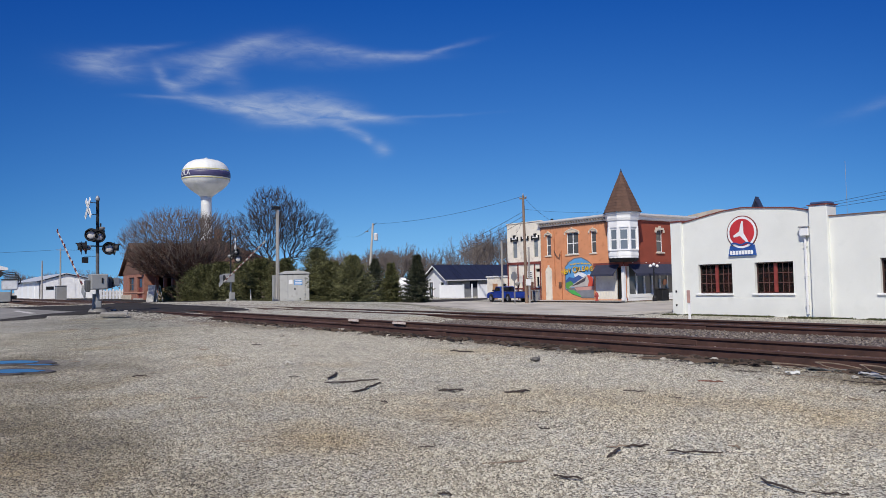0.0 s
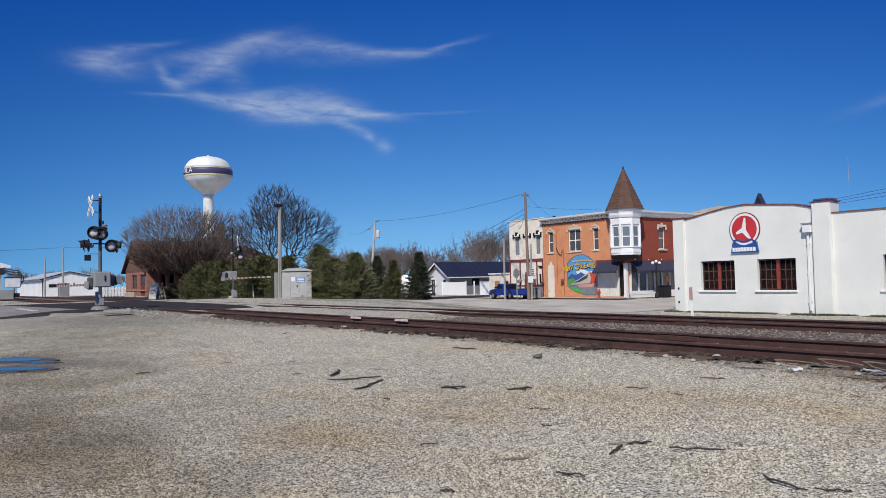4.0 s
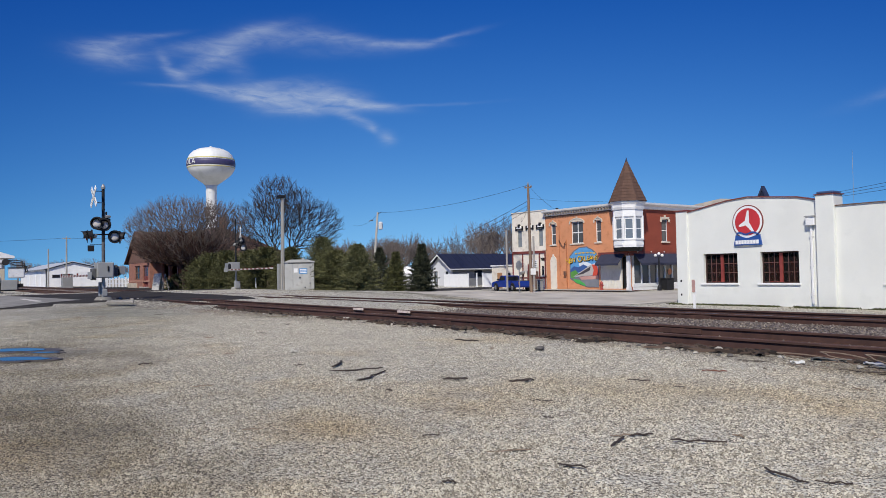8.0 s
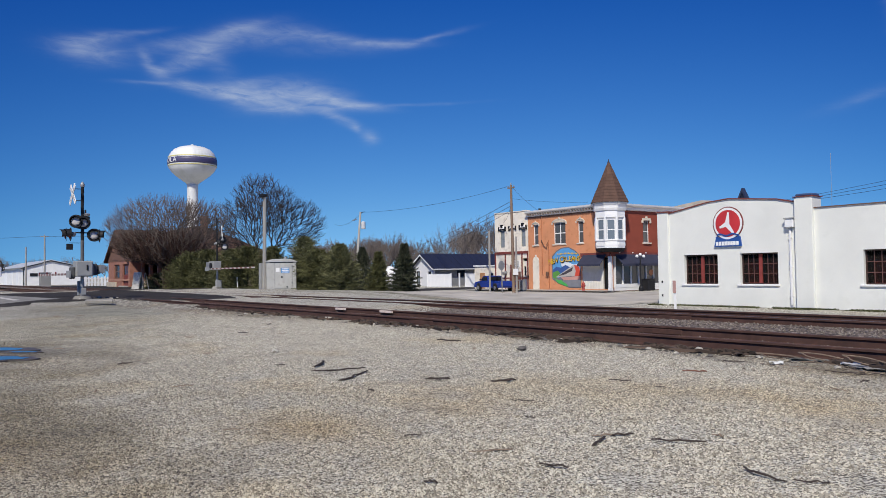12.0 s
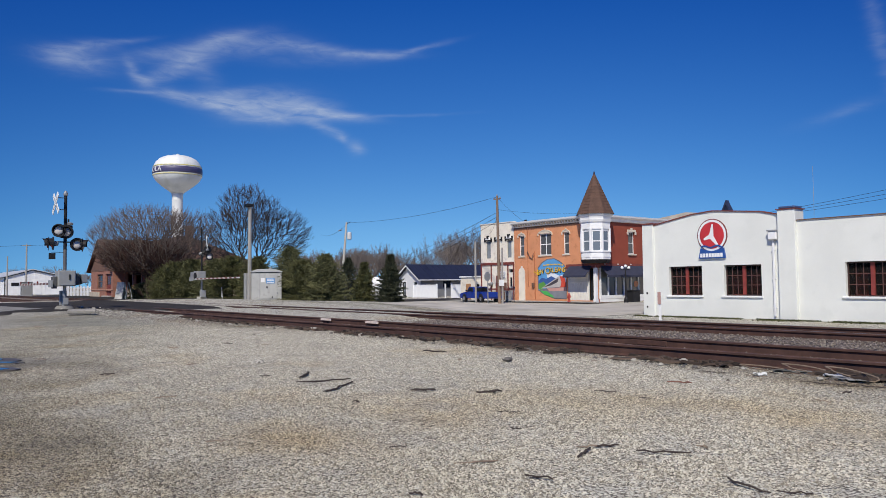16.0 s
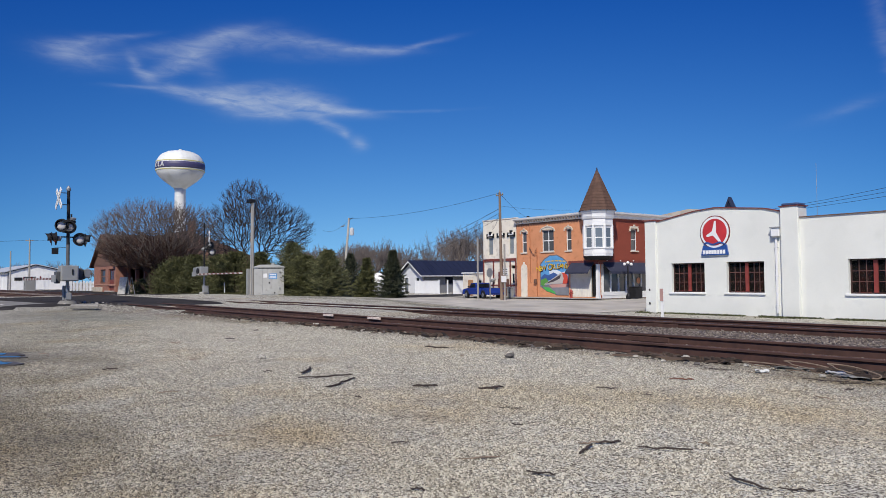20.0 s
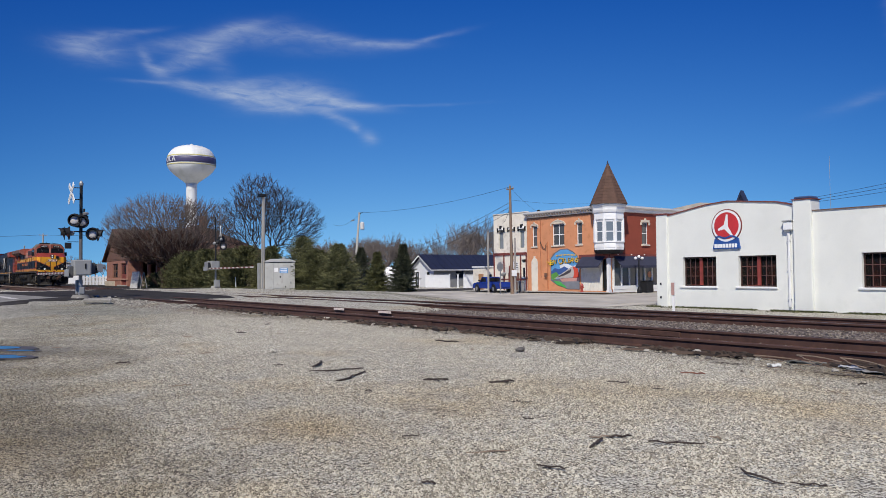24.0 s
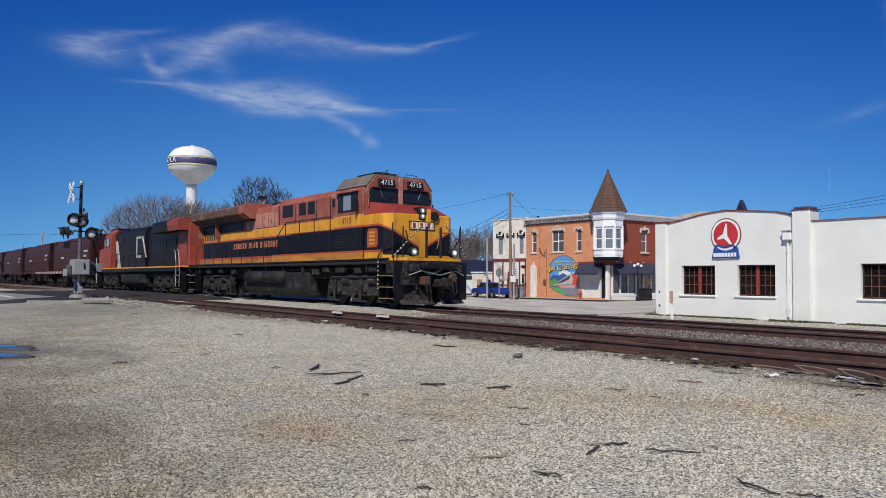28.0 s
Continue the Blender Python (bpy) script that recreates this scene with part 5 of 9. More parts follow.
    for i in range(2):
        part("air_tank", tube((-13.6 + 2.1 * i, -1.36, 1.02), (-11.7 + 2.1 * i, -1.36, 1.02), 0.26, seg=14), TANKGREY, t, smooth=True)
    bogie(t, -3.9, (-5.7, -3.8, -2.05), 3.6)
    bogie(t, -17.9, (-19.6, -17.9, -16.2), 3.6)
    return t


def second_locomotive():
    t = thing("diesel_locomotive", -22.3, TRACK_FAR, RAIL_TOP, label="black and vermilion diesel freight locomotive coupled cab rearward", category="locomotive")
    part("frame", box(-21.6, -0.7, -1.5, 1.5, 1.32, 1.55, 0.02), LEAD_BLACK, t)
    part("deck", box(-21.65, -0.65, -1.52, 1.52, 1.55, 1.63), LEAD_YELLOW, t, "yellow deck edge")
    part("underframe", box(-21.0, -1.3, -1.2, 1.2, 0.95, 1.32), GRIME, t)
    hw = 0.92
    part("hood", prism([(-hw, 1.63), (hw, 1.63), (hw, 4.0), (hw - 0.16, 4.25), (-hw + 0.16, 4.25), (-hw, 4.0)], "x", -15.6, -1.4), LEAD_BLACK, t, "black long hood")
    part("hood_end", box(-1.4, -1.1, -hw, hw, 1.63, 4.1, 0.05), VERMILION, t, "vermilion hood end")
    part("hood_end", box(-3.0, -1.4, -hw - 0.01, hw + 0.01, 1.63, 4.02), VERMILION, t)
    for i in range(18):
        u = -14.9 + 0.64 * i
        part("hood_door", box(u, u + 0.58, -hw - 0.02, -hw, 1.75, 3.4, 0.008), LEAD_BLACK, t)
    rad = part("radiator", prism([(-1.5, 3.7), (1.5, 3.7), (1.55, 4.0), (1.55, 4.3), (1.2, 4.45), (-1.2, 4.45), (-1.55, 4.3), (-1.55, 4.0)], "x", -6.3, -1.2, 0.03), LEAD_BLACK, t, "black overhanging radiator")
    part("radiator_end", prism([(-1.5, 3.7), (1.5, 3.7), (1.55, 4.0), (1.55, 4.3), (1.2, 4.46), (-1.2, 4.46), (-1.56, 4.3), (-1.56, 4.0)], "x", -3.2, -1.15, 0.0), VERMILION, rad)
    part("exhaust_stack", box(-10.2, -9.3, -0.4, 0.4, 4.25, 4.42, 0.03), GRIME, t)
    blk = part("equipment_cabinet", prism([(-1.1, 1.63), (1.1, 1.63), (1.1, 4.1), (0.9, 4.35), (-0.9, 4.35), (-1.1, 4.1)], "x", -17.2, -9.4, 0.015), LEAD_BLACK, t)
    part("intake_screen", box(-16.2, -14.9, -1.125, -1.1, 3.3, 3.95, 0.01), BLACK, blk)
    part("white_stripe", prism([(-17.05, 3.6), (-16.5, 3.6), (-15.5, 1.63), (-16.4, 1.63)], "y", -1.13, 1.13), STENCIL, t, "white slanting stripe")
    cw = 1.48
    cab = part("cab", prism([(-cw, 1.63), (cw, 1.63), (cw, 3.75), (cw - 0.12, 4.1), (cw - 0.5, 4.5), (-cw + 0.5, 4.5), (-cw + 0.12, 4.1), (-cw, 3.75)], "x", -19.1, -17.1, 0.03), VERMILION, t, "vermilion cab")
    part("cab_roof", box(-19.15, -17.05, -cw + 0.5, cw - 0.5, 4.5, 4.58, 0.02), LEAD_BLACK, cab)
    for s in (-1, 1):
        w = part("side_window", box(-18.9, -17.35, s * cw - 0.02, s * cw + 0.02, 3.2, 3.9), BLACK, cab)
        part("pane", box(-18.8, -18.2, s * cw - 0.03, s * cw + 0.03, 3.25, 3.85), PANE, w)
        part("pane", box(-18.1, -17.45, s * cw - 0.03, s * cw + 0.03, 3.25, 3.85), PALEPANE, w)
        part("windscreen", prism([(s * 0.1, 3.3), (s * 1.3, 3.3), (s * 1.3, 3.75), (s * 1.1, 3.98), (s * 0.1, 4.0)], "x", -19.14, -19.1), PANE, cab)
    part("nose", box(-21.0, -19.1, -1.4, 1.4, 1.63, 3.15, 0.12, 2), VERMILION, t, "vermilion wide nose")
    # plain white bars of the hood emblem
    for pts in ([(-11.4, 2.28), (-11.24, 2.28), (-11.24, 3.72), (-11.4, 3.72)], [(-11.23, 3.56), (-10.35, 3.56), (-10.35, 3.72), (-11.23, 3.72)], [(-11.23, 2.28), (-10.35, 2.28), (-10.35, 2.44), (-11.23, 2.44)],
                [(-10.1, 3.72), (-9.9, 3.72), (-8.96, 2.28), (-9.16, 2.28)]):
        part("hood_emblem", prism(pts, "y", -1.14, -1.1), STENCIL, t, "white hood emblem")
    for s in (-1, 1):
        for u in (-0.95, -1.55):
            part("grab_rail", bent([(u, s * 1.5, 0.45), (u, s * 1.5, 1.8), (u - 0.3, s * 1.48, 2.5), (u - 0.8, s * 1.4, 2.6)], 0.02), STENCIL, t, "pale grab rail")
        part("grab_rail", bent([(-21.3, s * 1.5, 0.45), (-21.3, s * 1.5, 2.5)], 0.02), WHITEDECAL, t)
        stepwell(t, -1.2, s * 1.5, s, 1, LEAD_BLACK)
        stepwell(t, -21.1, s * 1.5, s, -1, LEAD_BLACK)
        railings(t, -16.6, -2.0, s * 1.48, 1.63, 9, BLACK, 0.95)
    pilot_gear(t, 0, 1, GRIME)
    pilot_gear(t, -22.3, -1, GRIME)
    part("fuel_tank", prism([(-1.35, 1.25), (1.35, 1.25), (1.35, 0.6), (1.05, 0.28), (-1.05, 0.28), (-1.35, 0.6)], "x", -14.4, -8.4, 0.06), TANKGREY, t, "grimy fuel tank")
    bogie(t, -4.6, (-6.4, -4.6, -2.9), 3.6)
    bogie(t, -17.8, (-19.5, -17.8, -16.0), 3.6)
    return t


def hopper_car():
    """A maroon covered hopper, 18.4 m over its couplers, its front end at 0."""
    L = 18.4
    t = thing("hopper_car", 0, TRACK_FAR, RAIL_TOP, label="maroon covered hopper freight car with smooth curved sides", category="freight car", group="hopper cars of the train")
    sec = [(-1.52, 1.5), (1.52, 1.5), (1.6, 2.4), (1.55, 3.7), (1.2, 4.25), (0.6, 4.45), (-0.6, 4.45), (-1.2, 4.25), (-1.55, 3.7), (-1.6, 2.4)]
    part("body", prism(sec, "x", -L + 1.6, -1.6, 0.04), HOPPER, t, "maroon ribless side sheets")
    for u in (-1.6, -L + 1.6):
        e = -1 if u > -5 else 1
        part("end_slope", prism([(u, 1.4), (u, 4.1), (u - e * 0.7, 4.3), (u - e * 0.1, 1.4)], "y", -1.45, 1.45), HOPPER, t)
        for v in (-1.4, -0.5, 0.5, 1.4):
            part("end_post", box(u + e * 0.1 - 0.05, u + e * 0.1 + 0.05, v - 0.06, v + 0.06, 1.2, 4.1), HOPPER, t)
        for q in (0.3, 0.7):
            part("end_ladder_rail", box(u - e * q - 0.02, u - e * q + 0.02, -1.5, -1.46, 1.2, 4.2), BLACK, t)
        for q in range(9):
            part("ladder_rung", box(u - e * 0.5 - 0.2, u - e * 0.5 + 0.2, -1.49, -1.47, 1.35 + 0.32 * q, 1.37 + 0.32 * q), BLACK, t)
        part("end_platform", box(u - e * 0.0, u - e * 1.1, -1.45, 1.45, 1.1, 1.25) if e < 0 else box(u - 1.1, u, -1.45, 1.45, 1.1, 1.25), HOPPER, t)
    part("top_chord", prism([(-1.3, 4.12), (-1.24, 4.3), (-1.12, 4.34), (-1.15, 4.2)], "x", -L + 1.6, -1.6), HOPPER, t)
    for i in range(1, 12):
        u = -1.6 - (L - 3.2) * i / 12
        part("sheet_seam", box(u - 0.012, u + 0.012, -1.605, -1.59, 2.3, 2.5), HOPPER, t)
    for v in (-1.56, 1.44):
        part("side_sill", box(-L + 0.7, -0.7, v, v + 0.12, 1.22, 1.5), HOPPER, t)
    part("side_crease", prism([(-1.585, 3.02), (-1.61, 3.06), (-1.585, 3.1)], "x", -L + 1.6, -1.6), HOPPER, t)
    part("roof_walk", box(-L + 1.8, -1.8, -0.55, 0.55, 4.52, 4.56), GALV, t)
    for i in range(5):
        u = -3.2 - 3.0 * i
        part("hatch_cover", box(u - 1.3, u + 1.3, -0.3, 0.3, 4.45, 4.52, 0.02), HOPPER, t)
    for i in range(3):
        u = -5.3 - 3.9 * i
        part("discharge_bay", prism([(u - 1.9, 1.35), (u + 1.9, 1.35), (u + 0.5, 0.5), (u - 0.5, 0.5)], "y", -1.2, 1.2), HOPPER, t)
        part("outlet_gate", box(u - 0.6, u + 0.6, -0.9, 0.9, 0.36, 0.5), GRIME, t)
    for i, (u, w) in enumerate(((-3.2, 1.4), (-3.2, 0.9))):
        part("stencil_bar", box(u, u + w, -1.63, -1.615, 3.0 - 0.4 * i, 3.18 - 0.4 * i), STENCIL, t)
    part("stencil_bar", box(-13.0, -11.6, -1.63, -1.615, 2.6, 2.75), STENCIL, t)
    for u in (-0.0, -L + 0.7):
        part("coupler", box(u - 0.7, u, -0.12, 0.12, 0.7, 0.95, 0.03), GRIME, t)
    bogie(t, -2.7, (-3.6, -1.8), 1.9)
    bogie(t, -L + 2.7, (-L + 1.8, -L + 3.6), 1.9)
    return t


TRAIN = [(lead_locomotive(), 0.0), (second_locomotive(), -22.3)]
FIRST_HOPPER = hopper_car()
TRAIN.append((FIRST_HOPPER, -44.6))
for k in range(1, 6):
    TRAIN.append((copy_thing(FIRST_HOPPER, pose(0, TRACK_FAR, RAIL_TOP)), -44.6 - 18.4 * k))


# ---- corner shop building with turret ----
HEADSTONE = mat("cream_painted_stone", (0.66, 0.58, 0.47), 0.75, var=0.1, scale=2.0, bump=0.1)


def arched_hood(parent, u0, u1, z, face, s, axis="x", tall=0.16):
    """A pale raised head over a window with small ears at both ends and a key block."""
    def b(a, c, lo, hi):
        p = (face + s * -0.07, face) if s > 0 else (face, face + 0.07)
        return (a, c, min(p), max(p), lo, hi) if axis == "x" else (min(p), max(p), a, c, lo, hi)
    m = (u0 + u1) / 2
    w, n = (u1 - u0) / 2 + 0.1, 10
    rise = 0.26 if u1 - u0 > 1 else 0.16
    bow = [(m - w + 2 * w * i / n, z + rise * (1 - (2 * i / n - 1) ** 2)) for i in range(n + 1)]
    outline = [(u0 - 0.1, z - 0.02)] + [(u, v + 0.09) for u, v in bow] + [(u1 + 0.1, z - 0.02)] + [(u, v) for u, v in bow[::-1]]
    h = part("window_head", prism(outline, "y", face - 0.07, face), HEADSTONE, parent, "cream raised arched window head")
    part("window_tympanum", prism([(u, v) for u, v in bow], "y", face - 0.03, face), HEADSTONE, h)
    for q in (u0 - 0.18, u1 + 0.06):
        part("head_ear", boxes([b(q, q + 0.12, z - 0.2, z + 0.02)]), HEADSTONE, h)
    part("key_block", boxes([b(m - 0.06, m + 0.06, z + rise + 0.05, z + rise + 0.2)]), HEADSTONE, h)
    return h


def corner_shop():
    g = -0.62
    t = thing("corner_shop", 0, 50, g, label="two-storey orange brick corner shop with white turret and mural", category="building")

    def z(v):
        return v - g
    x0, x1, y1 = -52.9, -42.74, 24.0
    top = 6.75
    wins = [(-52.2, -51.5, 3.7, 5.68), (-49.5, -47.95, 3.7, 5.72), (-46.46, -45.77, 3.7, 5.68)]
    holes = [(a, b, z(c), z(d)) for a, b, c, d in wins]
    lower = [(-46.0, -42.95, z(-0.45), z(2.4))]
    part("wall", holed(x0, x1, 0, z(top), holes + lower, 0, 0.35), ORANGE, t, "orange painted side wall")
    rw = [(4.5, 5.4, z(3.65), z(5.65)), (7.2, 8.1, z(3.65), z(5.65)), (10, 10.9, z(3.65), z(5.65)), (0.3, 9.5, z(-0.3), z(2.4))]
    part("wall", holed(0.35, y1, 0, z(top), rw, x1 - 0.35, x1, "y"), DARKRED, t, "dark red street front")
    part("wall", box(x0, x0 + 0.3, 0.35, y1, 0, z(top)), ORANGE, t)
    part("wall", box(x0 + 0.3, x1 - 0.35, y1 - 0.3, y1, 0, z(top)), DARKRED, t)
    part("roof", box(x0 + 0.3, x1 - 0.35, 0.35, y1 - 0.3, z(6.3), z(6.45)), GREYPAINT, t)
    # cornice with small brackets, on both fronts
    part("cornice", prism([(-0.0, z(6.45)), (-0.12, z(6.5)), (-0.18, z(6.7)), (-0.42, z(6.85)), (-0.46, z(7.0)), (0.36, z(7.0)), (0.36, z(6.75)), (0, z(6.75))], "x", x0 - 0.1, x1 - 1.2), WHITE, t, "white bracketed cornice")
    part("cornice", prism([(x1, z(6.45)), (x1 + 0.12, z(6.5)), (x1 + 0.18, z(6.7)), (x1 + 0.42, z(6.85)), (x1 + 0.46, z(7.0)), (x1 - 0.36, z(7.0)), (x1 - 0.36, z(6.75)), (x1, z(6.75))], "y", 1.3, y1), WHITE, t, "white street cornice")
    # bracket tone and the brown band below paint in the cornice's shade
    BRACKET = mat("shaded_brackets", (0.3, 0.25, 0.2), 0.8)
    for i in range(26):
        u = x0 + 0.15 + i * 0.34
        if u < x1 - 1.4:
            part("bracket", box(u, u + 0.14, -0.3, -0.02, z(6.56), z(6.74)), BRACKET, t)
    part("cornice_shadow_band", box(x0, x1 - 1.2, -0.05, 0.0, z(6.3), z(6.45)), BROWN, t)
    # upper windows
    for a, b, c, d in wins:
        n = 2 if b - a > 1 else 1
        sash(t, a, b, z(c), z(d), 0, 0.14, WHITE, DULLPANE, n, 2, "x", 0.08 if n == 2 else 0.06, 0.07, label="white sash window")
        arched_hood(t, a, b, z(d), 0, 1)
        part("sill", box(a - 0.1, b + 0.1, -0.08, 0.14, z(c) - 0.11, z(c)), HEADSTONE, t)
    for a, b, c, d in rw[:3]:
        sash(t, a, b, c, d, x1, -0.14, WHITE, DULLPANE, 1, 2, "y", 0.06, 0.07, label="white sash window")
        h = part("window_head", boxes([(x1, x1 + 0.08, a - 0.12, b + 0.12, d, d + 0.2), (x1, x1 + 0.08, a - 0.2, a - 0.02, d - 0.25, d), (x1, x1 + 0.08, b + 0.02, b + 0.2, d - 0.25, d), (x1, x1 + 0.09, (a + b) / 2 - 0.1, (a + b) / 2 + 0.1, d + 0.2, d + 0.35)]), HEADSTONE, t)
        part("sill", box(x1 - 0.1, x1 + 0.12, a - 0.12, b + 0.12, c - 0.12, c), HEADSTONE, t)
    # white arched blind doorway, pipes, meter
    arch = [(-52.3, 0.05), (-51.45, 0.05), (-51.45, z(2.2)), (-51.55, z(2.45)), (-51.75, z(2.6)), (-52.0, z(2.6)), (-52.2, z(2.45)), (-52.3, z(2.2))]
    part("blind_doorway", prism(arch, "y", -0.04, 0.02), CREAM, t, "cream painted blocked arched doorway")
    part("key_stone", box(-51.97, -51.78, -0.06, 0.0, z(2.6), z(2.78)), CREAM, t)
    rp = mat("orange_pipe", (0.42, 0.15, 0.06), 0.6)
    part("wall_pipe", bent([(-51.0, -0.05, z(6.4)), (-51.0, -0.05, z(0.9)), (-50.9, -0.05, z(0.8))], 0.025), rp, t)
    part("wall_pipe", bent([(-50.1, -0.05, z(4.1)), (-50.1, -0.05, z(-0.4))], 0.04), rp, t)
    part("wall_conduit", bent([(-51.0, -0.1, z(3.9)), (-50.9, -0.2, z(4.15)), (-50.7, -0.1, z(3.6)), (-50.3, -0.1, z(3.4)), (-50.3, -0.1, z(3.75)), (-50.1, -0.15, z(3.9))], 0.03), BROWN, t)
    part("meter_box", box(-50.42, -50.14, -0.2, -0.0, z(0.75), z(1.15), 0.02), BROWN, t)
    # turret: eight-sided, hung on the corner
    cx, cy, r = x1 - 0.1, 0.15, 1.3

    def octo(rad, h0, h1, rad1=None, material=WHITE, name="turret_wall", parent=None, seg=8):
        bm = bmesh.new()
        r1 = rad if rad1 is None else rad1
        ring = lambda q, h: [bm.verts.new((cx + q * math.cos(math.pi / 8 + i * 2 * math.pi / seg), cy + q * math.sin(math.pi / 8 + i * 2 * math.pi / seg), h)) for i in range(seg)]
        a, b = ring(rad, h0), ring(max(r1, 0.002), h1)
        for i in range(seg):
            bm.faces.new((a[i], a[(i + 1) % seg], b[(i + 1) % seg], b[i]))
        bm.faces.new(a[::-1])
        bm.faces.new(b)
        return part(name, bm, material, parent or tur)
    # black underside puts the shade beneath the turret into colour
    tur = part("turret", lathe([(1.1, z(2.78)), (r - 0.04, z(3.0)), (r - 0.02, z(3.1))], 8, (cx, cy, 0)), BLACK, t, "white eight-sided corner turret")
    octo(r, z(3.1), z(3.75), name="turret_base_panel")
    octo(r + 0.08, z(3.72), z(3.82), name="turret_sill")
    octo(r - 0.1, z(3.75), z(5.75), name="turret_core")
    octo(r + 0.03, z(5.7), z(6.3), name="turret_frieze")
    octo(r + 0.12, z(6.3), z(6.5), r + 0.2, name="turret_cornice")
    octo(r + 0.1, z(6.5), z(6.85), r + 0.2, name="turret_upper_frieze")
    octo(r + 0.28, z(6.85), z(7.0), name="turret_eave")
    for i in range(8):
        t0 = 2 * math.pi * i / 8 + math.pi / 8
        part("turret_post", tube((cx + (r - 0.04) * math.cos(t0), cy + (r - 0.04) * math.sin(t0), z(3.75)), (cx + (r - 0.04) * math.cos(t0), cy + (r - 0.04) * math.sin(t0), z(5.75)), 0.11, seg=8), WHITE, tur)
        t1 = t0 + math.pi / 8
        inr = (r - 0.1) * math.cos(math.pi / 8)
        m = Matrix.Translation((cx + inr * math.cos(t1), cy + inr * math.sin(t1), z(4.72))) @ Matrix.Rotation(t1, 4, "Z")
        w = part("turret_window", boxes([(0.0, 0.05, -0.36, -0.29, -0.95, 0.85), (0.0, 0.05, 0.29, 0.36, -0.95, 0.85), (0.0, 0.05, -0.29, 0.29, -0.95, -0.87), (0.0, 0.05, -0.29, 0.29, 0.77, 0.85), (0.0, 0.04, -0.29, 0.29, -0.1, -0.02)]), WHITE, tur, at=m)
        part("pane", box(0.0, 0.02, -0.29, 0.29, -0.87, -0.1), BAYPANE, w)
        part("pane", box(0.0, 0.02, -0.29, 0.29, -0.02, 0.77), BAYPANE, w)
        part("panel_moulding", box(0.1, 0.13, -0.4, 0.4, -1.45, -1.12), WHITE, w)
    cone = octo(r + 0.4, z(7.0), z(10.7), 0.02, SHINGLE, "turret_roof")
    cone["label"] = "tall brown shingled cone roof"
    for k in range(14):
        f = k / 14
        octo((r + 0.4) * (1 - f) + 0.015, z(7.0) + 3.7 * f, z(7.0) + 3.7 * f + 0.03, None, SHINGLE, "shingle_course", cone)
    part("finial", tube((cx, cy, z(10.4)), (cx, cy, z(10.85)), 0.14, 0.01, 8), NAVY, tur)
    # shop front under the awnings
    part("shop_beam", box(x0 + 6.8, x1 + 0.05, -0.1, 0.0, z(2.4), z(2.75)), REDBROWN, t)
    part("shop_beam", box(x1, x1 + 0.1, 0.0, y1, z(2.4), z(2.75)), REDBROWN, t)
    for i in range(5):
        part("frieze_lamp", box(x1 + 0.1, x1 + 0.17, 1.0 + 1.8 * i, 1.09 + 1.8 * i, z(2.68), z(2.76)), WHITE, t)
    part("corner_column", boxes([(x1 - 0.24, x1 + 0.02, -0.04, 0.22, 0.3, z(2.45)), (x1 - 0.27, x1 + 0.05, -0.07, 0.25, 0.0, 0.3), (x1 - 0.27, x1 + 0.05, -0.07, 0.25, z(2.45), z(2.6))]), WHITE, t, "white corner column")
    part("awning", prism([(0.0, z(2.62)), (-0.05, z(2.62)), (-0.95, z(1.75)), (-0.95, z(1.58)), (-0.9, z(1.58)), (-0.9, z(1.72))], "x", -45.75, -43.1), NAVY, t, "navy canvas awning")
    part("awning", prism([(x1 + 0.0, z(2.62)), (x1 + 0.05, z(2.62)), (x1 + 0.95, z(1.75)), (x1 + 0.95, z(1.55)), (x1 + 0.9, z(1.55)), (x1 + 0.9, z(1.72))], "y", 0.5, 10.5), NAVY, t, "navy canvas awning")
    boards = mat("pale_boarding", (0.7, 0.67, 0.6), 0.8, var=0.08, scale=1.2, stain=(0.55, 0.51, 0.44), amount=0.12)
    part("stall_panel", box(-46.05, -43.62, 0.05, 0.2, 0.02, z(2.4)), boards, t, "cream boarded shop window")
    for i in range(13):
        part("board_strip", box(-46.0 + 0.185 * i, -45.96 + 0.185 * i, 0.03, 0.05, 0.1, z(1.1)), boards, t)
    part("board_rail", box(-46.05, -43.62, 0.02, 0.05, z(1.1), z(1.18)), boards, t)
    part("shop_door", box(-43.6, -43.1, 0.3, 0.36, 0.1, z(2.3)), BLACK, t, "dark recessed shop door")
    part("stall_riser", box(x1, x1 + 0.05, 0.45, 9.6, 0.03, z(-0.3)), WHITE, t, "white panel under the shop window")
    part("shop_sill", box(x1 - 0.3, x1 + 0.08, 0.5, 9.5, z(-0.3), z(0.0)), WHITE, t)
    for i in range(8):
        u = 0.6 + 1.05 * i
        part("mullion", box(x1 - 0.2, x1, u, u + 0.1, z(0.0), z(2.4)), WHITE, t)
        part("shop_pane", box(x1 - 0.14, x1 - 0.12, u + 0.1, u + 1.05, z(0.0), z(2.4)), DULLPANE, t)
    part("shop_sign", lathe([(0.28, 0.0), (0.28, 0.03)], 20, (x1 - 0.1, 5.6, z(0.95)), "x"), ORANGE, t, "round sign behind the shop glass")
    part("roof_vent", box(-42.9, -42.5, 16.0, 16.5, z(7.0), z(7.5)), WHITE, t)
    part("roof_vent", tube((x0 + 0.6, 1.0, z(6.9)), (x0 + 0.6, 1.0, z(7.3)), 0.14, seg=8), BLACK, t)
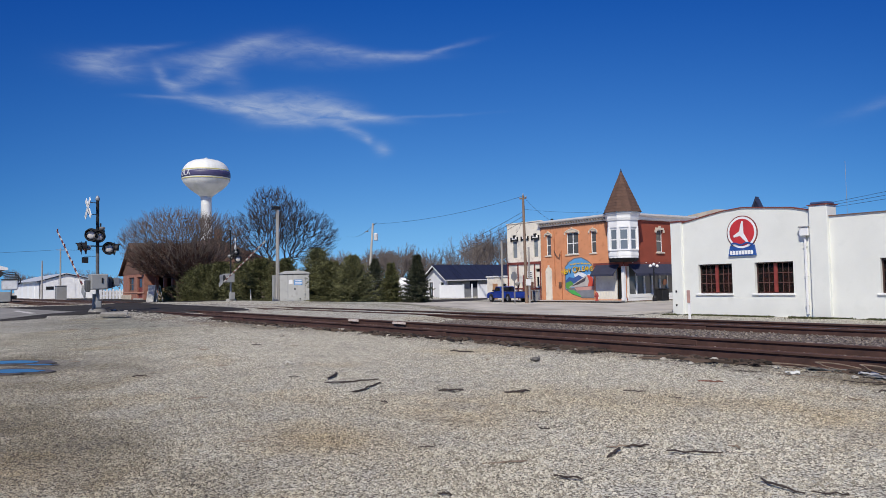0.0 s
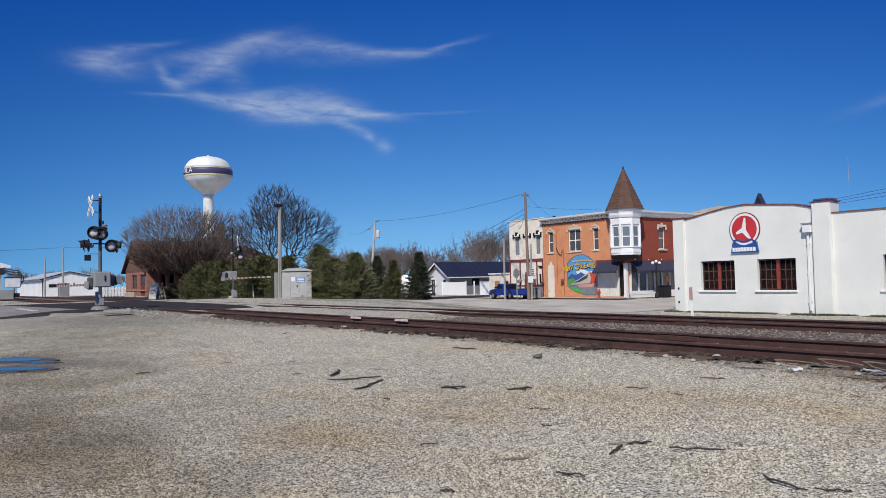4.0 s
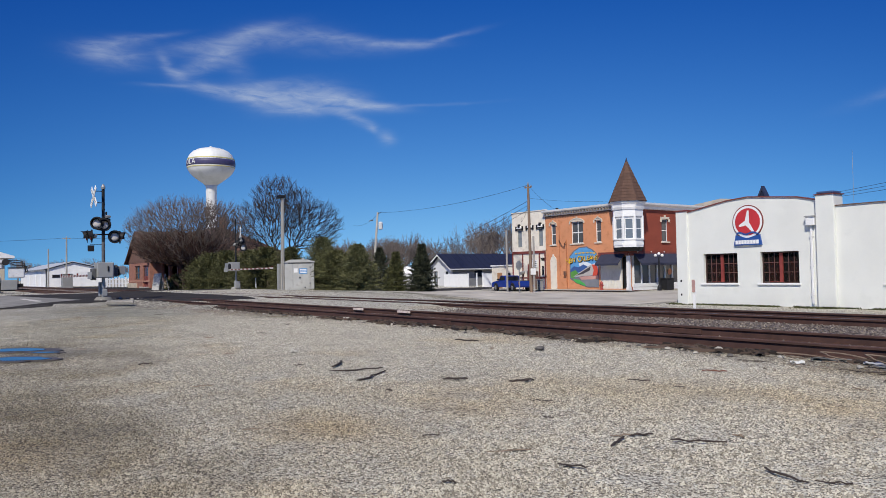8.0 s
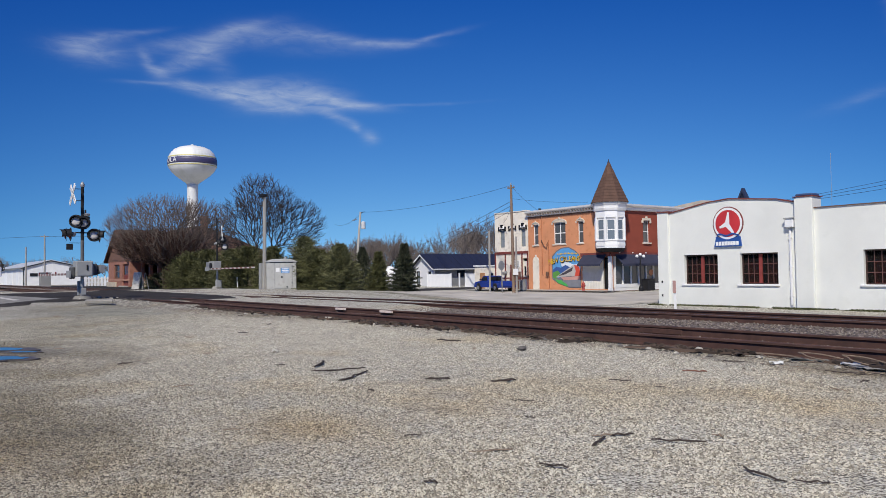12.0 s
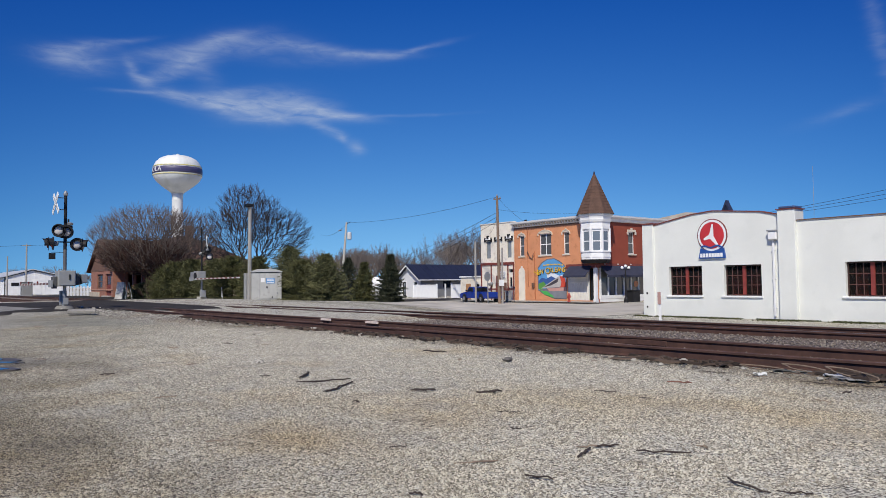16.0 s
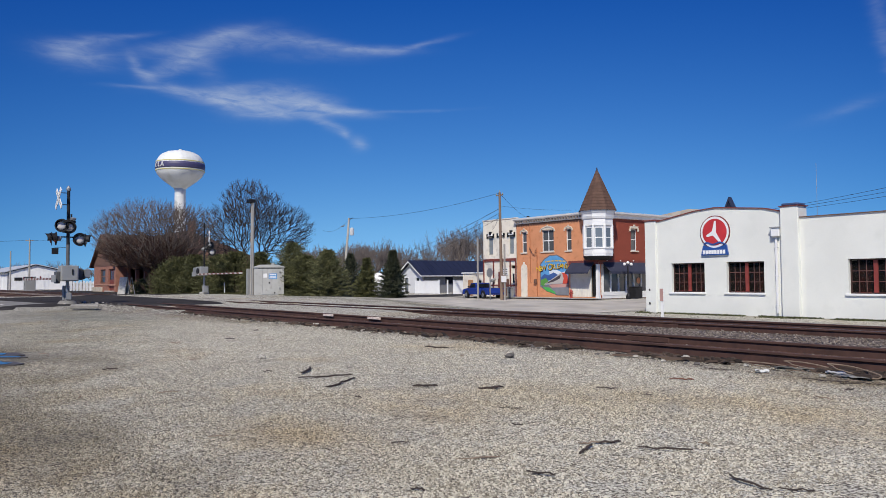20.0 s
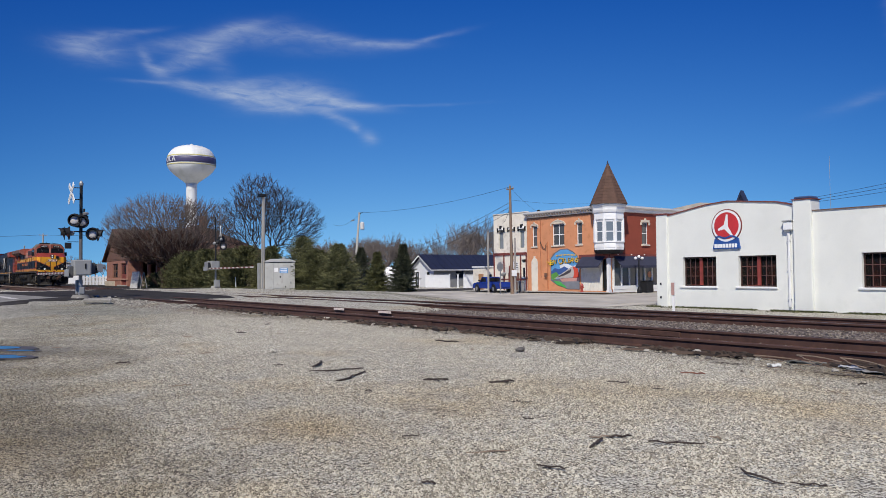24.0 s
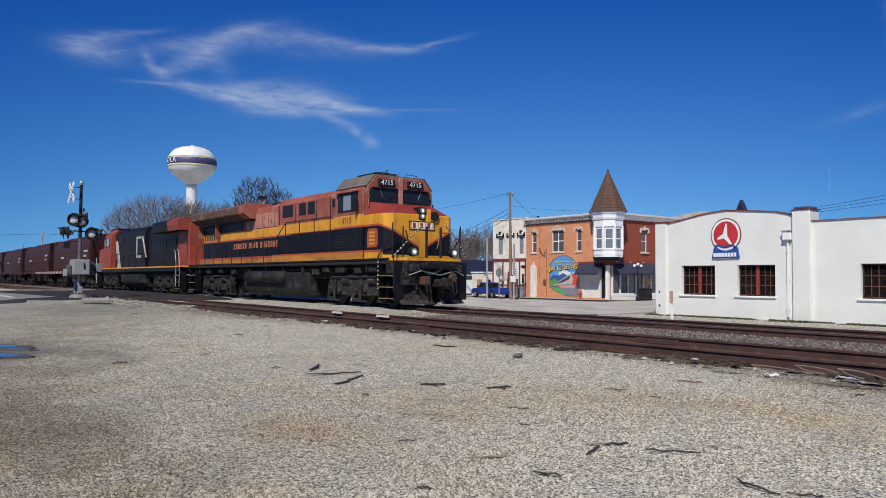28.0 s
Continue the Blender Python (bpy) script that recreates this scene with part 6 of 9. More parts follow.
    # the mural: a painted badge with sky, hills, a train and a title
    mur = part("mural", prism([(-49.75, z(0.45)), (-49.75, z(2.55)), (-49.2, z(3.05)), (-48.5, z(3.35)), (-47.6, z(3.38)), (-46.9, z(3.1)), (-46.35, z(2.7)), (-46.15, z(2.0)), (-46.15, z(-0.35)), (-47.6, z(-0.35)), (-49.0, z(0.05))], "y", -0.012, 0.0), mat("mural_edge", (0.16, 0.16, 0.18), 0.8), t, "bright painted mural with a streamlined train")
    C = lambda n, c: mat(n, c, 0.75, var=0.12, scale=1.5, bump=0.05)
    layers = [
        ("mural_sky", C("mural_sky", (0.1, 0.32, 0.62)), [(-49.65, 0.5), (-49.65, 2.5), (-49.1, 2.97), (-48.45, 3.26), (-47.62, 3.28), (-46.95, 3.02), (-46.42, 2.65), (-46.25, 2.0), (-46.25, 0.9)]),
        ("mural_cloud", C("mural_cloud", (0.7, 0.75, 0.8)), [(-48.6, 1.9), (-47.8, 2.05), (-47.0, 1.75), (-46.4, 1.85), (-46.4, 1.45), (-47.4, 1.5), (-48.5, 1.6)]),
        ("mural_hills", C("mural_hills", (0.04, 0.1, 0.3)), [(-49.65, 1.3), (-49.2, 1.6), (-48.6, 1.5), (-48.0, 1.75), (-47.3, 1.45), (-47.0, 1.1), (-49.65, 1.0)]),
        ("mural_field", C("mural_field", (0.1, 0.3, 0.06)), [(-49.65, 0.55), (-49.65, 1.05), (-49.0, 1.25), (-48.6, 0.9), (-49.2, 0.5)]),
        ("mural_train_side", C("mural_steel", (0.45, 0.42, 0.4)), [(-49.3, 0.62), (-48.0, 1.25), (-47.0, 1.75), (-46.7, 1.7), (-46.55, 1.3), (-46.6, 0.75), (-47.6, 0.7)]),
        ("mural_train_stripe", C("mural_dark", (0.06, 0.05, 0.06)), [(-49.0, 0.72), (-47.9, 1.2), (-47.1, 1.55), (-47.2, 1.2), (-48.0, 0.9)]),
        ("mural_train_red", C("mural_red", (0.6, 0.07, 0.04)), [(-46.95, 1.72), (-46.6, 1.7), (-46.3, 1.5), (-46.2, 0.75), (-46.9, 0.7), (-46.75, 1.2)]),
        ("mural_path", C("mural_pink", (0.55, 0.3, 0.26)), [(-48.6, 0.62), (-46.2, 0.72), (-46.2, 0.35), (-48.2, 0.3)]),
        ("mural_river", C("mural_grey", (0.2, 0.21, 0.24)), [(-48.4, 0.35), (-46.2, 0.4), (-46.2, -0.3), (-47.55, -0.3), (-48.2, 0.0)]),
        ("mural_leaf", C("mural_green", (0.07, 0.4, 0.09)), [(-49.4, 0.42), (-48.6, 0.35), (-47.9, 0.0), (-47.7, -0.25), (-48.9, 0.05)]),
    ]
    for i, (n, m, pts) in enumerate(layers):
        part(n, prism([(u, z(v)) for u, v in pts], "y", -0.016 - 0.003 * i, -0.01), m, mur)
    yel = C("mural_yellow", (0.8, 0.5, 0.02))
    # title on a shallow arc, yellow over a dark drop shade
    word = "NEW ORLEANS"
    for k, ch in enumerate(word):
        if ch == " ":
            continue
        q = (k - 5) / 5
        u, v, turn = -48.1 + 1.72 * q + (-0.1 if k < 3 else 0.03), 2.26 - 0.1 * q * q + 0.12 * q, 5 * q - 4
        big = 0.78 if k in (0, 4) else 0.62
        letters(ch, big + 0.1, BLACK, mur, pose(u + 0.04, -0.05, z(v) - 0.04, 90, turn, 0), 0.006, "title_shade", "", 1.0)
        letters(ch, big, yel, mur, pose(u, -0.062, z(v), 90, turn, 0), 0.006, "title_letter", "yellow mural lettering", 1.0)
    for i in range(15):
        part("mural_caption_bar", box(-49.0 + 0.17 * i, -48.9 + 0.17 * i, -0.055, -0.045, z(2.68 + 0.07 * math.sin(i / 14 * math.pi)), z(2.8 + 0.07 * math.sin(i / 14 * math.pi))), yel, mur)
    return t


def old_shop():
    g = -0.62
    t = thing("old_shop", 0, 50.05, g, label="two-storey cream stucco shop with brown timber band", category="building")

    def z(v):
        return v - g
    x0, x1 = -57.9, -53.0
    ups = [(-57.1, -56.4), (-54.0, -53.35)]
    holes = [(a, b, z(3.65), z(5.4)) for a, b in ups] + [(-53.8, -53.15, 0.02, z(2.5))]
    part("wall", holed(x0, x1, 0, z(7.1), holes, 0, 0.3), CREAM, t, "cream stucco front")
    part("wall", box(x0, x0 + 0.3, 0.3, 14, 0, z(7.0)), CREAM, t)
    part("wall", box(x1 - 0.3, x1, 0.3, 14, 0, z(6.9)), CREAM, t)
    part("wall", box(x0 + 0.3, x1 - 0.3, 13.7, 14, 0, z(6.9)), CREAM, t)
    part("roof", box(x0 + 0.3, x1 - 0.3, 0.3, 13.7, z(6.4), z(6.5)), GREYPAINT, t)
    part("parapet_cap", box(x0 - 0.05, x1 + 0.02, -0.06, 0.32, z(7.1), z(7.18)), CREAM, t)
    part("timber_band", box(x0, x1, -0.08, 0.0, z(2.95), z(3.2)), REDBROWN, t, "red-brown timber band")
    for u in (x0, -56.4, -55.1, -53.95, x1 - 0.14):
        part("timber_post", box(u, u + 0.14, -0.06, 0.0, 0, z(2.95)), REDBROWN, t)
    part("timber_rail", box(x0, x1, -0.05, 0.0, z(0.5), z(0.62)), REDBROWN, t)
    part("shop_door", box(-53.75, -53.2, 0.05, 0.1, 0.05, z(2.2)), CREAM, t, "cream panelled door")
    part("door_light", box(-53.6, -53.35, 0.03, 0.05, z(0.8), z(1.7)), PANE, t)
    part("brown_panel", box(-53.1 - 2.6, -54.1, -0.03, 0.0, 0.02, z(1.2)), BROWN, t, "brown door panel")
    part("side_door", box(-55.6, -54.9, -0.045, -0.0, 0.02, z(1.9)), REDBROWN, t)
    part("vent_hood", tube((-56.2, -0.45, z(1.0)), (-56.2, 0, z(1.15)), 0.16, seg=10), GALV, t)
    for a, b in ups:
        sash(t, a, b, z(3.65), z(5.4), 0, 0.12, mat("grey_frame", (0.2, 0.22, 0.22), 0.6), PALEPANE, 1, 2, "x", 0.06, 0.1, label="dark framed sash window")
    for c in (-56.75, -55.2, -53.67):
        h = part("window_crown", boxes([(c - 0.42, c + 0.42, -0.1, 0.0, z(5.42), z(5.52)), (c - 0.55, c - 0.4, -0.1, 0, z(5.3), z(5.75)), (c + 0.4, c + 0.55, -0.1, 0, z(5.3), z(5.75)), (c - 0.16, c + 0.16, -0.12, 0, z(5.6), z(5.95))]), BLACK, t, "black and white crown over the window")
        part("crown_arch", prism([(c - 0.36, z(5.52)), (c - 0.25, z(5.75)), (c, z(5.85)), (c + 0.25, z(5.75)), (c + 0.36, z(5.52))], "y", -0.11, -0.0), WHITE, h)
    sg = part("shop_sign", box(-54.9, -54.2, -0.07, -0.03, z(1.6), z(2.3)), WHITE, t, "small sign with unreadable writing")
    for i in range(3):
        part("sign_bar", box(-54.82, -54.28, -0.075, -0.07, z(1.7 + 0.2 * i), z(1.78 + 0.2 * i)), BLACK, sg)
    return t


def low_annex():
    g = -0.64
    t = thing("annex_building", 0, 53, g, label="low cream flat-roofed annex with orange-brown door", category="building")
    part("wall", box(-64.9, -58.0, 0, 6, 0, 2.45, 0.02), CREAM, t)
    part("roof_edge", box(-65.0, -57.95, -0.1, 6.1, 2.45, 2.6), WHITE, t)
    part("door", box(-63.9, -63.1, -0.05, 0.0, 0.02, 1.75), mat("tan_door", (0.42, 0.22, 0.1), 0.6), t)
    part("window", box(-62.3, -61.7, -0.03, 0.0, 0.9, 1.7), PANE, t)
    part("lamp_box", box(-61.2, -60.9, -0.15, 0.0, 1.9, 2.1), BLACK, t)
    return t


def grey_house():
    g = -0.66
    t = thing("house", 0, 60, g, label="pale grey house with navy metal roof", category="house")

    def z(v):
        return v - g
    x0, x1, y1 = -87.3, -82.2, 26.0
    part("wall", holed(x0, x1, 0, z(1.95), [(-86.4, -85.4, 0.0, z(1.5)), (-83.6, -82.9, z(0.4), z(1.4))], 0, 0.2), SIDING, t, "pale grey front wall")
    part("gable", prism([(x0, z(1.95)), (x1, z(1.95)), ((x0 + x1) / 2, z(3.72))], "y", 0, 0.2), SIDING, t)
    # grey siding darkened to paint in the shade under the eave
    part("wall", holed(0.2, y1, 0, z(1.95), [(4, 5.4, z(0.6), z(1.5))], x1 - 0.2, x1, "y"), mat("eave_shaded_siding", (0.2, 0.205, 0.215), 0.7, var=0.1), t, "grey side wall with eave shade in its colour")
    part("wall", box(x0, x0 + 0.2, 0.2, y1, 0, z(1.95)), SIDING, t)
    part("wall", box(x0, x1, y1, y1 + 0.2, 0, z(3.0)), SIDING, t)
    mx = (x0 + x1) / 2
    for s in (-1, 1):
        e = mx + s * 3.15
        r = part("roof", prism([(mx, z(3.78)), (e, z(1.68)), (e, z(1.8)), (mx, z(3.9))], "y", -0.6, y1 + 0.4), NAVYROOF, t, "navy standing-seam roof")
        part("barge_board", prism([(mx, z(3.6)), (e, z(1.52)), (e, z(1.68)), (mx, z(3.78))], "y", -0.6, -0.52), WHITE, t)
        for k in range(26):
            yy = -0.4 + k * 1.02
            part("roof_seam", prism([(mx, z(3.9)), (e, z(1.8)), (e, z(1.84)), (mx, z(3.94))], "y", yy, yy + 0.04), NAVYROOF, r)
    part("gutter", box(mx + 3.1, mx + 3.25, -0.6, y1 + 0.4, z(1.62), z(1.74)), WHITE, t)
    part("roof_vent", bent([(-83.4, 14, z(3.0)), (-83.4, 14, z(3.5)), (-83.0, 14, z(3.6))], 0.08), WHITE, t)
    d = part("door", box(-86.35, -85.45, 0.08, 0.14, 0.02, z(1.45)), BLACK, t, "dark glazed front door")
    for q in ((-86.5, -86.38, -0.04, 0.08, 0, z(1.55)), (-85.42, -85.3, -0.04, 0.08, 0, z(1.55)), (-86.38, -85.42, -0.04, 0.08, z(1.45), z(1.55))):
        part("door_frame", box(*q), WHITE, d)
    part("door_light", box(-86.05, -85.75, 0.06, 0.08, 0.3, z(1.3)), PALEPANE, d)
    part("window", box(-83.6, -82.9, 0.08, 0.12, z(0.4), z(1.4)), PANE, t)
    part("window", box(x1 - 0.12, x1 - 0.08, 4, 5.4, z(0.6), z(1.5)), PANE, t)
    return t


def vinyl_fence():
    t = thing("vinyl_fence", 0, 58, -0.66, label="white vinyl privacy fence panels with open gaps", category="fence")
    for a, b, m in ((-80.9, -75.9, VINYL), (-72.7, -70.9, VINYL)):
        n = max(1, round((b - a) / 0.32))
        for i in range(n):
            u = a + (b - a) * i / n
            part("board", box(u, u + (b - a) / n - 0.012, -0.02, 0.02, 0.05, 1.62), m, t)
        part("rail", box(a, b, -0.04, 0.04, 1.6, 1.7), m, t)
        part("rail", box(a, b, -0.04, 0.04, 0.03, 0.14), m, t)
    for u in (-80.95, -75.8, -74.05, -72.8, -70.85):
        p = part("post", box(u - 0.07, u + 0.07, -0.07, 0.07, 0, 1.75), VINYL, t)
        part("post_cap", box(u - 0.09, u + 0.09, -0.09, 0.09, 1.75, 1.8), VINYL, p)
    return t


def depot():
    t = thing("railway_depot", 2.0, 24.5, 0.0, label="old pink brick railway depot with brown hipped roof", category="building")
    x0, x1, y1 = -106.5, -80.0, 9.0
    wins = [(-105.6, -104.2), (-102.6, -101.6), (-99.2, -97.9)]
    porch = [(-94.6, -91.6, 0.8, 3.0), (-91.2, -88.2, 0.8, 3.0), (-87.8, -84.8, 0.8, 3.0), (-84.4, -80.6, 0.8, 3.0)]
    holes = [(a, b, 1.0, 2.9) for a, b in wins] + [(-97.2, -96.0, 0.1, 2.8)] + porch
    part("wall", holed(x0, x1, 0, 3.5, holes, 0, 0.35), BRICK, t, "pink brick track-side wall")
    part("wall", box(x1 - 0.35, x1, 0.35, y1, 0, 3.5), BRICK, t)
    part("wall", box(x0, x0 + 0.35, 0.35, y1, 0, 3.5), BRICK, t)
    part("wall", box(x0, x1, y1, y1 + 0.3, 0, 3.5), BRICK, t)
    part("stone_base", box(x0 - 0.08, x1 + 0.08, -0.1, y1, 0, 0.75), mat("pale_stone", (0.34, 0.275, 0.21), 0.9), t, "pale stone base course")
    for a, b in wins:
        sash(t, a, b, 1.0, 2.9, 0, 0.15, BROWN, PANE, 1, 2, "x", 0.06, 0.1, label="brown framed window")
        part("stone_lintel", box(a - 0.2, b + 0.2, -0.06, 0.0, 2.9, 3.15), mat("stone_lintel", (0.45, 0.36, 0.28), 0.9), t)
    part("door", box(-97.2, -96.0, 0.1, 0.16, 0.1, 2.8), REDBROWN, t)
    bm = bmesh.new()
    o = 1.3
    e = [(x0 - o, -o), (x1 + o, -o), (x1 + o, y1 + o), (x0 - o, y1 + o)]
    a = [bm.verts.new((*p, 3.3)) for p in e]
    r = [bm.verts.new((x0 + 3.0, y1 / 2, 7.0)), bm.verts.new((x1 - 6.5, y1 / 2, 7.0))]
    bm.faces.new(a[::-1])
    bm.faces.new((a[0], a[1], r[1], r[0]))
    bm.faces.new((a[1], a[2], r[1]))
    bm.faces.new((a[2], a[3], r[0], r[1]))
    bm.faces.new((a[3], a[0], r[0]))
    part("roof", bm, DEPOTROOF, t, "brown hipped shingle roof")
    part("fascia", boxes([(x0 - o, x1 + o, -o - 0.03, -o, 3.12, 3.34), (x1 + o, x1 + o + 0.03, -o, y1 + o, 3.12, 3.34), (x0 - o - 0.03, x0 - o, -o, y1 + o, 3.12, 3.34)]), BROWN, t)
    # gabled bay at the left end
    part("bay_gable", prism([(-105.3, 3.3), (-95.5, 3.3), (-100.4, 6.85)], "y", -1.35, -1.05), BROWN, t, "brown timber gable")
    bay = part("bay_wall", holed(-105.2, -94.8, 0, 3.3, [(-102.2, -99.5, 1.0, 2.75), (-98.1, -95.6, 0.15, 2.75)], -1.3, -1.0), BRICK, t, "sunlit pink brick bay")
    part("bay_side", box(-95.1, -94.8, -1.0, 0.0, 0, 3.3), BRICK, bay)
    part("bay_side", box(-105.2, -104.9, -1.0, 0.0, 0, 3.3), BRICK, bay)
    # lighter copy of the base stone puts sunlight into its colour
    part("bay_base", box(-105.3, -100.8, -1.45, -1.3, 0, 0.6, 0.02), mat("lit_stone_base", (0.5, 0.43, 0.34), 0.9, var=0.2, scale=2), bay, "pale stone base")
    part("bay_string", box(-105.25, -94.75, -1.37, -1.3, 0.78, 0.92), mat("pink_string_course", (0.46, 0.25, 0.18), 0.9), bay)
    sash(bay, -102.2, -99.5, 1.0, 2.75, -1.3, 0.12, BROWN, PANE, 3, 2, "x", 0.12, 0.16, label="brown framed bay window")
    dr = part("bay_door", box(-98.1, -95.6, -1.14, -1.08, 0.15, 2.75), REDBROWN, bay, "dark red double door")
    for u in (-97.95, -97.35, -96.75, -96.15):
        part("door_panel", box(u, u + 0.4, -1.165, -1.14, 0.4, 1.3, 0.01), REDBROWN, dr)
        part("door_glass", box(u, u + 0.4, -1.155, -1.14, 1.5, 2.5), PANE, dr)
    part("door_step", box(-98.4, -95.3, -1.7, -1.3, 0, 0.16, 0.02), CONCRETE, t, "concrete door step")
    for s, u in ((-1, -105.9), (1, -94.9)):
        part("bay_roof", prism([(-100.4, 6.85), (u, 3.0), (u, 3.2), (-100.4, 7.1)], "y", -1.75, 4.4), DEPOTROOF, t)
    part("chimney", box(-86.3, -85.6, 4.2, 4.9, 6.0, 8.0), BRICK, t)
    return t


def metal_shed():
    t = thing("metal_shed", -145, 19.0, 0.0, label="white metal storage shed with low gable roof", category="shed")
    part("side_wall", box(-36, 0, 0, 0.15, 0, 3.1), WHITE, t)
    part("end_wall", prism([(0, 0), (10.0, 0), (10.0, 3.0), (4.2, 4.25), (0, 3.1)], "x", -0.15, 0.0), WHITE, t)
    part("back_wall", box(-36, -0.15, 9.9, 10.0, 0, 3.0), WHITE, t)
    pale = mat("pale_metal_roof", (0.6, 0.62, 0.62), 0.5, 0.3, var=0.08)
    part("roof", prism([(-0.4, 3.0), (4.2, 4.33), (4.2, 4.45), (-0.4, 3.12)], "x", -36.3, 0.3), pale, t, "pale metal roof")
    part("roof", prism([(4.2, 4.33), (10.4, 2.9), (10.4, 3.02), (4.2, 4.45)], "x", -36.3, 0.3), pale, t, "pale metal roof")
    for i in range(12):
        part("wall_rib", box(0.0, 0.03, 0.4 + 0.82 * i, 0.46 + 0.82 * i, 0.05, 2.95 + (0.27 * min(0.82 * i, 4.2) if i < 6 else 1.13 - 0.21 * (0.82 * i - 4.2))), WHITE, t)
    for a, b in (((-0.4, 3.0), (4.2, 4.33)), ((4.2, 4.33), (10.4, 2.9))):
        part("gable_trim", prism([a, b, (b[0], b[1] - 0.16), (a[0], a[1] - 0.16)], "x", 0.16, 0.22), NAVYROOF, t, "dark gable trim")
    part("window", box(0.0, 0.05, 7.6, 8.8, 1.55, 2.1), BLACK, t, "dark strip window")
    part("window", box(0.0, 0.05, 1.0, 2.2, 1.55, 2.1), BLACK, t, "dark strip window")
    part("end_door", box(0.0, 0.04, 4.2, 5.6, 0.05, 2.6), WHITE, t)
    for u in (-6, -13, -22):
        part("side_door", box(u - 2.6, u, -0.04, 0.0, 0.03, 2.7), VINYL, t)
    part("gutter", box(-36.3, 0.3, -0.5, -0.4, 2.95, 3.08), GALV, t)
    return t


def water_tower():
    t = thing("water_tower", -227, 75, 0.0, label="white water tower tank with purple band and yellow lines", category="water tower")
    wt = mat("tower_white", (0.74, 0.75, 0.74), 0.6, var=0.1, scale=0.12, fine=2, stain=(0.5, 0.51, 0.46), amount=0.45, stretch=(1, 1, 0.25))
    low = [(1.75, 29.3), (2.2, 29.75), (3.3, 30.55), (4.9, 31.75), (6.2, 33.0), (6.9, 34.1), (7.13, 35.0)]
    up = [(7.15, 35.9), (7.05, 36.8), (6.75, 37.8), (6.2, 38.8), (5.3, 39.7), (3.9, 40.4), (2.0, 40.85), (0.0, 41.0)]
    tank = part("tank", lathe(low + up, 56), wt, t, "white spheroid tank", smooth=True)
    part("band", lathe([(7.16, 35.0), (7.22, 35.3), (7.24, 36.0), (7.17, 36.8), (7.1, 36.82), (7.1, 35.0)], 56), mat("purple_band", (0.06, 0.055, 0.13), 0.5, var=0.1), tank, "dark purple band", smooth=True)
    yl = mat("yellow_line", (0.62, 0.55, 0.2), 0.5)
    part("yellow_line", lathe([(7.06, 34.5), (7.13, 34.5), (7.15, 34.72), (7.07, 34.72)], 56), yl, tank)
    part("yellow_line", lathe([(7.0, 37.12), (7.08, 37.1), (7.02, 37.35), (6.9, 37.35)], 56), yl, tank)
    part("stem", lathe([(2.6, 0), (1.7, 6), (1.6, 14), (1.6, 28.5), (1.75, 29.3)], 32), wt, t, "white pedestal stem", smooth=True)
    for h in (10, 16, 22, 27):
        part("stem_seam", lathe([(1.61, h), (1.64, h + 0.02), (1.64, h + 0.12), (1.61, h + 0.14)], 32), wt, t)
    part("top_vent", lathe([(0.5, 41.0), (0.5, 41.3), (0.0, 41.5)], 12), wt, t)
    # the end of the town's name, wrapped round the band
    facing = math.degrees(math.atan2(-75, 227))
    for ch, off in (("L", -56), ("A", -44), ("O", -68)):
        a = radians(facing + off)
        letters(ch, 2.1, wt, tank, Matrix.Translation((7.28 * math.cos(a), 7.28 * math.sin(a), 35.95)) @ Matrix.Rotation(a + math.pi / 2, 4, "Z") @ Matrix.Rotation(math.pi / 2, 4, "X"), 0.04, "lettering", "white lettering on the band")
    return t


corner_shop()
old_shop()
low_annex()
grey_house()
vinyl_fence()
depot()
metal_shed()
water_tower()


# ---- crossing signals ----
LENS = glassy("signal_lens", (0.5, 0.48, 0.47), 0.12)
REDLENS = glassy("red_lens", (0.14, 0.02, 0.015), 0.15)
# stripe red darkened to paint in the gate arm's shaded back
REFLECT_RED = mat("darkened_gate_red", (0.14, 0.04, 0.03), 0.5)
GATES = []
GATEWHITE = mat("dull_white_arm", (0.5, 0.48, 0.44), 0.7)


def flasher(parent, x, y, z, turn, material=LENS):
    """A flashing-light unit facing local +x turned by turn degrees: background disc, lamp body, lens and hood."""
    m = pose(x, y, z, 0, 0, turn)
    d = part("signal_disc", lathe([(0.31, 0.0), (0.31, 0.02), (0.3, 0.03)], 28, (0, 0, 0), "x"), BLACK, parent, "black round background disc", at=m)
    part("lamp_body", lathe([(0.02, -0.22), (0.1, -0.18), (0.12, -0.02)], 20, (0, 0, 0), "x"), GREYPAINT, d, smooth=True)
    part("lens", lathe([(0.21, 0.03), (0.19, 0.07), (0.1, 0.1), (0.01, 0.105)], 24, (0, 0, 0), "x"), material, d, smooth=True)
    bm = bmesh.new()
    n = 14
    for k in range(n + 1):
        a = radians(-20 + 220 * k / n)
        for r in (0.225, 0.24):
            bm.verts.new((0.03, r * math.cos(a), r * math.sin(a)))
            bm.verts.new((0.3 - 0.12 * abs(math.cos(a)), r * math.cos(a), r * math.sin(a)))
    bm.verts.ensure_lookup_table()
    for k in range(n):
        i, j = 4 * k, 4 * (k + 1)
        bm.faces.new([bm.verts[q] for q in (i, i + 1, j + 1, j)])
        bm.faces.new([bm.verts[q] for q in (i + 2, j + 2, j + 3, i + 3)])
        bm.faces.new([bm.verts[q] for q in (i + 1, i + 3, j + 3, j + 1)])
    part("lamp_hood", bm, BLACK, d)
    return d


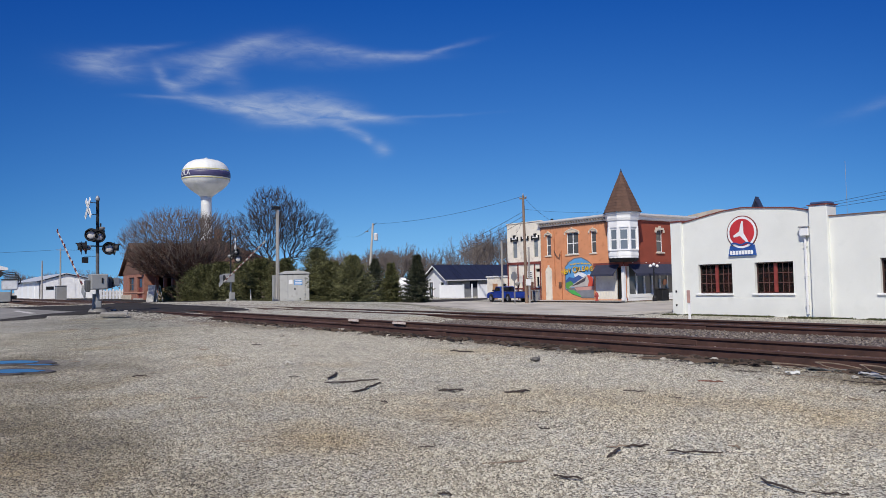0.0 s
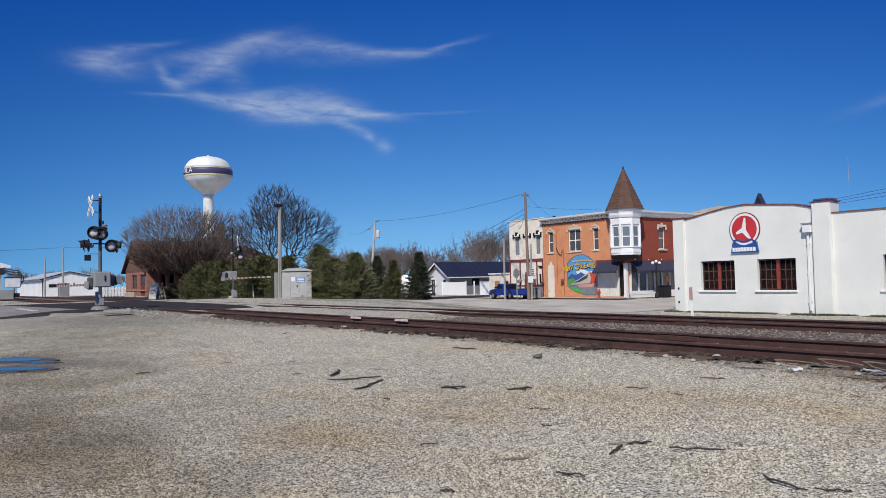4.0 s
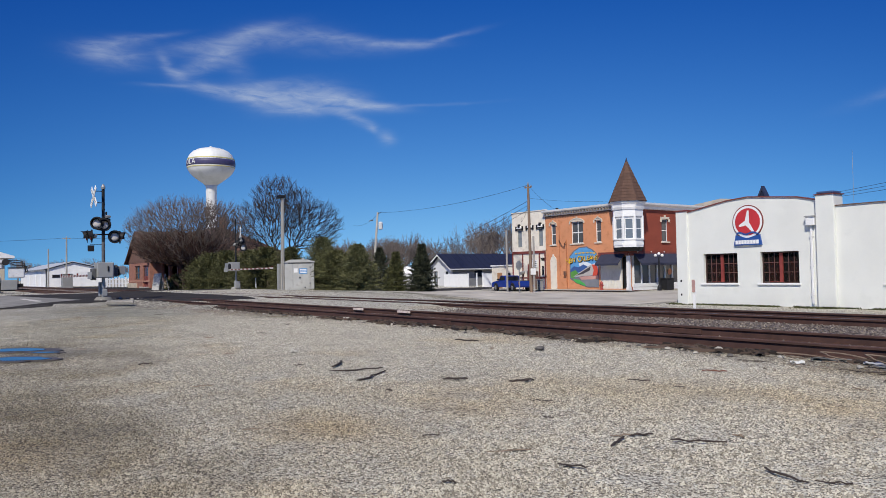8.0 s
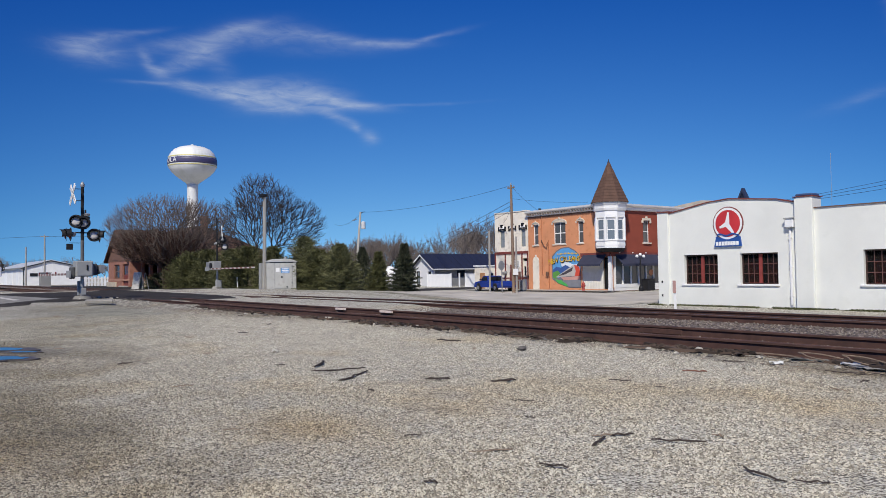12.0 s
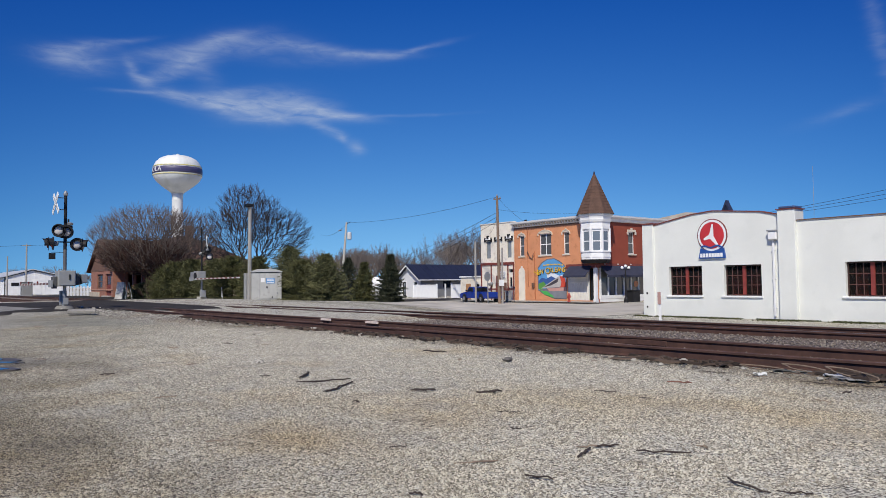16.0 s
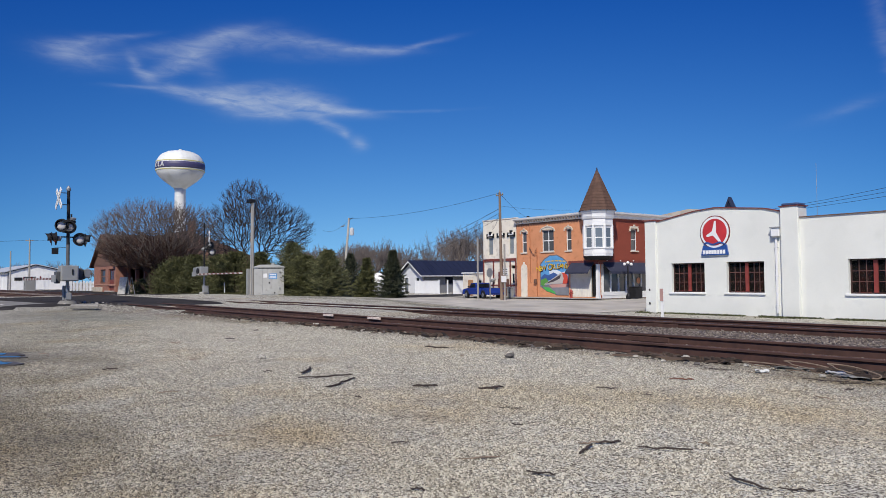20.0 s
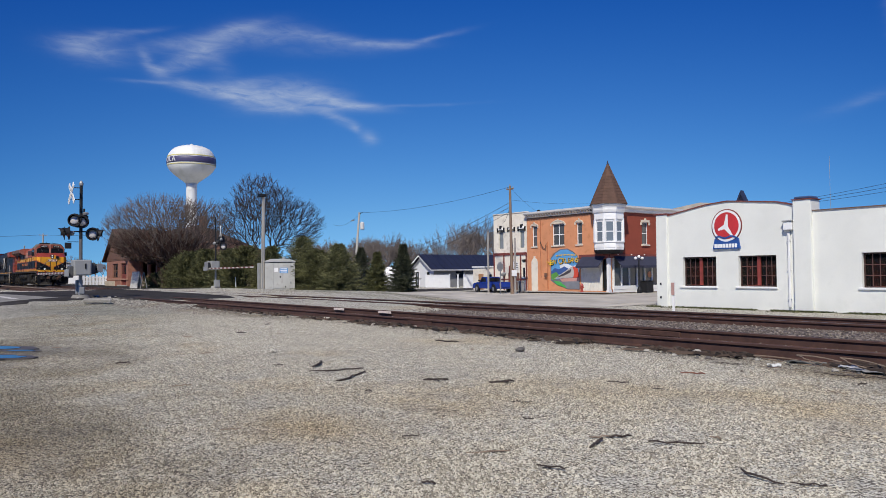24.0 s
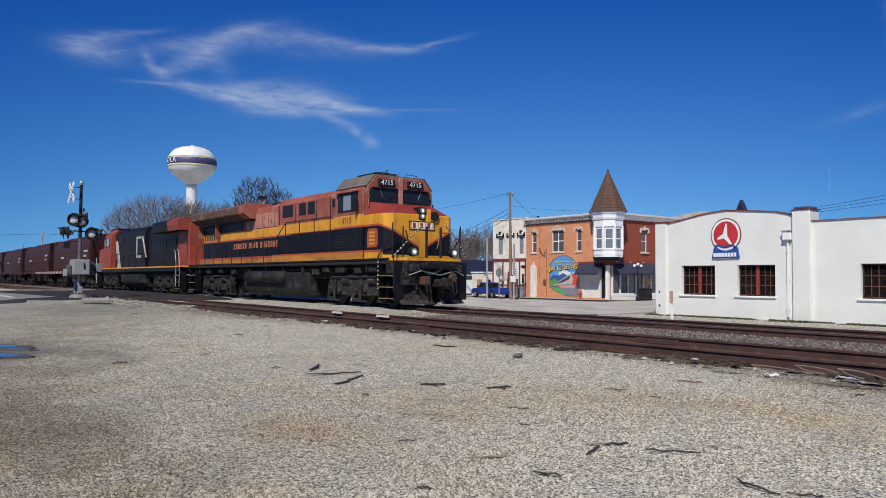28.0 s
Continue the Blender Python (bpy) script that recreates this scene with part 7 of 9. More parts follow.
def crossbuck(parent, x, y, z, face):
    """Two white blades crossed, on a bracket."""
    for i, s in enumerate((-1, 1)):
        b = part("crossbuck_blade", box(-0.6, 0.6, -0.012 + 0.026 * i, 0.012 + 0.026 * i, -0.115, 0.115), WHITE, parent, "white crossbuck blade", at=pose(x, y, z, 0, s * 45, face))
        part("blade_letters", boxes([(-0.5 + 0.12 * k, -0.42 + 0.12 * k, -0.016 + 0.026 * i, -0.0125 + 0.026 * i, -0.05, 0.05) for k in range(8)]), GREYPAINT, b)


def gate_arm(parent, px, py, pz, length, way, rows, lamps=3):
    arm = part("gate_arm", box(0, way * length, -0.02, 0.02, -0.05, 0.05), GATEWHITE, parent, "red and white striped gate arm", at=pose(px, py, pz))
    n = int(length / 0.41)
    for k in range(1, n, 2):
        part("red_stripe", prism([(way * (k * 0.41), -0.051), (way * (k * 0.41 + 0.41), -0.051), (way * (k * 0.41 + 0.3), 0.051), (way * (k * 0.41 - 0.11), 0.051)], "y", -0.024, 0.024), REFLECT_RED, arm)
    for k in range(lamps):
        u = way * (length - 0.15 - k * length * 0.3)
        part("arm_lamp", lathe([(0.035, 0.0), (0.04, 0.04), (0.03, 0.09)], 12, (u, 0, 0.05)), REDLENS, arm, "small red arm lamp")
    part("counterweight", boxes([(-way * 1.0, -way * 0.2, -0.12, -0.07, -0.16, 0.16)] if way < 0 else [(-1.0, -0.2, -0.12, -0.07, -0.16, 0.16)]) if way > 0 else box(0.2, 1.0, -0.12, -0.07, -0.16, 0.16), GREYPAINT, arm)
    GATES.append((arm, (px, py, pz), rows, 1 if way < 0 else -1))
    return arm


# darkened steel: shade on the grey right-hand bracket is painted in
GATESTEEL = mat("darkened_gate_steel", (0.09, 0.092, 0.095), 0.7, 0.1, var=0.25, scale=4)


def near_signal():
    t = thing("crossing_signal", -38.0, 7.4, 0.08, label="black crossing signal mast with flashers, crossbuck and gate", category="crossing signal", group="crossing signals")
    part("foundation", lathe([(0.42, -0.15), (0.42, 0.1), (0.33, 0.24), (0.28, 0.26)], 20), APRON, t, "round concrete foundation")
    part("mast_foot", tube((0, 0, 0.26), (0, 0, 1.35), 0.085, 0.075, 12), GALV, t)
    part("junction_box", box(-0.34, -0.12, -0.16, 0.12, 0.28, 0.95, 0.02), GREYPAINT, t)
    part("junction_box", box(0.12, 0.3, -0.12, 0.12, 0.3, 0.62, 0.02), GREYPAINT, t)
    part("mast", tube((0, 0, 2.85), (0, 0, 5.36), 0.075, 0.068, 12), BLACK, t, "black mast")
    # grey tone paints in light on the black lower mast
    part("lower_mast", tube((0, 0, 1.3), (0, 0, 2.85), 0.078, 0.076, 12), mat("lit_black_mast_paint", (0.11, 0.11, 0.115), 0.6, var=0.2, scale=3), t, "black lower mast greyed by painted light")
    part("control_box", box(-0.2, 0.05, 0.72, 0.98, 1.3, 1.7, 0.02), GALV, t, "pale control box")
    part("control_bracket", box(-0.15, 0.0, 0.4, 0.72, 1.4, 1.5), BLACK, t)
    part("finial", lathe([(0.09, 5.36), (0.1, 5.46), (0.05, 5.56), (0.0, 5.61)], 14), GALV, t)
    gm = part("gate_mechanism", box(-0.42, 0.4, -0.34, 0.4, 1.15, 1.87, 0.03), GREYPAINT, t, "grey gate mechanism housing")
    part("housing_door", box(0.4, 0.42, -0.28, 0.34, 1.2, 1.82), GREYPAINT, gm)
    part("housing_latch", box(0.42, 0.46, 0.1, 0.16, 1.45, 1.7, 0.01), BLACK, gm)
    part("arm_bracket", box(-0.3, 0.2, -0.52, -0.34, 1.05, 1.6, 0.03), GATESTEEL, gm, "dark arm bracket")
    part("arm_bracket", box(-0.35, 0.1, 0.4, 0.62, 1.2, 1.75, 0.03), GATESTEEL, gm, "dark arm bracket")
    part("counterweight_block", box(-0.5, -0.1, 0.62, 0.8, 1.25, 1.7, 0.03), GATESTEEL, gm)
    gate_arm(t, -0.3, -0.55, 1.27, 8.2, -1, ((0, 23), (0.4, 16.3), (0.8, 9.6), (1.2, 4.2), (1.6, 1.0), (2.0, -0.6), (2.4, 0.0), (28, 0.0)))
    for z in (5.25, 4.7):
        part("crossbuck_bracket", tube((0, 0, z), (-0.05, -0.4, z), 0.02, seg=6), BLACK, t)
    crossbuck(t, -0.05, -0.42, 4.98, 4)
    part("cross_arm", tube((-0.35, -0.15, 3.66), (0.35, -0.15, 3.66), 0.03, seg=8), BLACK, t)
    part("cross_arm", tube((0, -0.75, 3.2), (0, 0.8, 3.2), 0.03, seg=8), BLACK, t)
    flasher(t, 0.16, -0.3, 3.72, -28)
    flasher(t, 0.12, 0.02, 3.66, -16)
    flasher(t, -0.1, -0.1, 3.7, 168, REDLENS)
    flasher(t, 0.06, 0.5, 3.1, -14)
    flasher(t, 0.02, 0.72, 3.08, 70)
    flasher(t, 0.05, -0.5, 3.12, -92, REDLENS)
    flasher(t, -0.3, -0.62, 3.12, -100, REDLENS)
    part("bell", lathe([(0.02, 0), (0.12, 0.03), (0.15, 0.12), (0.1, 0.16)], 16, (0.05, 0.18, 3.95)), GALV, t)
    part("bell_bracket", box(-0.05, 0.1, 0.05, 0.3, 3.85, 3.95), BLACK, t)
    part("bell_stem", tube((0.0, 0.13, 4.1), (0.0, 0.13, 4.28), 0.04, seg=8), BLACK, t)
    part("track_sign", box(-0.02, 0.02, -0.68, -0.4, 2.4, 2.68), BLACK, t, "small dark plate")
    part("sign_bracket", tube((0, 0, 2.72), (0, -0.57, 2.72), 0.012, seg=5), BLACK, t)
    return t


def far_signal():
    t = thing("crossing_signal", -58.3, 21.2, 0.14, label="crossing signal with grey gate drive and lowered arm", category="crossing signal", group="crossing signals")
    part("foundation", box(-0.3, 0.3, -0.3, 0.3, -0.1, 0.2, 0.04), CONCRETE, t)
    part("mast_foot", tube((0, 0, 0.2), (0, 0, 1.5), 0.08, 0.075, 12), GALV, t)
    part("junction_box", box(0.1, 0.42, -0.2, 0.2, 0.15, 0.7, 0.02), GREYPAINT, t)
    part("mast", tube((0, 0, 1.5), (0, 0, 5.7), 0.075, 0.05, 12), BLACK, t, "dark mast")
    gm = part("gate_mechanism", box(-0.5, 0.5, -0.5, 0.15, 1.5, 2.2, 0.03), GREYPAINT, t)
    part("counterweight_plate", box(-1.6, -0.5, -0.35, -0.25, 1.55, 2.15, 0.02), GALV, gm)
    part("drive_cover", lathe([(0.24, 0.0), (0.24, 0.06), (0.18, 0.1)], 20, (0.1, -0.6, 1.85), "y"), BLACK, gm)
    gate_arm(t, 0.3, -0.62, 1.6, 8.7, 1, ((0, 18), (0.4, 13), (0.8, 9.2), (1.2, 6.0), (1.6, 3.0), (2.0, 0.2), (2.4, -0.4), (2.8, 0.0), (28, 0.0)))
    crossbuck(t, 0.45, 0.2, 4.5, -14)
    part("cross_arm", tube((-0.5, 0, 3.55), (0.7, 0.3, 3.55), 0.035, seg=8), BLACK, t)
    flasher(t, 0.4, -0.1, 3.6, 60)
    flasher(t, -0.3, 0.1, 3.6, 60)
    flasher(t, 0.75, 0.35, 3.35, -40)
    flasher(t, 0.3, 0.35, 3.9, 150)
    return t


CABGREY = mat("dull_aluminium_paint", (0.43, 0.43, 0.41), 0.6, var=0.1, scale=1.5, stain=(0.32, 0.31, 0.285), amount=0.2)


def bungalow():
    t = thing("signal_cabinet", -53.85, 23.42, 0.02, -23, label="grey steel railway signal cabinet with blue notice", category="cabinet")
    part("body", box(-1.2, 0, 0, 2.25, 0.06, 2.18, 0.02), CABGREY, t, "grey steel body")
    part("base", box(-1.25, 0.05, -0.05, 2.3, -0.15, 0.06), CONCRETE, t)
    part("roof", prism([(-0.08, 2.18), (2.33, 2.18), (2.33, 2.22), (1.75, 2.4), (0.45, 2.4), (-0.08, 2.22)], "x", -1.28, 0.08), CABGREY, t)
    d = part("door", box(0.0, 0.03, 0.65, 1.95, 0.14, 2.08, 0.01), CABGREY, t)
    part("door_handle", box(0.03, 0.07, 1.1, 1.2, 0.95, 1.08), BLACK, d)
    for z in (0.5, 1.75):
        part("hinge", box(0.03, 0.05, 1.88, 1.98, z, z + 0.15), GALV, d)
    n = part("notice", box(0.03, 0.04, 1.1, 1.72, 1.3, 1.72), mat("notice_blue", (0.08, 0.28, 0.6), 0.5), d, "blue and white notice")
    for i in range(3):
        part("notice_bar", box(0.04, 0.045, 1.16, 1.66, 1.36 + 0.12 * i, 1.42 + 0.12 * i), WHITE, n)
    part("paper_notice", box(0.03, 0.04, 0.7, 0.98, 1.4, 1.72), WHITE, d)
    part("roof_lamp", box(-0.2, 0.0, 1.3, 1.5, 2.38, 2.52, 0.02), CABGREY, t)
    part("padlock", box(0.03, 0.08, 1.5, 1.58, 0.2, 0.3), BLACK, d)
    part("side_seam", box(0.0, 0.012, 0.6, 0.63, 0.1, 2.14), GALV, t)
    for k in range(4):
        part("vent_slot", box(0.0, 0.02, 0.3, 2.0, 2.1 + 0.015 * k, 2.108 + 0.015 * k), BLACK, t)
    return t


def lamp_pole():
    t = thing("lamp_pole", -54.15, 23.38, 0.02, label="grey wooden pole with floodlight on top", category="pole")
    part("pole", tube((0, 0, -0.3), (0.08, 0.02, 7.3), 0.16, 0.12, 12), GREYPOLE, t)
    f = part("floodlight", box(-0.22, 0.3, -0.35, 0.2, 7.15, 7.42, 0.04), BLACK, t)
    part("flood_glass", box(-0.15, 0.23, -0.37, -0.35, 7.2, 7.38), PANE, f)
    part("pole_box", box(-0.5, -0.14, -0.25, 0.1, 0.1, 2.1, 0.02), GREYPAINT, t, "pale service box")
    part("conduit", tube((0.14, -0.1, 0), (0.14, -0.1, 4.0), 0.03, seg=6), GREYPAINT, t)
    return t


def stake(x, y, h, lean, name="marker_post", label="slim white marker post", plate=False, r=0.045):
    z = ground_z(x, y)
    t = thing(name, x, y, z, label=label, category="post", group="marker posts")
    part("post", box(-r, r, -r * 0.6, r * 0.6, -0.2, h, 0.005), WHITE, t, at=pose(0, 0, 0, 0, lean, 0))
    if plate:
        part("reflector", box(-r * 1.5, r * 1.5, -r - 0.01, -r * 0.6, h * 0.58, h, 0.005), mat("rusty_red_plate", (0.5, 0.3, 0.26), 0.6), t)
    return t


PALEPOLE = mat("bleached_pole", (0.5, 0.47, 0.42), 0.9, var=0.2, scale=2, fine=25, bump=0.3, stretch=(6, 6, 0.6))


PALECAN = mat("pale_can_paint", (0.62, 0.63, 0.63), 0.5, var=0.1)


def utility_pole(x, y, h, label, lean=0.0, material=WOODPOLE, can=False, arm=False, r=0.15, z=None):
    z = ground_z(x, y) if z is None else z
    t = thing("utility_pole", x, y, z, label=label, category="utility pole", group="utility poles")
    lx, ly = lean if isinstance(lean, tuple) else (lean, 0.0)
    part("pole", tube((0, 0, -0.4), (lx, ly, h), r, r * 0.65, 10), material, t)
    if can:
        part("transformer", lathe([(0.2, 0), (0.24, 0.05), (0.24, 0.75), (0.1, 0.85)], 16, (lx * 0.85 + 0.3, ly * 0.85 + 0.3, h * 0.78)), PALECAN, t, "pale transformer can")
        part("pole_lamp", boxes([(lx * 0.9 - 0.75, lx * 0.9 - 0.2, ly - 0.5, ly - 0.36, h * 0.9, h * 0.9 + 0.06), (lx * 0.9 - 0.95, lx * 0.9 - 0.6, ly - 0.52, ly - 0.3, h * 0.9 - 0.05, h * 0.9 + 0.02)]), GREYPAINT, t, "small street lamp arm")
        part("top_pin", bent([(lx, ly, h - 0.2), (lx + 0.35, ly + 0.3, h + 0.05)], 0.03), BLACK, t)
    if arm:
        half = 0.42 if arm is True else arm
        part("cross_arm", box(lx - half, lx + half, -0.05, 0.05, h - 0.3, h - 0.2) if arm is True else box(-0.04, 0.04, -half, half, h - 0.2, h - 0.08), material, t)
        for s in (-0.38, 0.38):
            part("insulator", lathe([(0.04, 0), (0.06, 0.05), (0.03, 0.14)], 8, (lx + s, 0, h - 0.2)), GREYPAINT, t)
        part("pole_cap", lathe([(0.05, 0), (0.05, 0.1), (0.02, 0.22)], 8, (lx, 0, h)), GREYPAINT, t)
    return t


def wire(points, sag, r=0.02, label="thin black overhead wire"):
    pts = []
    for p, q in zip(points, points[1:]):
        for i in range(13):
            u = i / 12
            v = Vector(p).lerp(Vector(q), u)
            pts.append((v.x, v.y, v.z - sag * 4 * u * (1 - u)))
    ob = part("overhead_wire", bent(pts, r * 0.75, 4), BLACK)
    return tagged(ob, label, "wire", "overhead wires")


def stop_sign():
    t = thing("road_sign", -48.9, 43.0, ground_z(-48.9, 43), label="grey back of an octagonal road sign on a post", category="road sign")
    part("post", box(-0.04, 0.04, -0.03, 0.03, -0.2, 2.8), GALV, t)
    part("plate", prism([(0.42 * math.cos(math.pi / 8 + k * math.pi / 4), 2.38 + 0.42 * math.sin(math.pi / 8 + k * math.pi / 4)) for k in range(8)], "y", -0.05, -0.035), GALV, t, "bare aluminium sign back")
    return t


def square_post(x, y, h, label, sign=True):
    t = thing("steel_post", x, y, ground_z(x, y), label=label, category="post", group="steel posts")
    part("post", box(-0.065, 0.065, -0.065, 0.065, -0.2, h, 0.01), GREYPOLE, t)
    if sign:
        part("notice", box(-0.32, 0.32, -0.13, -0.09, 1.55, 2.1, 0.01), WHITE, t, "small white notice")
    return t


def pickup():
    g = ground_z(-55, 47)
    t = thing("pickup_truck", -56.5, 47.0, g + 0.03, -11, label="bright blue parked pickup truck", category="pickup truck")
    tint = mat("tinted_glass", (0.012, 0.014, 0.017), 0.3, var=0.05)
    tint.node_tree.nodes["Principled BSDF"].inputs["Specular IOR Level"].default_value = 0.2
    blue = mat("blue_car_paint", (0.012, 0.04, 0.27), 0.25, 0.1, var=0.05)
    body = part("body", prism([(0.05, 0.35), (5.15, 0.35), (5.2, 0.55), (5.15, 0.95), (2.75, 0.98), (2.6, 1.0), (1.35, 0.98), (0.25, 0.86), (0.05, 0.7)], "y", -0.85, 0.85, 0.04), blue, t, "blue lower body")
    cab = part("cab", prism([(1.3, 0.97), (2.7, 0.97), (2.62, 1.4), (2.5, 1.46), (1.75, 1.46), (1.62, 1.4)], "y", -0.76, 0.76, 0.04), blue, t, "blue cab")
    part("bed", box(2.85, 5.1, -0.72, 0.72, 0.9, 0.985), BLACK, t)
    for s in (-1, 1):
        part("side_window", prism([(1.5, 1.0), (2.55, 1.0), (2.5, 1.36), (1.75, 1.38)], "y", s * 0.74, s * 0.785), tint, cab, "dark tinted side window")
        part("headlight", box(0.02, 0.1, s * 0.7 - 0.12, s * 0.7 + 0.12, 0.62, 0.78), LENS, body)
        part("tail_light", box(5.15, 5.22, s * 0.75 - 0.06, s * 0.75 + 0.06, 0.6, 0.9), REFLECT_RED, body)
        part("mirror", box(1.45, 1.6, s * 0.85, s * 1.0, 1.02, 1.16), BLACK, cab)
        part("door_handle", box(2.3, 2.45, s * 0.852, s * 0.87, 0.85, 0.89), BLACK, body)
        for u in (0.95, 4.15):
            w = part("wheel", tube((u, s * 0.68, 0.33), (u, s * 0.9, 0.33), 0.34, seg=20), BLACK, t)
            part("rim", tube((u, s * 0.9, 0.33), (u, s * 0.915, 0.33), 0.19, seg=16), GALV, w)
            part("wheel_arch", prism([(u + 0.44 * math.cos(a), 0.34 + 0.44 * math.sin(a)) for a in np.linspace(0, math.pi, 11)], "y", s * 0.852 - 0.003, s * 0.852 + 0.003), BLACK, body)
    part("windscreen", prism([(1.3, 1.0), (1.34, 1.0), (1.66, 1.4), (1.62, 1.4)], "y", -0.68, 0.68), tint, cab)
    part("rear_window", prism([(2.66, 1.03), (2.72, 1.03), (2.66, 1.38), (2.6, 1.38)], "y", -0.66, 0.66), tint, cab, "dark tinted rear window")
    part("tailgate", box(5.18, 5.23, -0.7, 0.7, 0.5, 0.92, 0.01), blue, t)
    part("bumper", box(0.0, 0.12, -0.86, 0.86, 0.36, 0.52, 0.02), GALV, t)
    return t


def hydrant():
    x, y = -44.6, 48.6
    t = thing("fire_hydrant", x, y, ground_z(x, y) + 0.12, label="small red fire hydrant on the sidewalk", category="hydrant")
    red = mat("hydrant_red", (0.38, 0.06, 0.045), 0.5)
    part("barrel", lathe([(0.16, 0), (0.16, 0.06), (0.11, 0.08), (0.11, 0.5), (0.14, 0.52), (0.14, 0.56), (0.1, 0.68), (0.04, 0.74), (0.04, 0.8)], 16), red, t)
    for s in (-1, 1):
        part("nozzle", tube((s * 0.1, 0, 0.42), (s * 0.2, 0, 0.42), 0.06, seg=10), red, t)
    part("nozzle", tube((0, -0.1, 0.38), (0, -0.22, 0.38), 0.075, seg=10), red, t)
    return t


def litter_bin():
    x, y = -41.3, 53.2
    t = thing("litter_bin", x, y, ground_z(x, y) + 0.02, label="dark lidded litter bin beside the shop", category="litter bin")
    part("bin", box(-0.4, 0.4, -0.45, 0.45, 0.03, 0.95, 0.04), BLACK, t)
    part("lid", box(-0.44, 0.44, -0.49, 0.49, 0.95, 1.06, 0.04), BLACK, t)
    t2 = thing("street_lamp", -41.3, 52.2, ground_z(-41.3, 52.2), label="dark street lamp post with pale globe", category="street lamp")
    part("post", tube((0, 0, 0), (0, 0, 2.9), 0.09, 0.05, 10), BLACK, t2)
    part("base", lathe([(0.2, 0), (0.2, 0.3), (0.1, 0.5)], 12), BLACK, t2)
    for s in (-0.45, 0, 0.45):
        part("globe", lathe([(0.06, 2.9), (0.125, 2.95), (0.14, 3.03), (0.08, 3.13), (0.0, 3.16)], 14, (0, s, 0.14 if s == 0 else 0)), WHITE, t2, smooth=True)
    part("globe_arm", box(-0.03, 0.03, -0.5, 0.5, 2.84, 2.9), BLACK, t2)
    return t


def bucket_truck():
    """A white service truck seen from its tail, boom folded over the body."""
    t = thing("utility_truck", -79.5, 5.6, 0.05, -90, label="white utility truck with folded boom, hoses and stowage boxes", category="truck")
    w = mat("truck_white", (0.7, 0.71, 0.72), 0.45, var=0.12, stain=(0.4, 0.39, 0.37), amount=0.25)
    dk = mat("greasy_black", (0.02, 0.02, 0.02), 0.7, var=0.3)
    part("chassis", box(-2.9, 5.0, -0.45, 0.45, 0.5, 0.85), dk, t)
    # dark block fills in the shade under the truck
    part("underbody", box(-2.2, 3.4, -1.0, 1.0, 0.2, 0.9), dk, t, "dark underbody with the shade beneath built in")
    part("stowage_body", box(-1.0, 3.2, -1.15, 1.15, 0.9, 1.75, 0.03), w, t, "white stowage boxes")
    part("grey_tool_box", box(-2.35, -1.05, -1.1, 1.1, 0.3, 1.2, 0.03), GREYPAINT, t, "grey tool box at the tail")
    cab = part("cab", prism([(3.3, 0.7), (5.6, 0.7), (5.6, 1.4), (4.9, 1.55), (4.5, 2.3), (3.3, 2.3)], "y", -1.05, 1.05, 0.04), w, t)
    for s in (-1, 1):
        part("side_window", prism([(3.6, 1.55), (4.75, 1.55), (4.42, 2.15), (3.6, 2.15)], "y", s * 1.055, s * 1.07), PANE, cab)
        for u in (-0.2, 4.7):
            wh = part("wheel", tube((u, s * 0.75, 0.45), (u, s * 1.08, 0.45), 0.46, seg=20), dk, t)
            part("rim", tube((u, s * 1.08, 0.45), (u, s * 1.1, 0.45), 0.24, seg=14), GALV, wh)
    part("bucket", box(-3.0, -1.75, -0.6, 0.6, 1.35, 2.3, 0.08, 2), w, t, "white personnel bucket")
    part("bucket_rim", box(-3.04, -1.71, -0.64, 0.64, 2.28, 2.36, 0.02), dk, t)
    part("boom", box(-1.75, 3.4, -0.16, 0.16, 2.8, 3.08, 0.03), w, t, "folded white boom")
    part("lower_boom", box(-1.2, 2.2, -0.2, 0.2, 2.3, 2.62, 0.03), w, t)
    part("boom_post", box(0.4, 1.0, -0.3, 0.3, 1.7, 2.9, 0.03), w, t)
    part("knuckle", tube((-1.5, -0.3, 2.85), (-1.5, 0.3, 2.85), 0.3, seg=14), dk, t, "black boom knuckle")
    for k, (a, b) in enumerate(((-2.9, 2.95), (-3.1, 2.75), (-3.25, 2.5))):
        part("hydraulic_hose", bent([(-1.5, -0.35, 3.0), (-2.2, -0.5, b + 0.1), (a, -0.55, b), (a - 0.1, -0.6, 2.0), (-2.7, -0.66, 1.6)], 0.045), dk, t)
    for u in (-1.25, -0.4):
        part("outrigger", box(u, u + 0.2, -1.3, -1.15, 0.1, 1.55, 0.02), w, t)
        part("outrigger_foot", box(u - 0.15, u + 0.35, -1.4, -1.05, 0.02, 0.1), GREYPAINT, t)
    for u in (-0.9, 0.45, 1.8):
        part("stowage_door", box(u, u + 1.25, -1.17, -1.15, 0.95, 1.65, 0.01), w, t)
        part("door_latch", box(u + 0.55, u + 0.65, -1.19, -1.17, 1.3, 1.36), dk, t)
    part("tail_bumper", box(-2.45, -2.35, -1.1, 1.1, 0.35, 0.55), dk, t)
    part("tail_lamp", box(-2.38, -2.35, -1.05, -0.9, 0.95, 1.1), REFLECT_RED, t)
    part("mud_flap", box(-1.0, -0.95, -1.1, -0.6, 0.12, 0.8), dk, t)
    return t


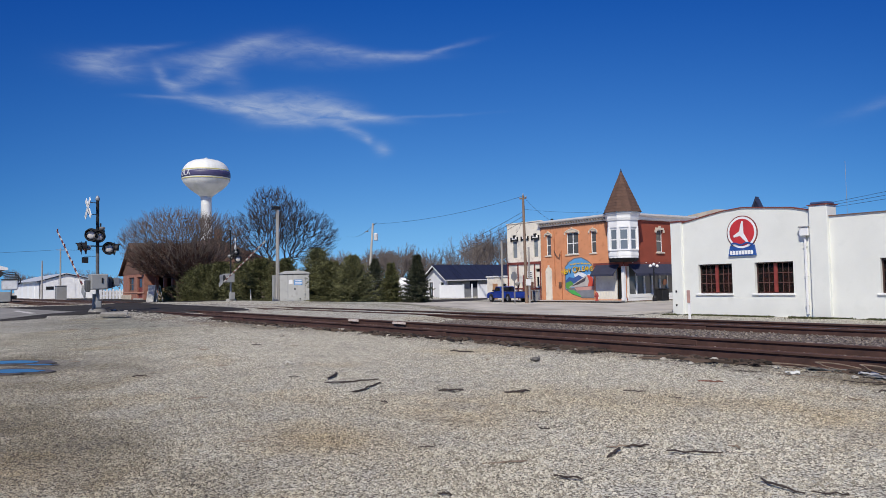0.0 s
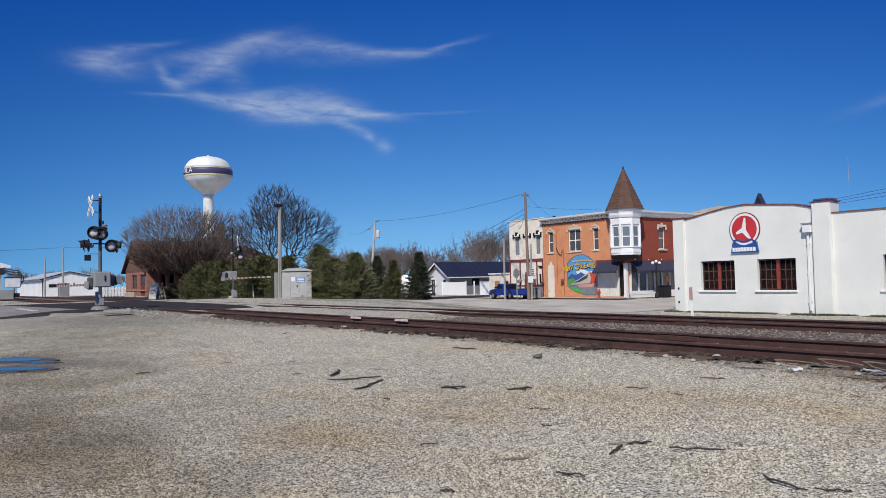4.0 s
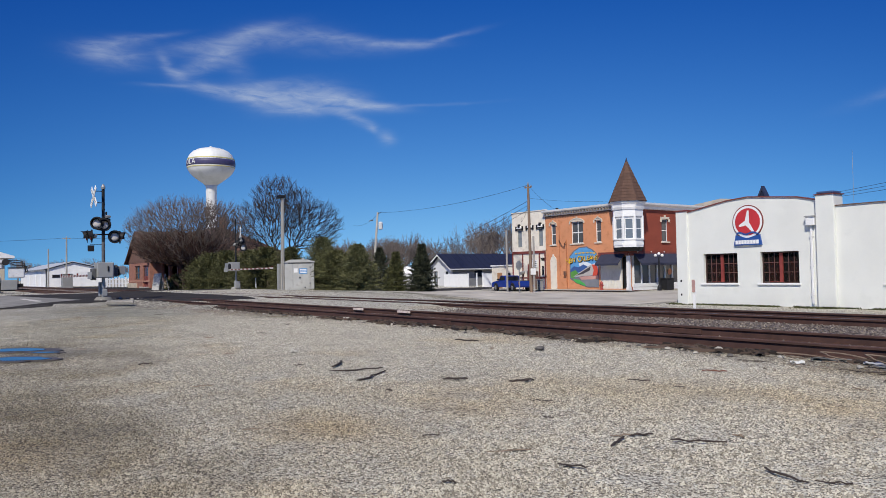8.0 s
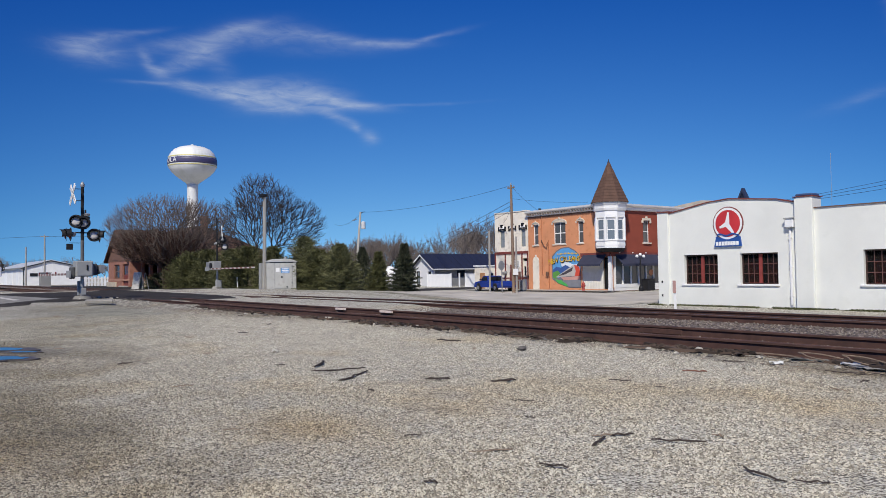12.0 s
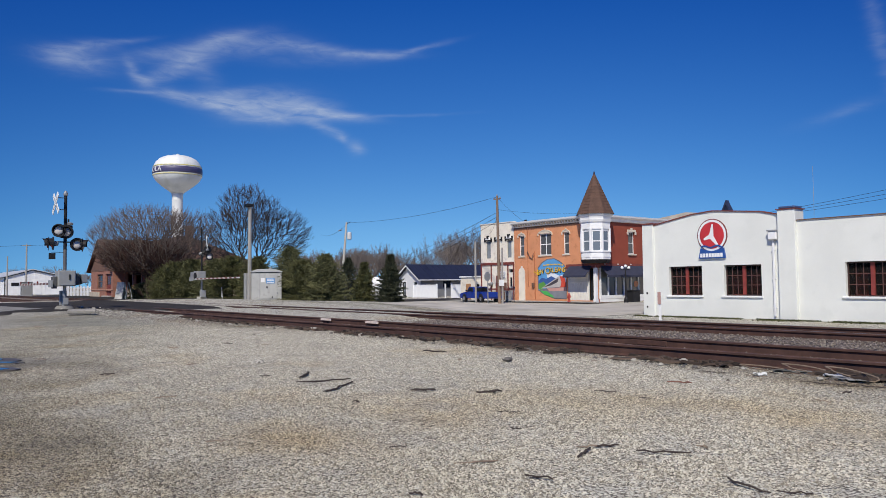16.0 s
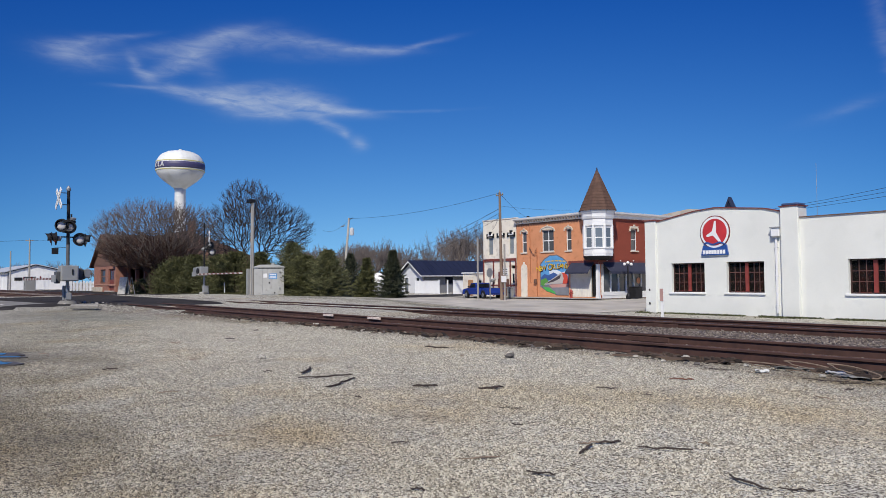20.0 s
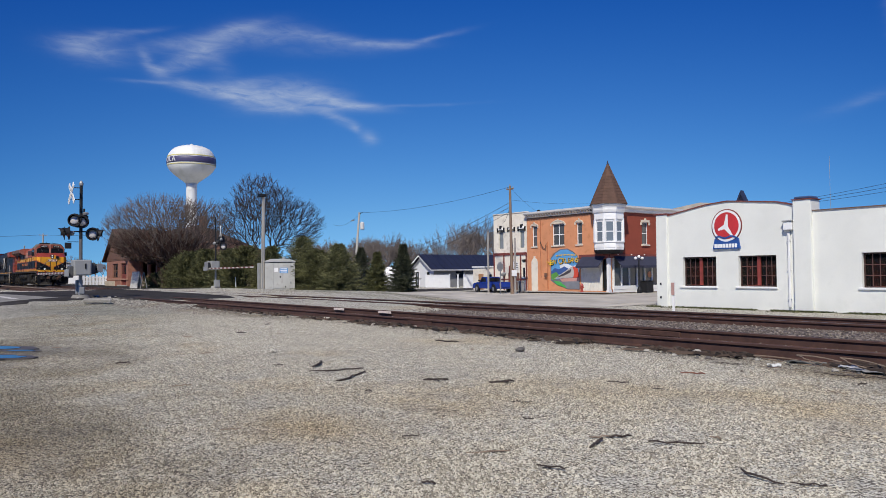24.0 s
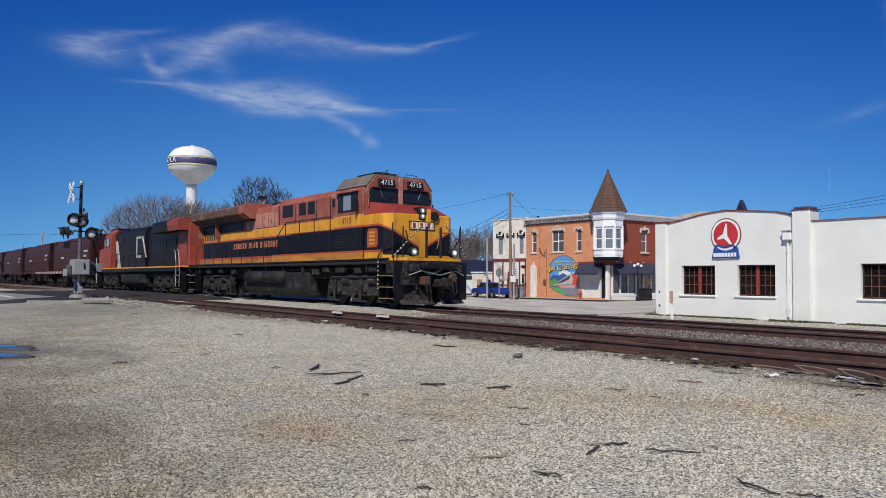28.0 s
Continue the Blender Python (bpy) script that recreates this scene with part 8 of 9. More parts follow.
def lot_building():
    t = thing("lot_building", -96, -4, 0, label="beige building with white eaves beyond the lot", category="building")
    sid = mat("beige_siding", (0.5, 0.44, 0.34), 0.7, var=0.1)
    part("wall", box(-12, 0, 0, 12.5, 0, 3.8, 0.02), sid, t)
    part("roof", prism([(-0.9, 3.7), (13.4, 3.7), (13.4, 3.92), (6.2, 6.3), (-0.9, 3.92)], "x", -12.6, 0.7), WHITE, t, "white edged roof")
    part("gable", prism([(0, 3.8), (12.5, 3.8), (6.2, 5.9)], "x", 0.0, 0.1), sid, t)
    return t


def stand_boards():
    for x, y, rz, h, lab in ((-74.6, 19.4, 20, 1.65, "weathered white A-frame board by the depot"), (-73.9, 19.9, -15, 1.6, "weathered white A-frame board by the depot")):
        t = thing("sign_board", x, y, 0.0, rz, label=lab, category="board", group="boards by the depot")
        pale = mat("peeling_white", (0.55, 0.54, 0.5), 0.85, var=0.25, scale=3, stain=(0.3, 0.27, 0.23), amount=0.4)
        part("panel", box(-0.55, 0.55, -0.03, 0.03, 0.03, h), pale, t, at=pose(0, -0.3, 0, -10, 0, 0))
        part("panel", box(-0.55, 0.55, -0.03, 0.03, 0.03, h), pale, t, at=pose(0, 0.3, 0, 10, 0, 0))


def relay_box(x, y, z, sx, sy, h, label):
    t = thing("relay_cabinet", x, y, z, label=label, category="cabinet", group="trackside cabinets")
    part("body", box(-sx, sx, -sy, sy, 0, h, 0.03), GREYPAINT, t)
    part("lid", box(-sx - 0.05, sx + 0.05, -sy - 0.05, sy + 0.05, h, h + 0.08), GREYPAINT, t)
    part("door_seam", box(-0.02, 0.02, -sy - 0.01, -sy, 0.1, h - 0.1), BLACK, t)
    part("handle", box(0.08, 0.12, -sy - 0.04, -sy, h * 0.45, h * 0.58), BLACK, t)


def picket_fence():
    t = thing("picket_fence", -112, 21.6, 0.0, 90, label="white picket fence beside the depot", category="fence")
    for i in range(11):
        part("picket", box(0.05 + 0.42 * i, 0.3 + 0.42 * i, -0.03, 0.03, 0.02, 1.3 + 0.1 * (i % 2)), VINYL, t)
    part("rail", box(0, 4.7, 0.03, 0.08, 0.5, 0.6), VINYL, t)
    part("rail", box(0, 4.7, 0.03, 0.08, 1.05, 1.15), VINYL, t)


def far_hall():
    """Roofs that show above the garage: a pale hall and a small blue-edged gablet."""
    t = thing("hall_building", -53.6, 74, -0.65, label="pale hall with low roof behind the garage", category="building")
    part("wall", box(0, 8, 0, 20, 0, 8.9), CREAM, t)
    part("roof", prism([(-0.4, 8.9), (8.4, 8.9), (8.4, 9.1), (4, 9.6), (-0.4, 9.1)], "y", -0.4, 20.4), mat("tan_roof", (0.5, 0.44, 0.36), 0.8), t)
    u = thing("gablet_house", -40.77, 63, -0.65, label="house with small blue-edged gablet above the garage roof", category="house")
    part("wall", box(0, 6, 0, 6, 0, 7.2), CREAM, u)
    part("roof", prism([(-0.4, 7.2), (6.4, 7.2), (3, 7.7)], "y", -0.4, 6.4), mat("slate_roof", (0.2, 0.2, 0.22), 0.8), u)
    gb = part("gablet", prism([(2.4, 7.5), (3.6, 7.5), (3.0, 8.95)], "y", -0.6, -0.3), NAVYROOF, u)
    for s in (-1, 1):
        part("gablet_edge", prism([(3.0, 9.18), (3.0 + s * 0.78, 7.5), (3.0 + s * 0.6, 7.5), (3.0, 8.8)], "y", -0.7, -0.2), mat("blue_slate", (0.025, 0.035, 0.075), 0.6), gb)


near_signal()
far_signal()
bungalow()
lamp_pole()
stake(-59.4, 23.3, 0.95, -6, label="slim white leaning marker post")
stake(-17.4, 24.0, 1.12, 0, label="white marker post with faded plate", plate=True, r=0.045)
utility_pole(-48.5, 44.0, 9.45, "tall brown wooden utility pole with wires", -0.15, WOODPOLE, arm=True, r=0.155)
utility_pole(-72.4, 41.9, 8.75, "leaning pale utility pole with transformer", (0.38, 0.62), PALEPOLE, can=True, arm=False, r=0.165)
square_post(-48.1, 44.0, 4.9, "square grey steel post with small white notice")
square_post(-51.7, 44.0, 5.6, "tall square grey steel post by the street", False)
utility_pole(-134.6, 18.0, 6.2, "grey yard lamp pole by the shed", 0.0, GREYPOLE, r=0.14)
utility_pole(-133, 20.4, 8.0, "distant utility pole with short cross arm", 0.0, GREYPOLE, arm=0.6, r=0.16)
stop_sign()
pickup()
hydrant()
litter_bin()
bucket_truck()
lot_building()
stand_boards()
relay_box(-110.5, 17.0, 0.0, 0.7, 0.6, 1.9, "grey trackside relay cabinet before the shed")
relay_box(-51.5, 47.8, ground_z(-51.5, 47.8), 0.25, 0.2, 1.0, "small grey meter cabinet by the shop")
picket_fence()
far_hall()


def storage_tank():
    t = thing("storage_tank", -64.7, 40.0, ground_z(-64.7, 40.0), label="white horizontal storage tank behind the evergreens", category="tank")
    part("shell", lathe([(0.0, -3.6), (0.55, -3.5), (0.95, -3.1), (1.05, -2.6), (1.05, 2.6), (0.95, 3.1), (0.55, 3.5), (0.0, 3.6)], 28, (0, 0, 1.45), "x"), WHITE, t, smooth=True)
    for u in (-2.0, 2.0):
        part("saddle", box(u - 0.2, u + 0.2, -0.8, 0.8, 0, 0.75), CONCRETE, t)
    part("fill_dome", tube((0, 0, 2.45), (0, 0, 2.75), 0.22, 0.2, 14), GREYPAINT, t)
    return t


storage_tank()
utility_pole(-4.0, 46.0, 9.2, "wooden utility pole behind the garage", 0.0, WOODPOLE, arm=True)
TOPS = (-48.65, 44.0, 8.75)
wire([(-72.0, 42.5, 8.05), TOPS], 0.5, 0.02)
wire([(-110, 60, 9.5), (-72.0, 42.5, 7.85)], 0.6, 0.02)
wire([(-118, 77, 5.5), (-48.6, 44.0, 7.4)], 0.8, 0.025)
wire([(-118, 78, 5.0), (-48.6, 44.0, 7.0)], 0.8, 0.025)
wire([(-118, 79, 4.5), (-48.6, 44.0, 6.6)], 0.8, 0.025)
wire([TOPS, (-52.3, 50.6, 7.2)], 0.15, 0.015)
wire([(-48.6, 44, 7.6), (-44, 51, 7.3)], 0.2, 0.015)
wire([(-48.6, 44, 7.3), (-56.6, 50.1, 6.2)], 0.4, 0.02)
wire([(-133, 20.4, 7.9), (-180, -22, 8.9)], 0.6, 0.03)
wire([(-133, 20.4, 7.9), (-106, 33, 8.0)], 0.5, 0.03)
for k in range(3):
    wire([(-36.6 + 0.4 * k, 64.5, 6.9 + 0.15 * k), (-4, 46, 7.2 + 0.55 * k)], 0.3, 0.02)
tagged(part("roof_antenna", tube((-14.9, 31.2, 3.0), (-14.9, 31.2, 5.9), 0.006, seg=5), GREYPOLE), "thin antenna rod on the garage roof", "antenna")

# ---- small things on the lot ----
BARK = mat("dead_bark", (0.05, 0.036, 0.029), 0.95, var=0.35, scale=12, fine=60, bump=0.6)
PALEBARK = mat("bleached_bark", (0.24, 0.18, 0.13), 0.95, var=0.3, scale=12, fine=60, bump=0.6)


def stick(a, b, r, bend=0.0, material=BARK, flat=0.55):
    pa, pb = Vector((*a, 0.014)), Vector((*b, 0.016))
    side = (pb - pa).cross(Vector((0, 0, 1))).normalized()
    bm = bmesh.new()
    n, seg = 7, 6
    rings = []
    for i in range(n):
        u = i / (n - 1)
        c = pa.lerp(pb, u) + side * (bend * 4 * u * (1 - u) + random.uniform(-r, r) * 0.16) + Vector((0, 0, random.uniform(-0.004, 0.01)))
        rr = 0.62 * r * (0.55 + 0.6 * math.sin(math.pi * (0.15 + 0.7 * u))) * random.uniform(0.8, 1.15)
        rings.append([bm.verts.new(c + side * (rr * math.cos(2 * math.pi * k / seg)) + Vector((0, 0, rr * flat * math.sin(2 * math.pi * k / seg)))) for k in range(seg)])
    for p, q in zip(rings, rings[1:]):
        for k in range(seg):
            bm.faces.new((p[k], p[(k + 1) % seg], q[(k + 1) % seg], q[k]))
    bm.faces.new(rings[0][::-1])
    bm.faces.new(rings[-1])
    return tagged(part("fallen_stick", bm, material), "dry broken stick lying on the gravel", "stick", "sticks on the gravel")


for a, b, r, bend, m in (
        ((-3.4, 3.76), (-3.5, 4.0), 0.018, 0.0, BARK), ((-3.6, 3.97), (-3.52, 4.09), 0.016, 0.0, PALEBARK), ((-3.53, 4.08), (-3.45, 4.24), 0.02, 0.0, BARK),
        ((-3.27, 4.2), (-2.97, 4.4), 0.016, 0.02, BARK), ((-3.8, 3.03), (-3.65, 3.28), 0.014, 0.0, PALEBARK), ((-3.28, 3.16), (-3.12, 3.23), 0.014, 0.0, BARK),
        ((-2.46, 4.0), (-2.16, 3.92), 0.016, 0.02, BARK), ((-8.5, 4.33), (-8.98, 4.7), 0.03, 0.03, BARK), ((-8.14, 4.1), (-7.92, 4.72), 0.022, 0.02, BARK),
        ((-7.2, 3.95), (-7.45, 4.3), 0.025, 0.04, BARK), ((-7.45, 4.3), (-7.68, 4.6), 0.022, 0.0, BARK), ((-6.66, 4.72), (-6.5, 4.95), 0.022, 0.01, BARK), ((-6.6, 4.8), (-6.56, 4.98), 0.016, 0.02, BARK), ((-6.7, 4.8), (-6.5, 4.88), 0.018, 0.0, BARK), ((-6.68, 4.85), (-6.46, 4.8), 0.012, 0.0, BARK),
        ((-6.07, 5.16), (-5.98, 5.43), 0.03, 0.0, BARK), ((-10.62, 2.5), (-10.56, 2.68), 0.03, 0.0, BARK), ((-10.5, 7.72), (-9.95, 7.8), 0.03, 0.03, BARK),
        ((-5.25, 7.35), (-4.98, 7.42), 0.025, 0.0, mat("rusty_bark", (0.2, 0.08, 0.05), 0.9)), ((-4.47, 2.98), (-4.39, 3.08), 0.012, 0, BARK), ((-4.42, 4.1), (-4.33, 4.14), 0.012, 0, BARK),
        ((-2.14, 3.95), (-2.0, 4.07), 0.012, 0, BARK), ((-3.43, 2.42), (-3.33, 2.45), 0.014, 0, BARK), ((-4.7, 6.1), (-4.6, 6.16), 0.014, 0, BARK)):
    stick(a, b, r, bend, m)
rng = random.Random(5)
for k in range(46):
    d, h = rng.uniform(4.5, 26), radians(rng.uniform(112, 172))
    x, y = d * math.cos(h), d * math.sin(h)
    if y > 8.6:
        continue
    q, w = rng.uniform(0, 3.14), rng.uniform(0.05, 0.16) * (1 + d / 14)
    stick((x, y), (x + w * math.cos(q), y + w * math.sin(q)), rng.uniform(0.007, 0.012) * (1 + d / 12), rng.uniform(-0.02, 0.02), rng.choice((BARK, PALEBARK)))


# tangle of twigs and old wire beside the near rail
for k in range(34):
    x, y, q, w = rng.uniform(-5.9, -3.4), rng.uniform(8.4, 9.3), rng.uniform(-0.7, 0.7), rng.uniform(0.12, 0.5)
    stick((x, y), (x + w * math.cos(q), y + w * math.sin(q) * 0.6), rng.uniform(0.006, 0.013), rng.uniform(-0.08, 0.08), rng.choice((BARK, BARK, PALEBARK)))
for x, y, a, h in ((-4.55, 9.2, 0.3, 0.09), (-3.95, 9.0, 0.27, 0.12), (-5.0, 9.1, 0.36, 0.05)):
    pts = [(x + a * math.cos(q) * (1 + 0.2 * math.sin(3 * q)), y + 0.12 * math.sin(q), 0.015 + h * max(0.0, math.sin(q * 0.55))) for q in np.linspace(-0.6, 4.9, 20)]
    tagged(part("wire_loop", bent(pts, 0.008, 5), PALEBARK), "springy loop of old rusty wire lying beside the rail", "wire", "wire loops")


def scrap(x, y, a, b, turn, material, label, seed):
    """A crumpled flat piece."""
    bm = bmesh.new()
    bmesh.ops.create_grid(bm, x_segments=9, y_segments=5, size=1.0)
    for v in bm.verts:
        w = 1 + 0.35 * noise.noise((v.co.x * 1.7 + seed, v.co.y * 1.7, 2))
        v.co = Vector((v.co.x * a * w, v.co.y * b * w, 0.022 + 0.03 * noise.noise((v.co.x * 2.3, v.co.y * 2.3 + seed, 7))))
    bmesh.ops.solidify(bm, geom=bm.faces[:], thickness=0.006)
    tagged(part("scrap", bm, material, at=pose(x, y, 0.012, 0, 0, turn)), label, "scrap", "scraps by the rail")


scrap(-4.2, 9.12, 0.1, 0.05, 20, mat("pale_blue_plastic", (0.42, 0.42, 0.43), 0.7, var=0.25, scale=9), "crumpled pale blue plastic scrap by the rail", 1)
scrap(-3.9, 8.95, 0.2, 0.08, -15, mat("weathered_board", (0.24, 0.235, 0.225), 0.85, var=0.3, scale=8), "grey weathered scrap sheet by the rail", 2)
scrap(-4.72, 9.18, 0.22, 0.06, 12, mat("old_rubber_sheet", (0.13, 0.13, 0.12), 0.8, var=0.3, scale=8), "dark flattened rubber scrap by the rail", 3)
scrap(-4.86, 8.66, 0.07, 0.05, 40, mat("white_scrap_paper", (0.62, 0.62, 0.6), 0.8, var=0.1), "small white paper scrap on the gravel", 4)


def rock(x, y, r, material, label, seed):
    g = random.Random(seed)
    bm = bmesh.new()
    bmesh.ops.create_icosphere(bm, subdivisions=2, radius=r)
    for v in bm.verts:
        n = noise.noise(v.co * (1.6 / r) + Vector((seed, 0, 0)))
        v.co *= 1 + 0.6 * n
        v.co.z *= 0.6
    ob = part("rock", bm, material, at=pose(x, y, ground_z(x, y) + r * 0.42, 0, 0, g.uniform(0, 360)))
    return tagged(ob, label, "rock", "loose rocks")


PALEROCK = mat("pale_limestone", (0.46, 0.43, 0.37), 0.9, var=0.25, scale=8, fine=60, bump=0.3)
DARKROCK = mat("dark_stone", (0.13, 0.12, 0.11), 0.9, var=0.25, scale=8, fine=60, bump=0.3)
rock(-10.62, 4.75, 0.055, PALEROCK, "pale limestone lump lying on the gravel", 1)
rock(-8.22, 7.6, 0.07, DARKROCK, "dark stone lying near the rails", 2)
rock(-6.36, 9.3, 0.06, PALEROCK, "pale limestone lump beside the rail", 3)
for k in range(130):
    x = -30 * rng.random() ** 1.4
    rock(x, TRACK_NEAR - 0.95 + rng.uniform(-0.55, 0.1), rng.uniform(0.018, 0.045), rng.choice((PALEROCK, DARKROCK, DARKROCK)), "loose ballast stone beside the rail", 10 + k)

# rubble round the foot of the crossing signal and along the lot's broken edge
for k in range(60):
    x = rng.uniform(-39.5, -27.5)
    y = 8.2 + 0.1 * (x + 39) + rng.gauss(0, 0.5)
    if y > TRACK_NEAR - 1.05:
        continue
    rock(x, y, rng.uniform(0.04, 0.1), rng.choice((PALEROCK, DARKROCK, DARKROCK)), "broken stone on the ragged edge of the gravel lot", 200 + k)

def rubble_ridge():
    """A low ragged bank of broken stone and dirt where the lot meets the crossing."""
    verts, faces = [], []
    nx, ny = 130, 22
    for i in range(nx + 1):
        for j in range(ny + 1):
            x = -37.6 + 12.5 * i / nx
            y = 6.9 + 0.16 * (x + 37.6) + 2.0 * j / ny
            e = math.sin(math.pi * i / nx) ** 0.5 * math.sin(math.pi * j / ny)
            h = e * (0.1 + 0.09 * noise.noise((x * 0.8, y * 1.1, 5)) + 0.07 * noise.noise((x * 2.6, y * 3.2, 8)) + 0.05 * noise.noise((x * 7, y * 8, 2)))
            verts.append((x, y, ground_z(x, y) - 0.02 + max(0.0, h)))
    for i in range(nx):
        for j in range(ny):
            a = i * (ny + 1) + j
            faces.append((a, a + 1, a + ny + 2, a + ny + 1))
    me = bpy.data.meshes.new("rubble")
    me.from_pydata(verts, [], faces)
    me.materials.append(gravel_mat("dirty_rubble", (0.3, 0.28, 0.23), (0.52, 0.5, 0.43), (0.1, 0.09, 0.07), stone=16.0, depth=0.05))
    tagged(new("rubble", me), "low ragged bank of dirty broken stone", "rubble", kind="stuff")


rubble_ridge()


def rail_debris():
    """Rotten wood chips, bark and dirt clods strewn along the buried tie ends."""
    g = random.Random(91)
    verts, faces = [], []
    for k in range(2000):
        x = 2 - 34 * g.random() ** 1.15
        if noise.noise((x * 0.7, 1, 9)) < -0.12:
            continue
        y = TRACK_NEAR - 0.83 - abs(g.gauss(0, 0.16)) - (0.25 * g.random() if g.random() < 0.2 else 0)
        a, l, w, h = g.gauss(0, 0.5), g.uniform(0.03, 0.2), g.uniform(0.012, 0.045), g.uniform(0.01, 0.045)
        c, q = math.cos(a), math.sin(a)
        z = g.uniform(0.0, 0.03)
        tilt = g.uniform(-0.03, 0.03)
        o = len(verts)
        for top in (0, 1):
            for u, v in ((-1, -1), (1, -0.7), (0.8, 1), (-0.9, 0.8)):
                u, v = u * l * (1 - 0.2 * top), v * w * (1 - 0.3 * top)
                verts.append((x + u * c - v * q, y + u * q + v * c, z + h * top + tilt * u / l))
        faces += [tuple(o + i for i in f) for f in ((3, 2, 1, 0), (4, 5, 6, 7), (0, 1, 5, 4), (1, 2, 6, 5), (2, 3, 7, 6), (3, 0, 4, 7))]
    me = bpy.data.meshes.new("rail_debris")
    me.from_pydata(verts, [], faces)
    m = bpy.data.materials.new("rotten_wood_and_dirt")
    m.use_nodes = True
    n, l = m.node_tree.nodes, m.node_tree.links
    geo, cr = n.new("ShaderNodeNewGeometry"), n.new("ShaderNodeValToRGB")
    cr.color_ramp.elements[0].color, cr.color_ramp.elements[1].color = (0.012, 0.008, 0.006, 1), (0.095, 0.065, 0.047, 1)
    l.new(geo.outputs["Random Per Island"], cr.inputs[0])
    l.new(cr.outputs[0], n["Principled BSDF"].inputs["Base Color"])
    n["Principled BSDF"].inputs["Roughness"].default_value = 0.95
    me.materials.append(m)
    tagged(new("rail_debris", me), "dark rotten wood chips and clods beside the rail", "debris", kind="stuff")


rail_debris()

# concrete slab and white paint marks by the near track
tagged(part("concrete_slab", box(-0.52, 0.52, -0.3, 0.3, 0, 0.12, 0.02), mat("weathered_concrete", (0.34, 0.32, 0.28), 0.9, var=0.25, scale=3, fine=30, bump=0.3, stain=(0.16, 0.15, 0.13), amount=0.4), at=pose(-33.4, 7.15, ground_z(-33.4, 7.15) + 0.1, 4, 0, 76)), "broken concrete slab beside the crossing", "slab")
for a, b in ((-20.06, -19.47), (-17.54, -16.91)):
    m = thing("rail_marker", (a + b) / 2, TRACK_NEAR + 0.755 - 0.075, RAIL_TOP - 0.172, label="white painted marker clipped to the rail", category="marker", group="rail markers")
    part("plate", box(-(b - a) / 2, (b - a) / 2, -0.02, 0.02, 0.095, 0.16, 0.008), mat("chipped_marker_paint", (0.75, 0.65, 0.58), 0.7, var=0.25, scale=6, stain=(0.2, 0.1, 0.07), amount=0.4), m)
    part("clip", box(-0.03, 0.03, 0.0, 0.06, 0.11, 0.13), RUST, m)
tagged(part("rail_marker", box(-0.2, 0.2, -0.06, 0.06, 0, 0.05, 0.01), PALEROCK, at=pose(-17.6, TRACK_NEAR - 0.95, 0.01)), "white block lying beside the rail", "marker", "rail markers")

# puddles in the lot
WATER = bpy.data.materials.new("puddle_water")
WATER.use_nodes = True
_b = WATER.node_tree.nodes["Principled BSDF"]
_b.inputs["Base Color"].default_value, _b.inputs["Roughness"].default_value, _b.inputs["Metallic"].default_value = (0.03, 0.03, 0.03, 1), 0.02, 0.0
_b.inputs["IOR"].default_value = 1.33
MUD = mat("wet_mud", (0.1, 0.085, 0.07), 0.55, var=0.3, scale=4, fine=40, bump=0.2)


def puddle(x, y, a, b, turn, seed, z, material, name, label):
    pts = []
    for k in range(40):
        q = 2 * math.pi * k / 40
        w = 1 + 0.3 * noise.noise((math.cos(q) * 2.2 + seed, math.sin(q) * 1.6, seed))
        pts.append((a * w * math.cos(q), b * w * math.sin(q)))
    ob = part(name, prism(pts, "z", -0.02, 0.0), material, at=pose(x, y, z, 0, 0, turn))
    return tagged(ob, label, "puddle", kind="structure")


for x, y, a, b, seed in ((-14.2, 1.42, 0.25, 0.5, 1), (-12.6, 1.25, 0.24, 0.5, 2), (-13.35, 1.75, 0.09, 0.22, 3)):
    puddle(x, y, a * 1.6, b * 1.5, -44, seed, 0.022, MUD, "wet_mud", "dark wet mud round a puddle")
    puddle(x, y, a, b, -44, seed + 3, 0.027, WATER, "puddle", "shallow puddle reflecting blue sky")

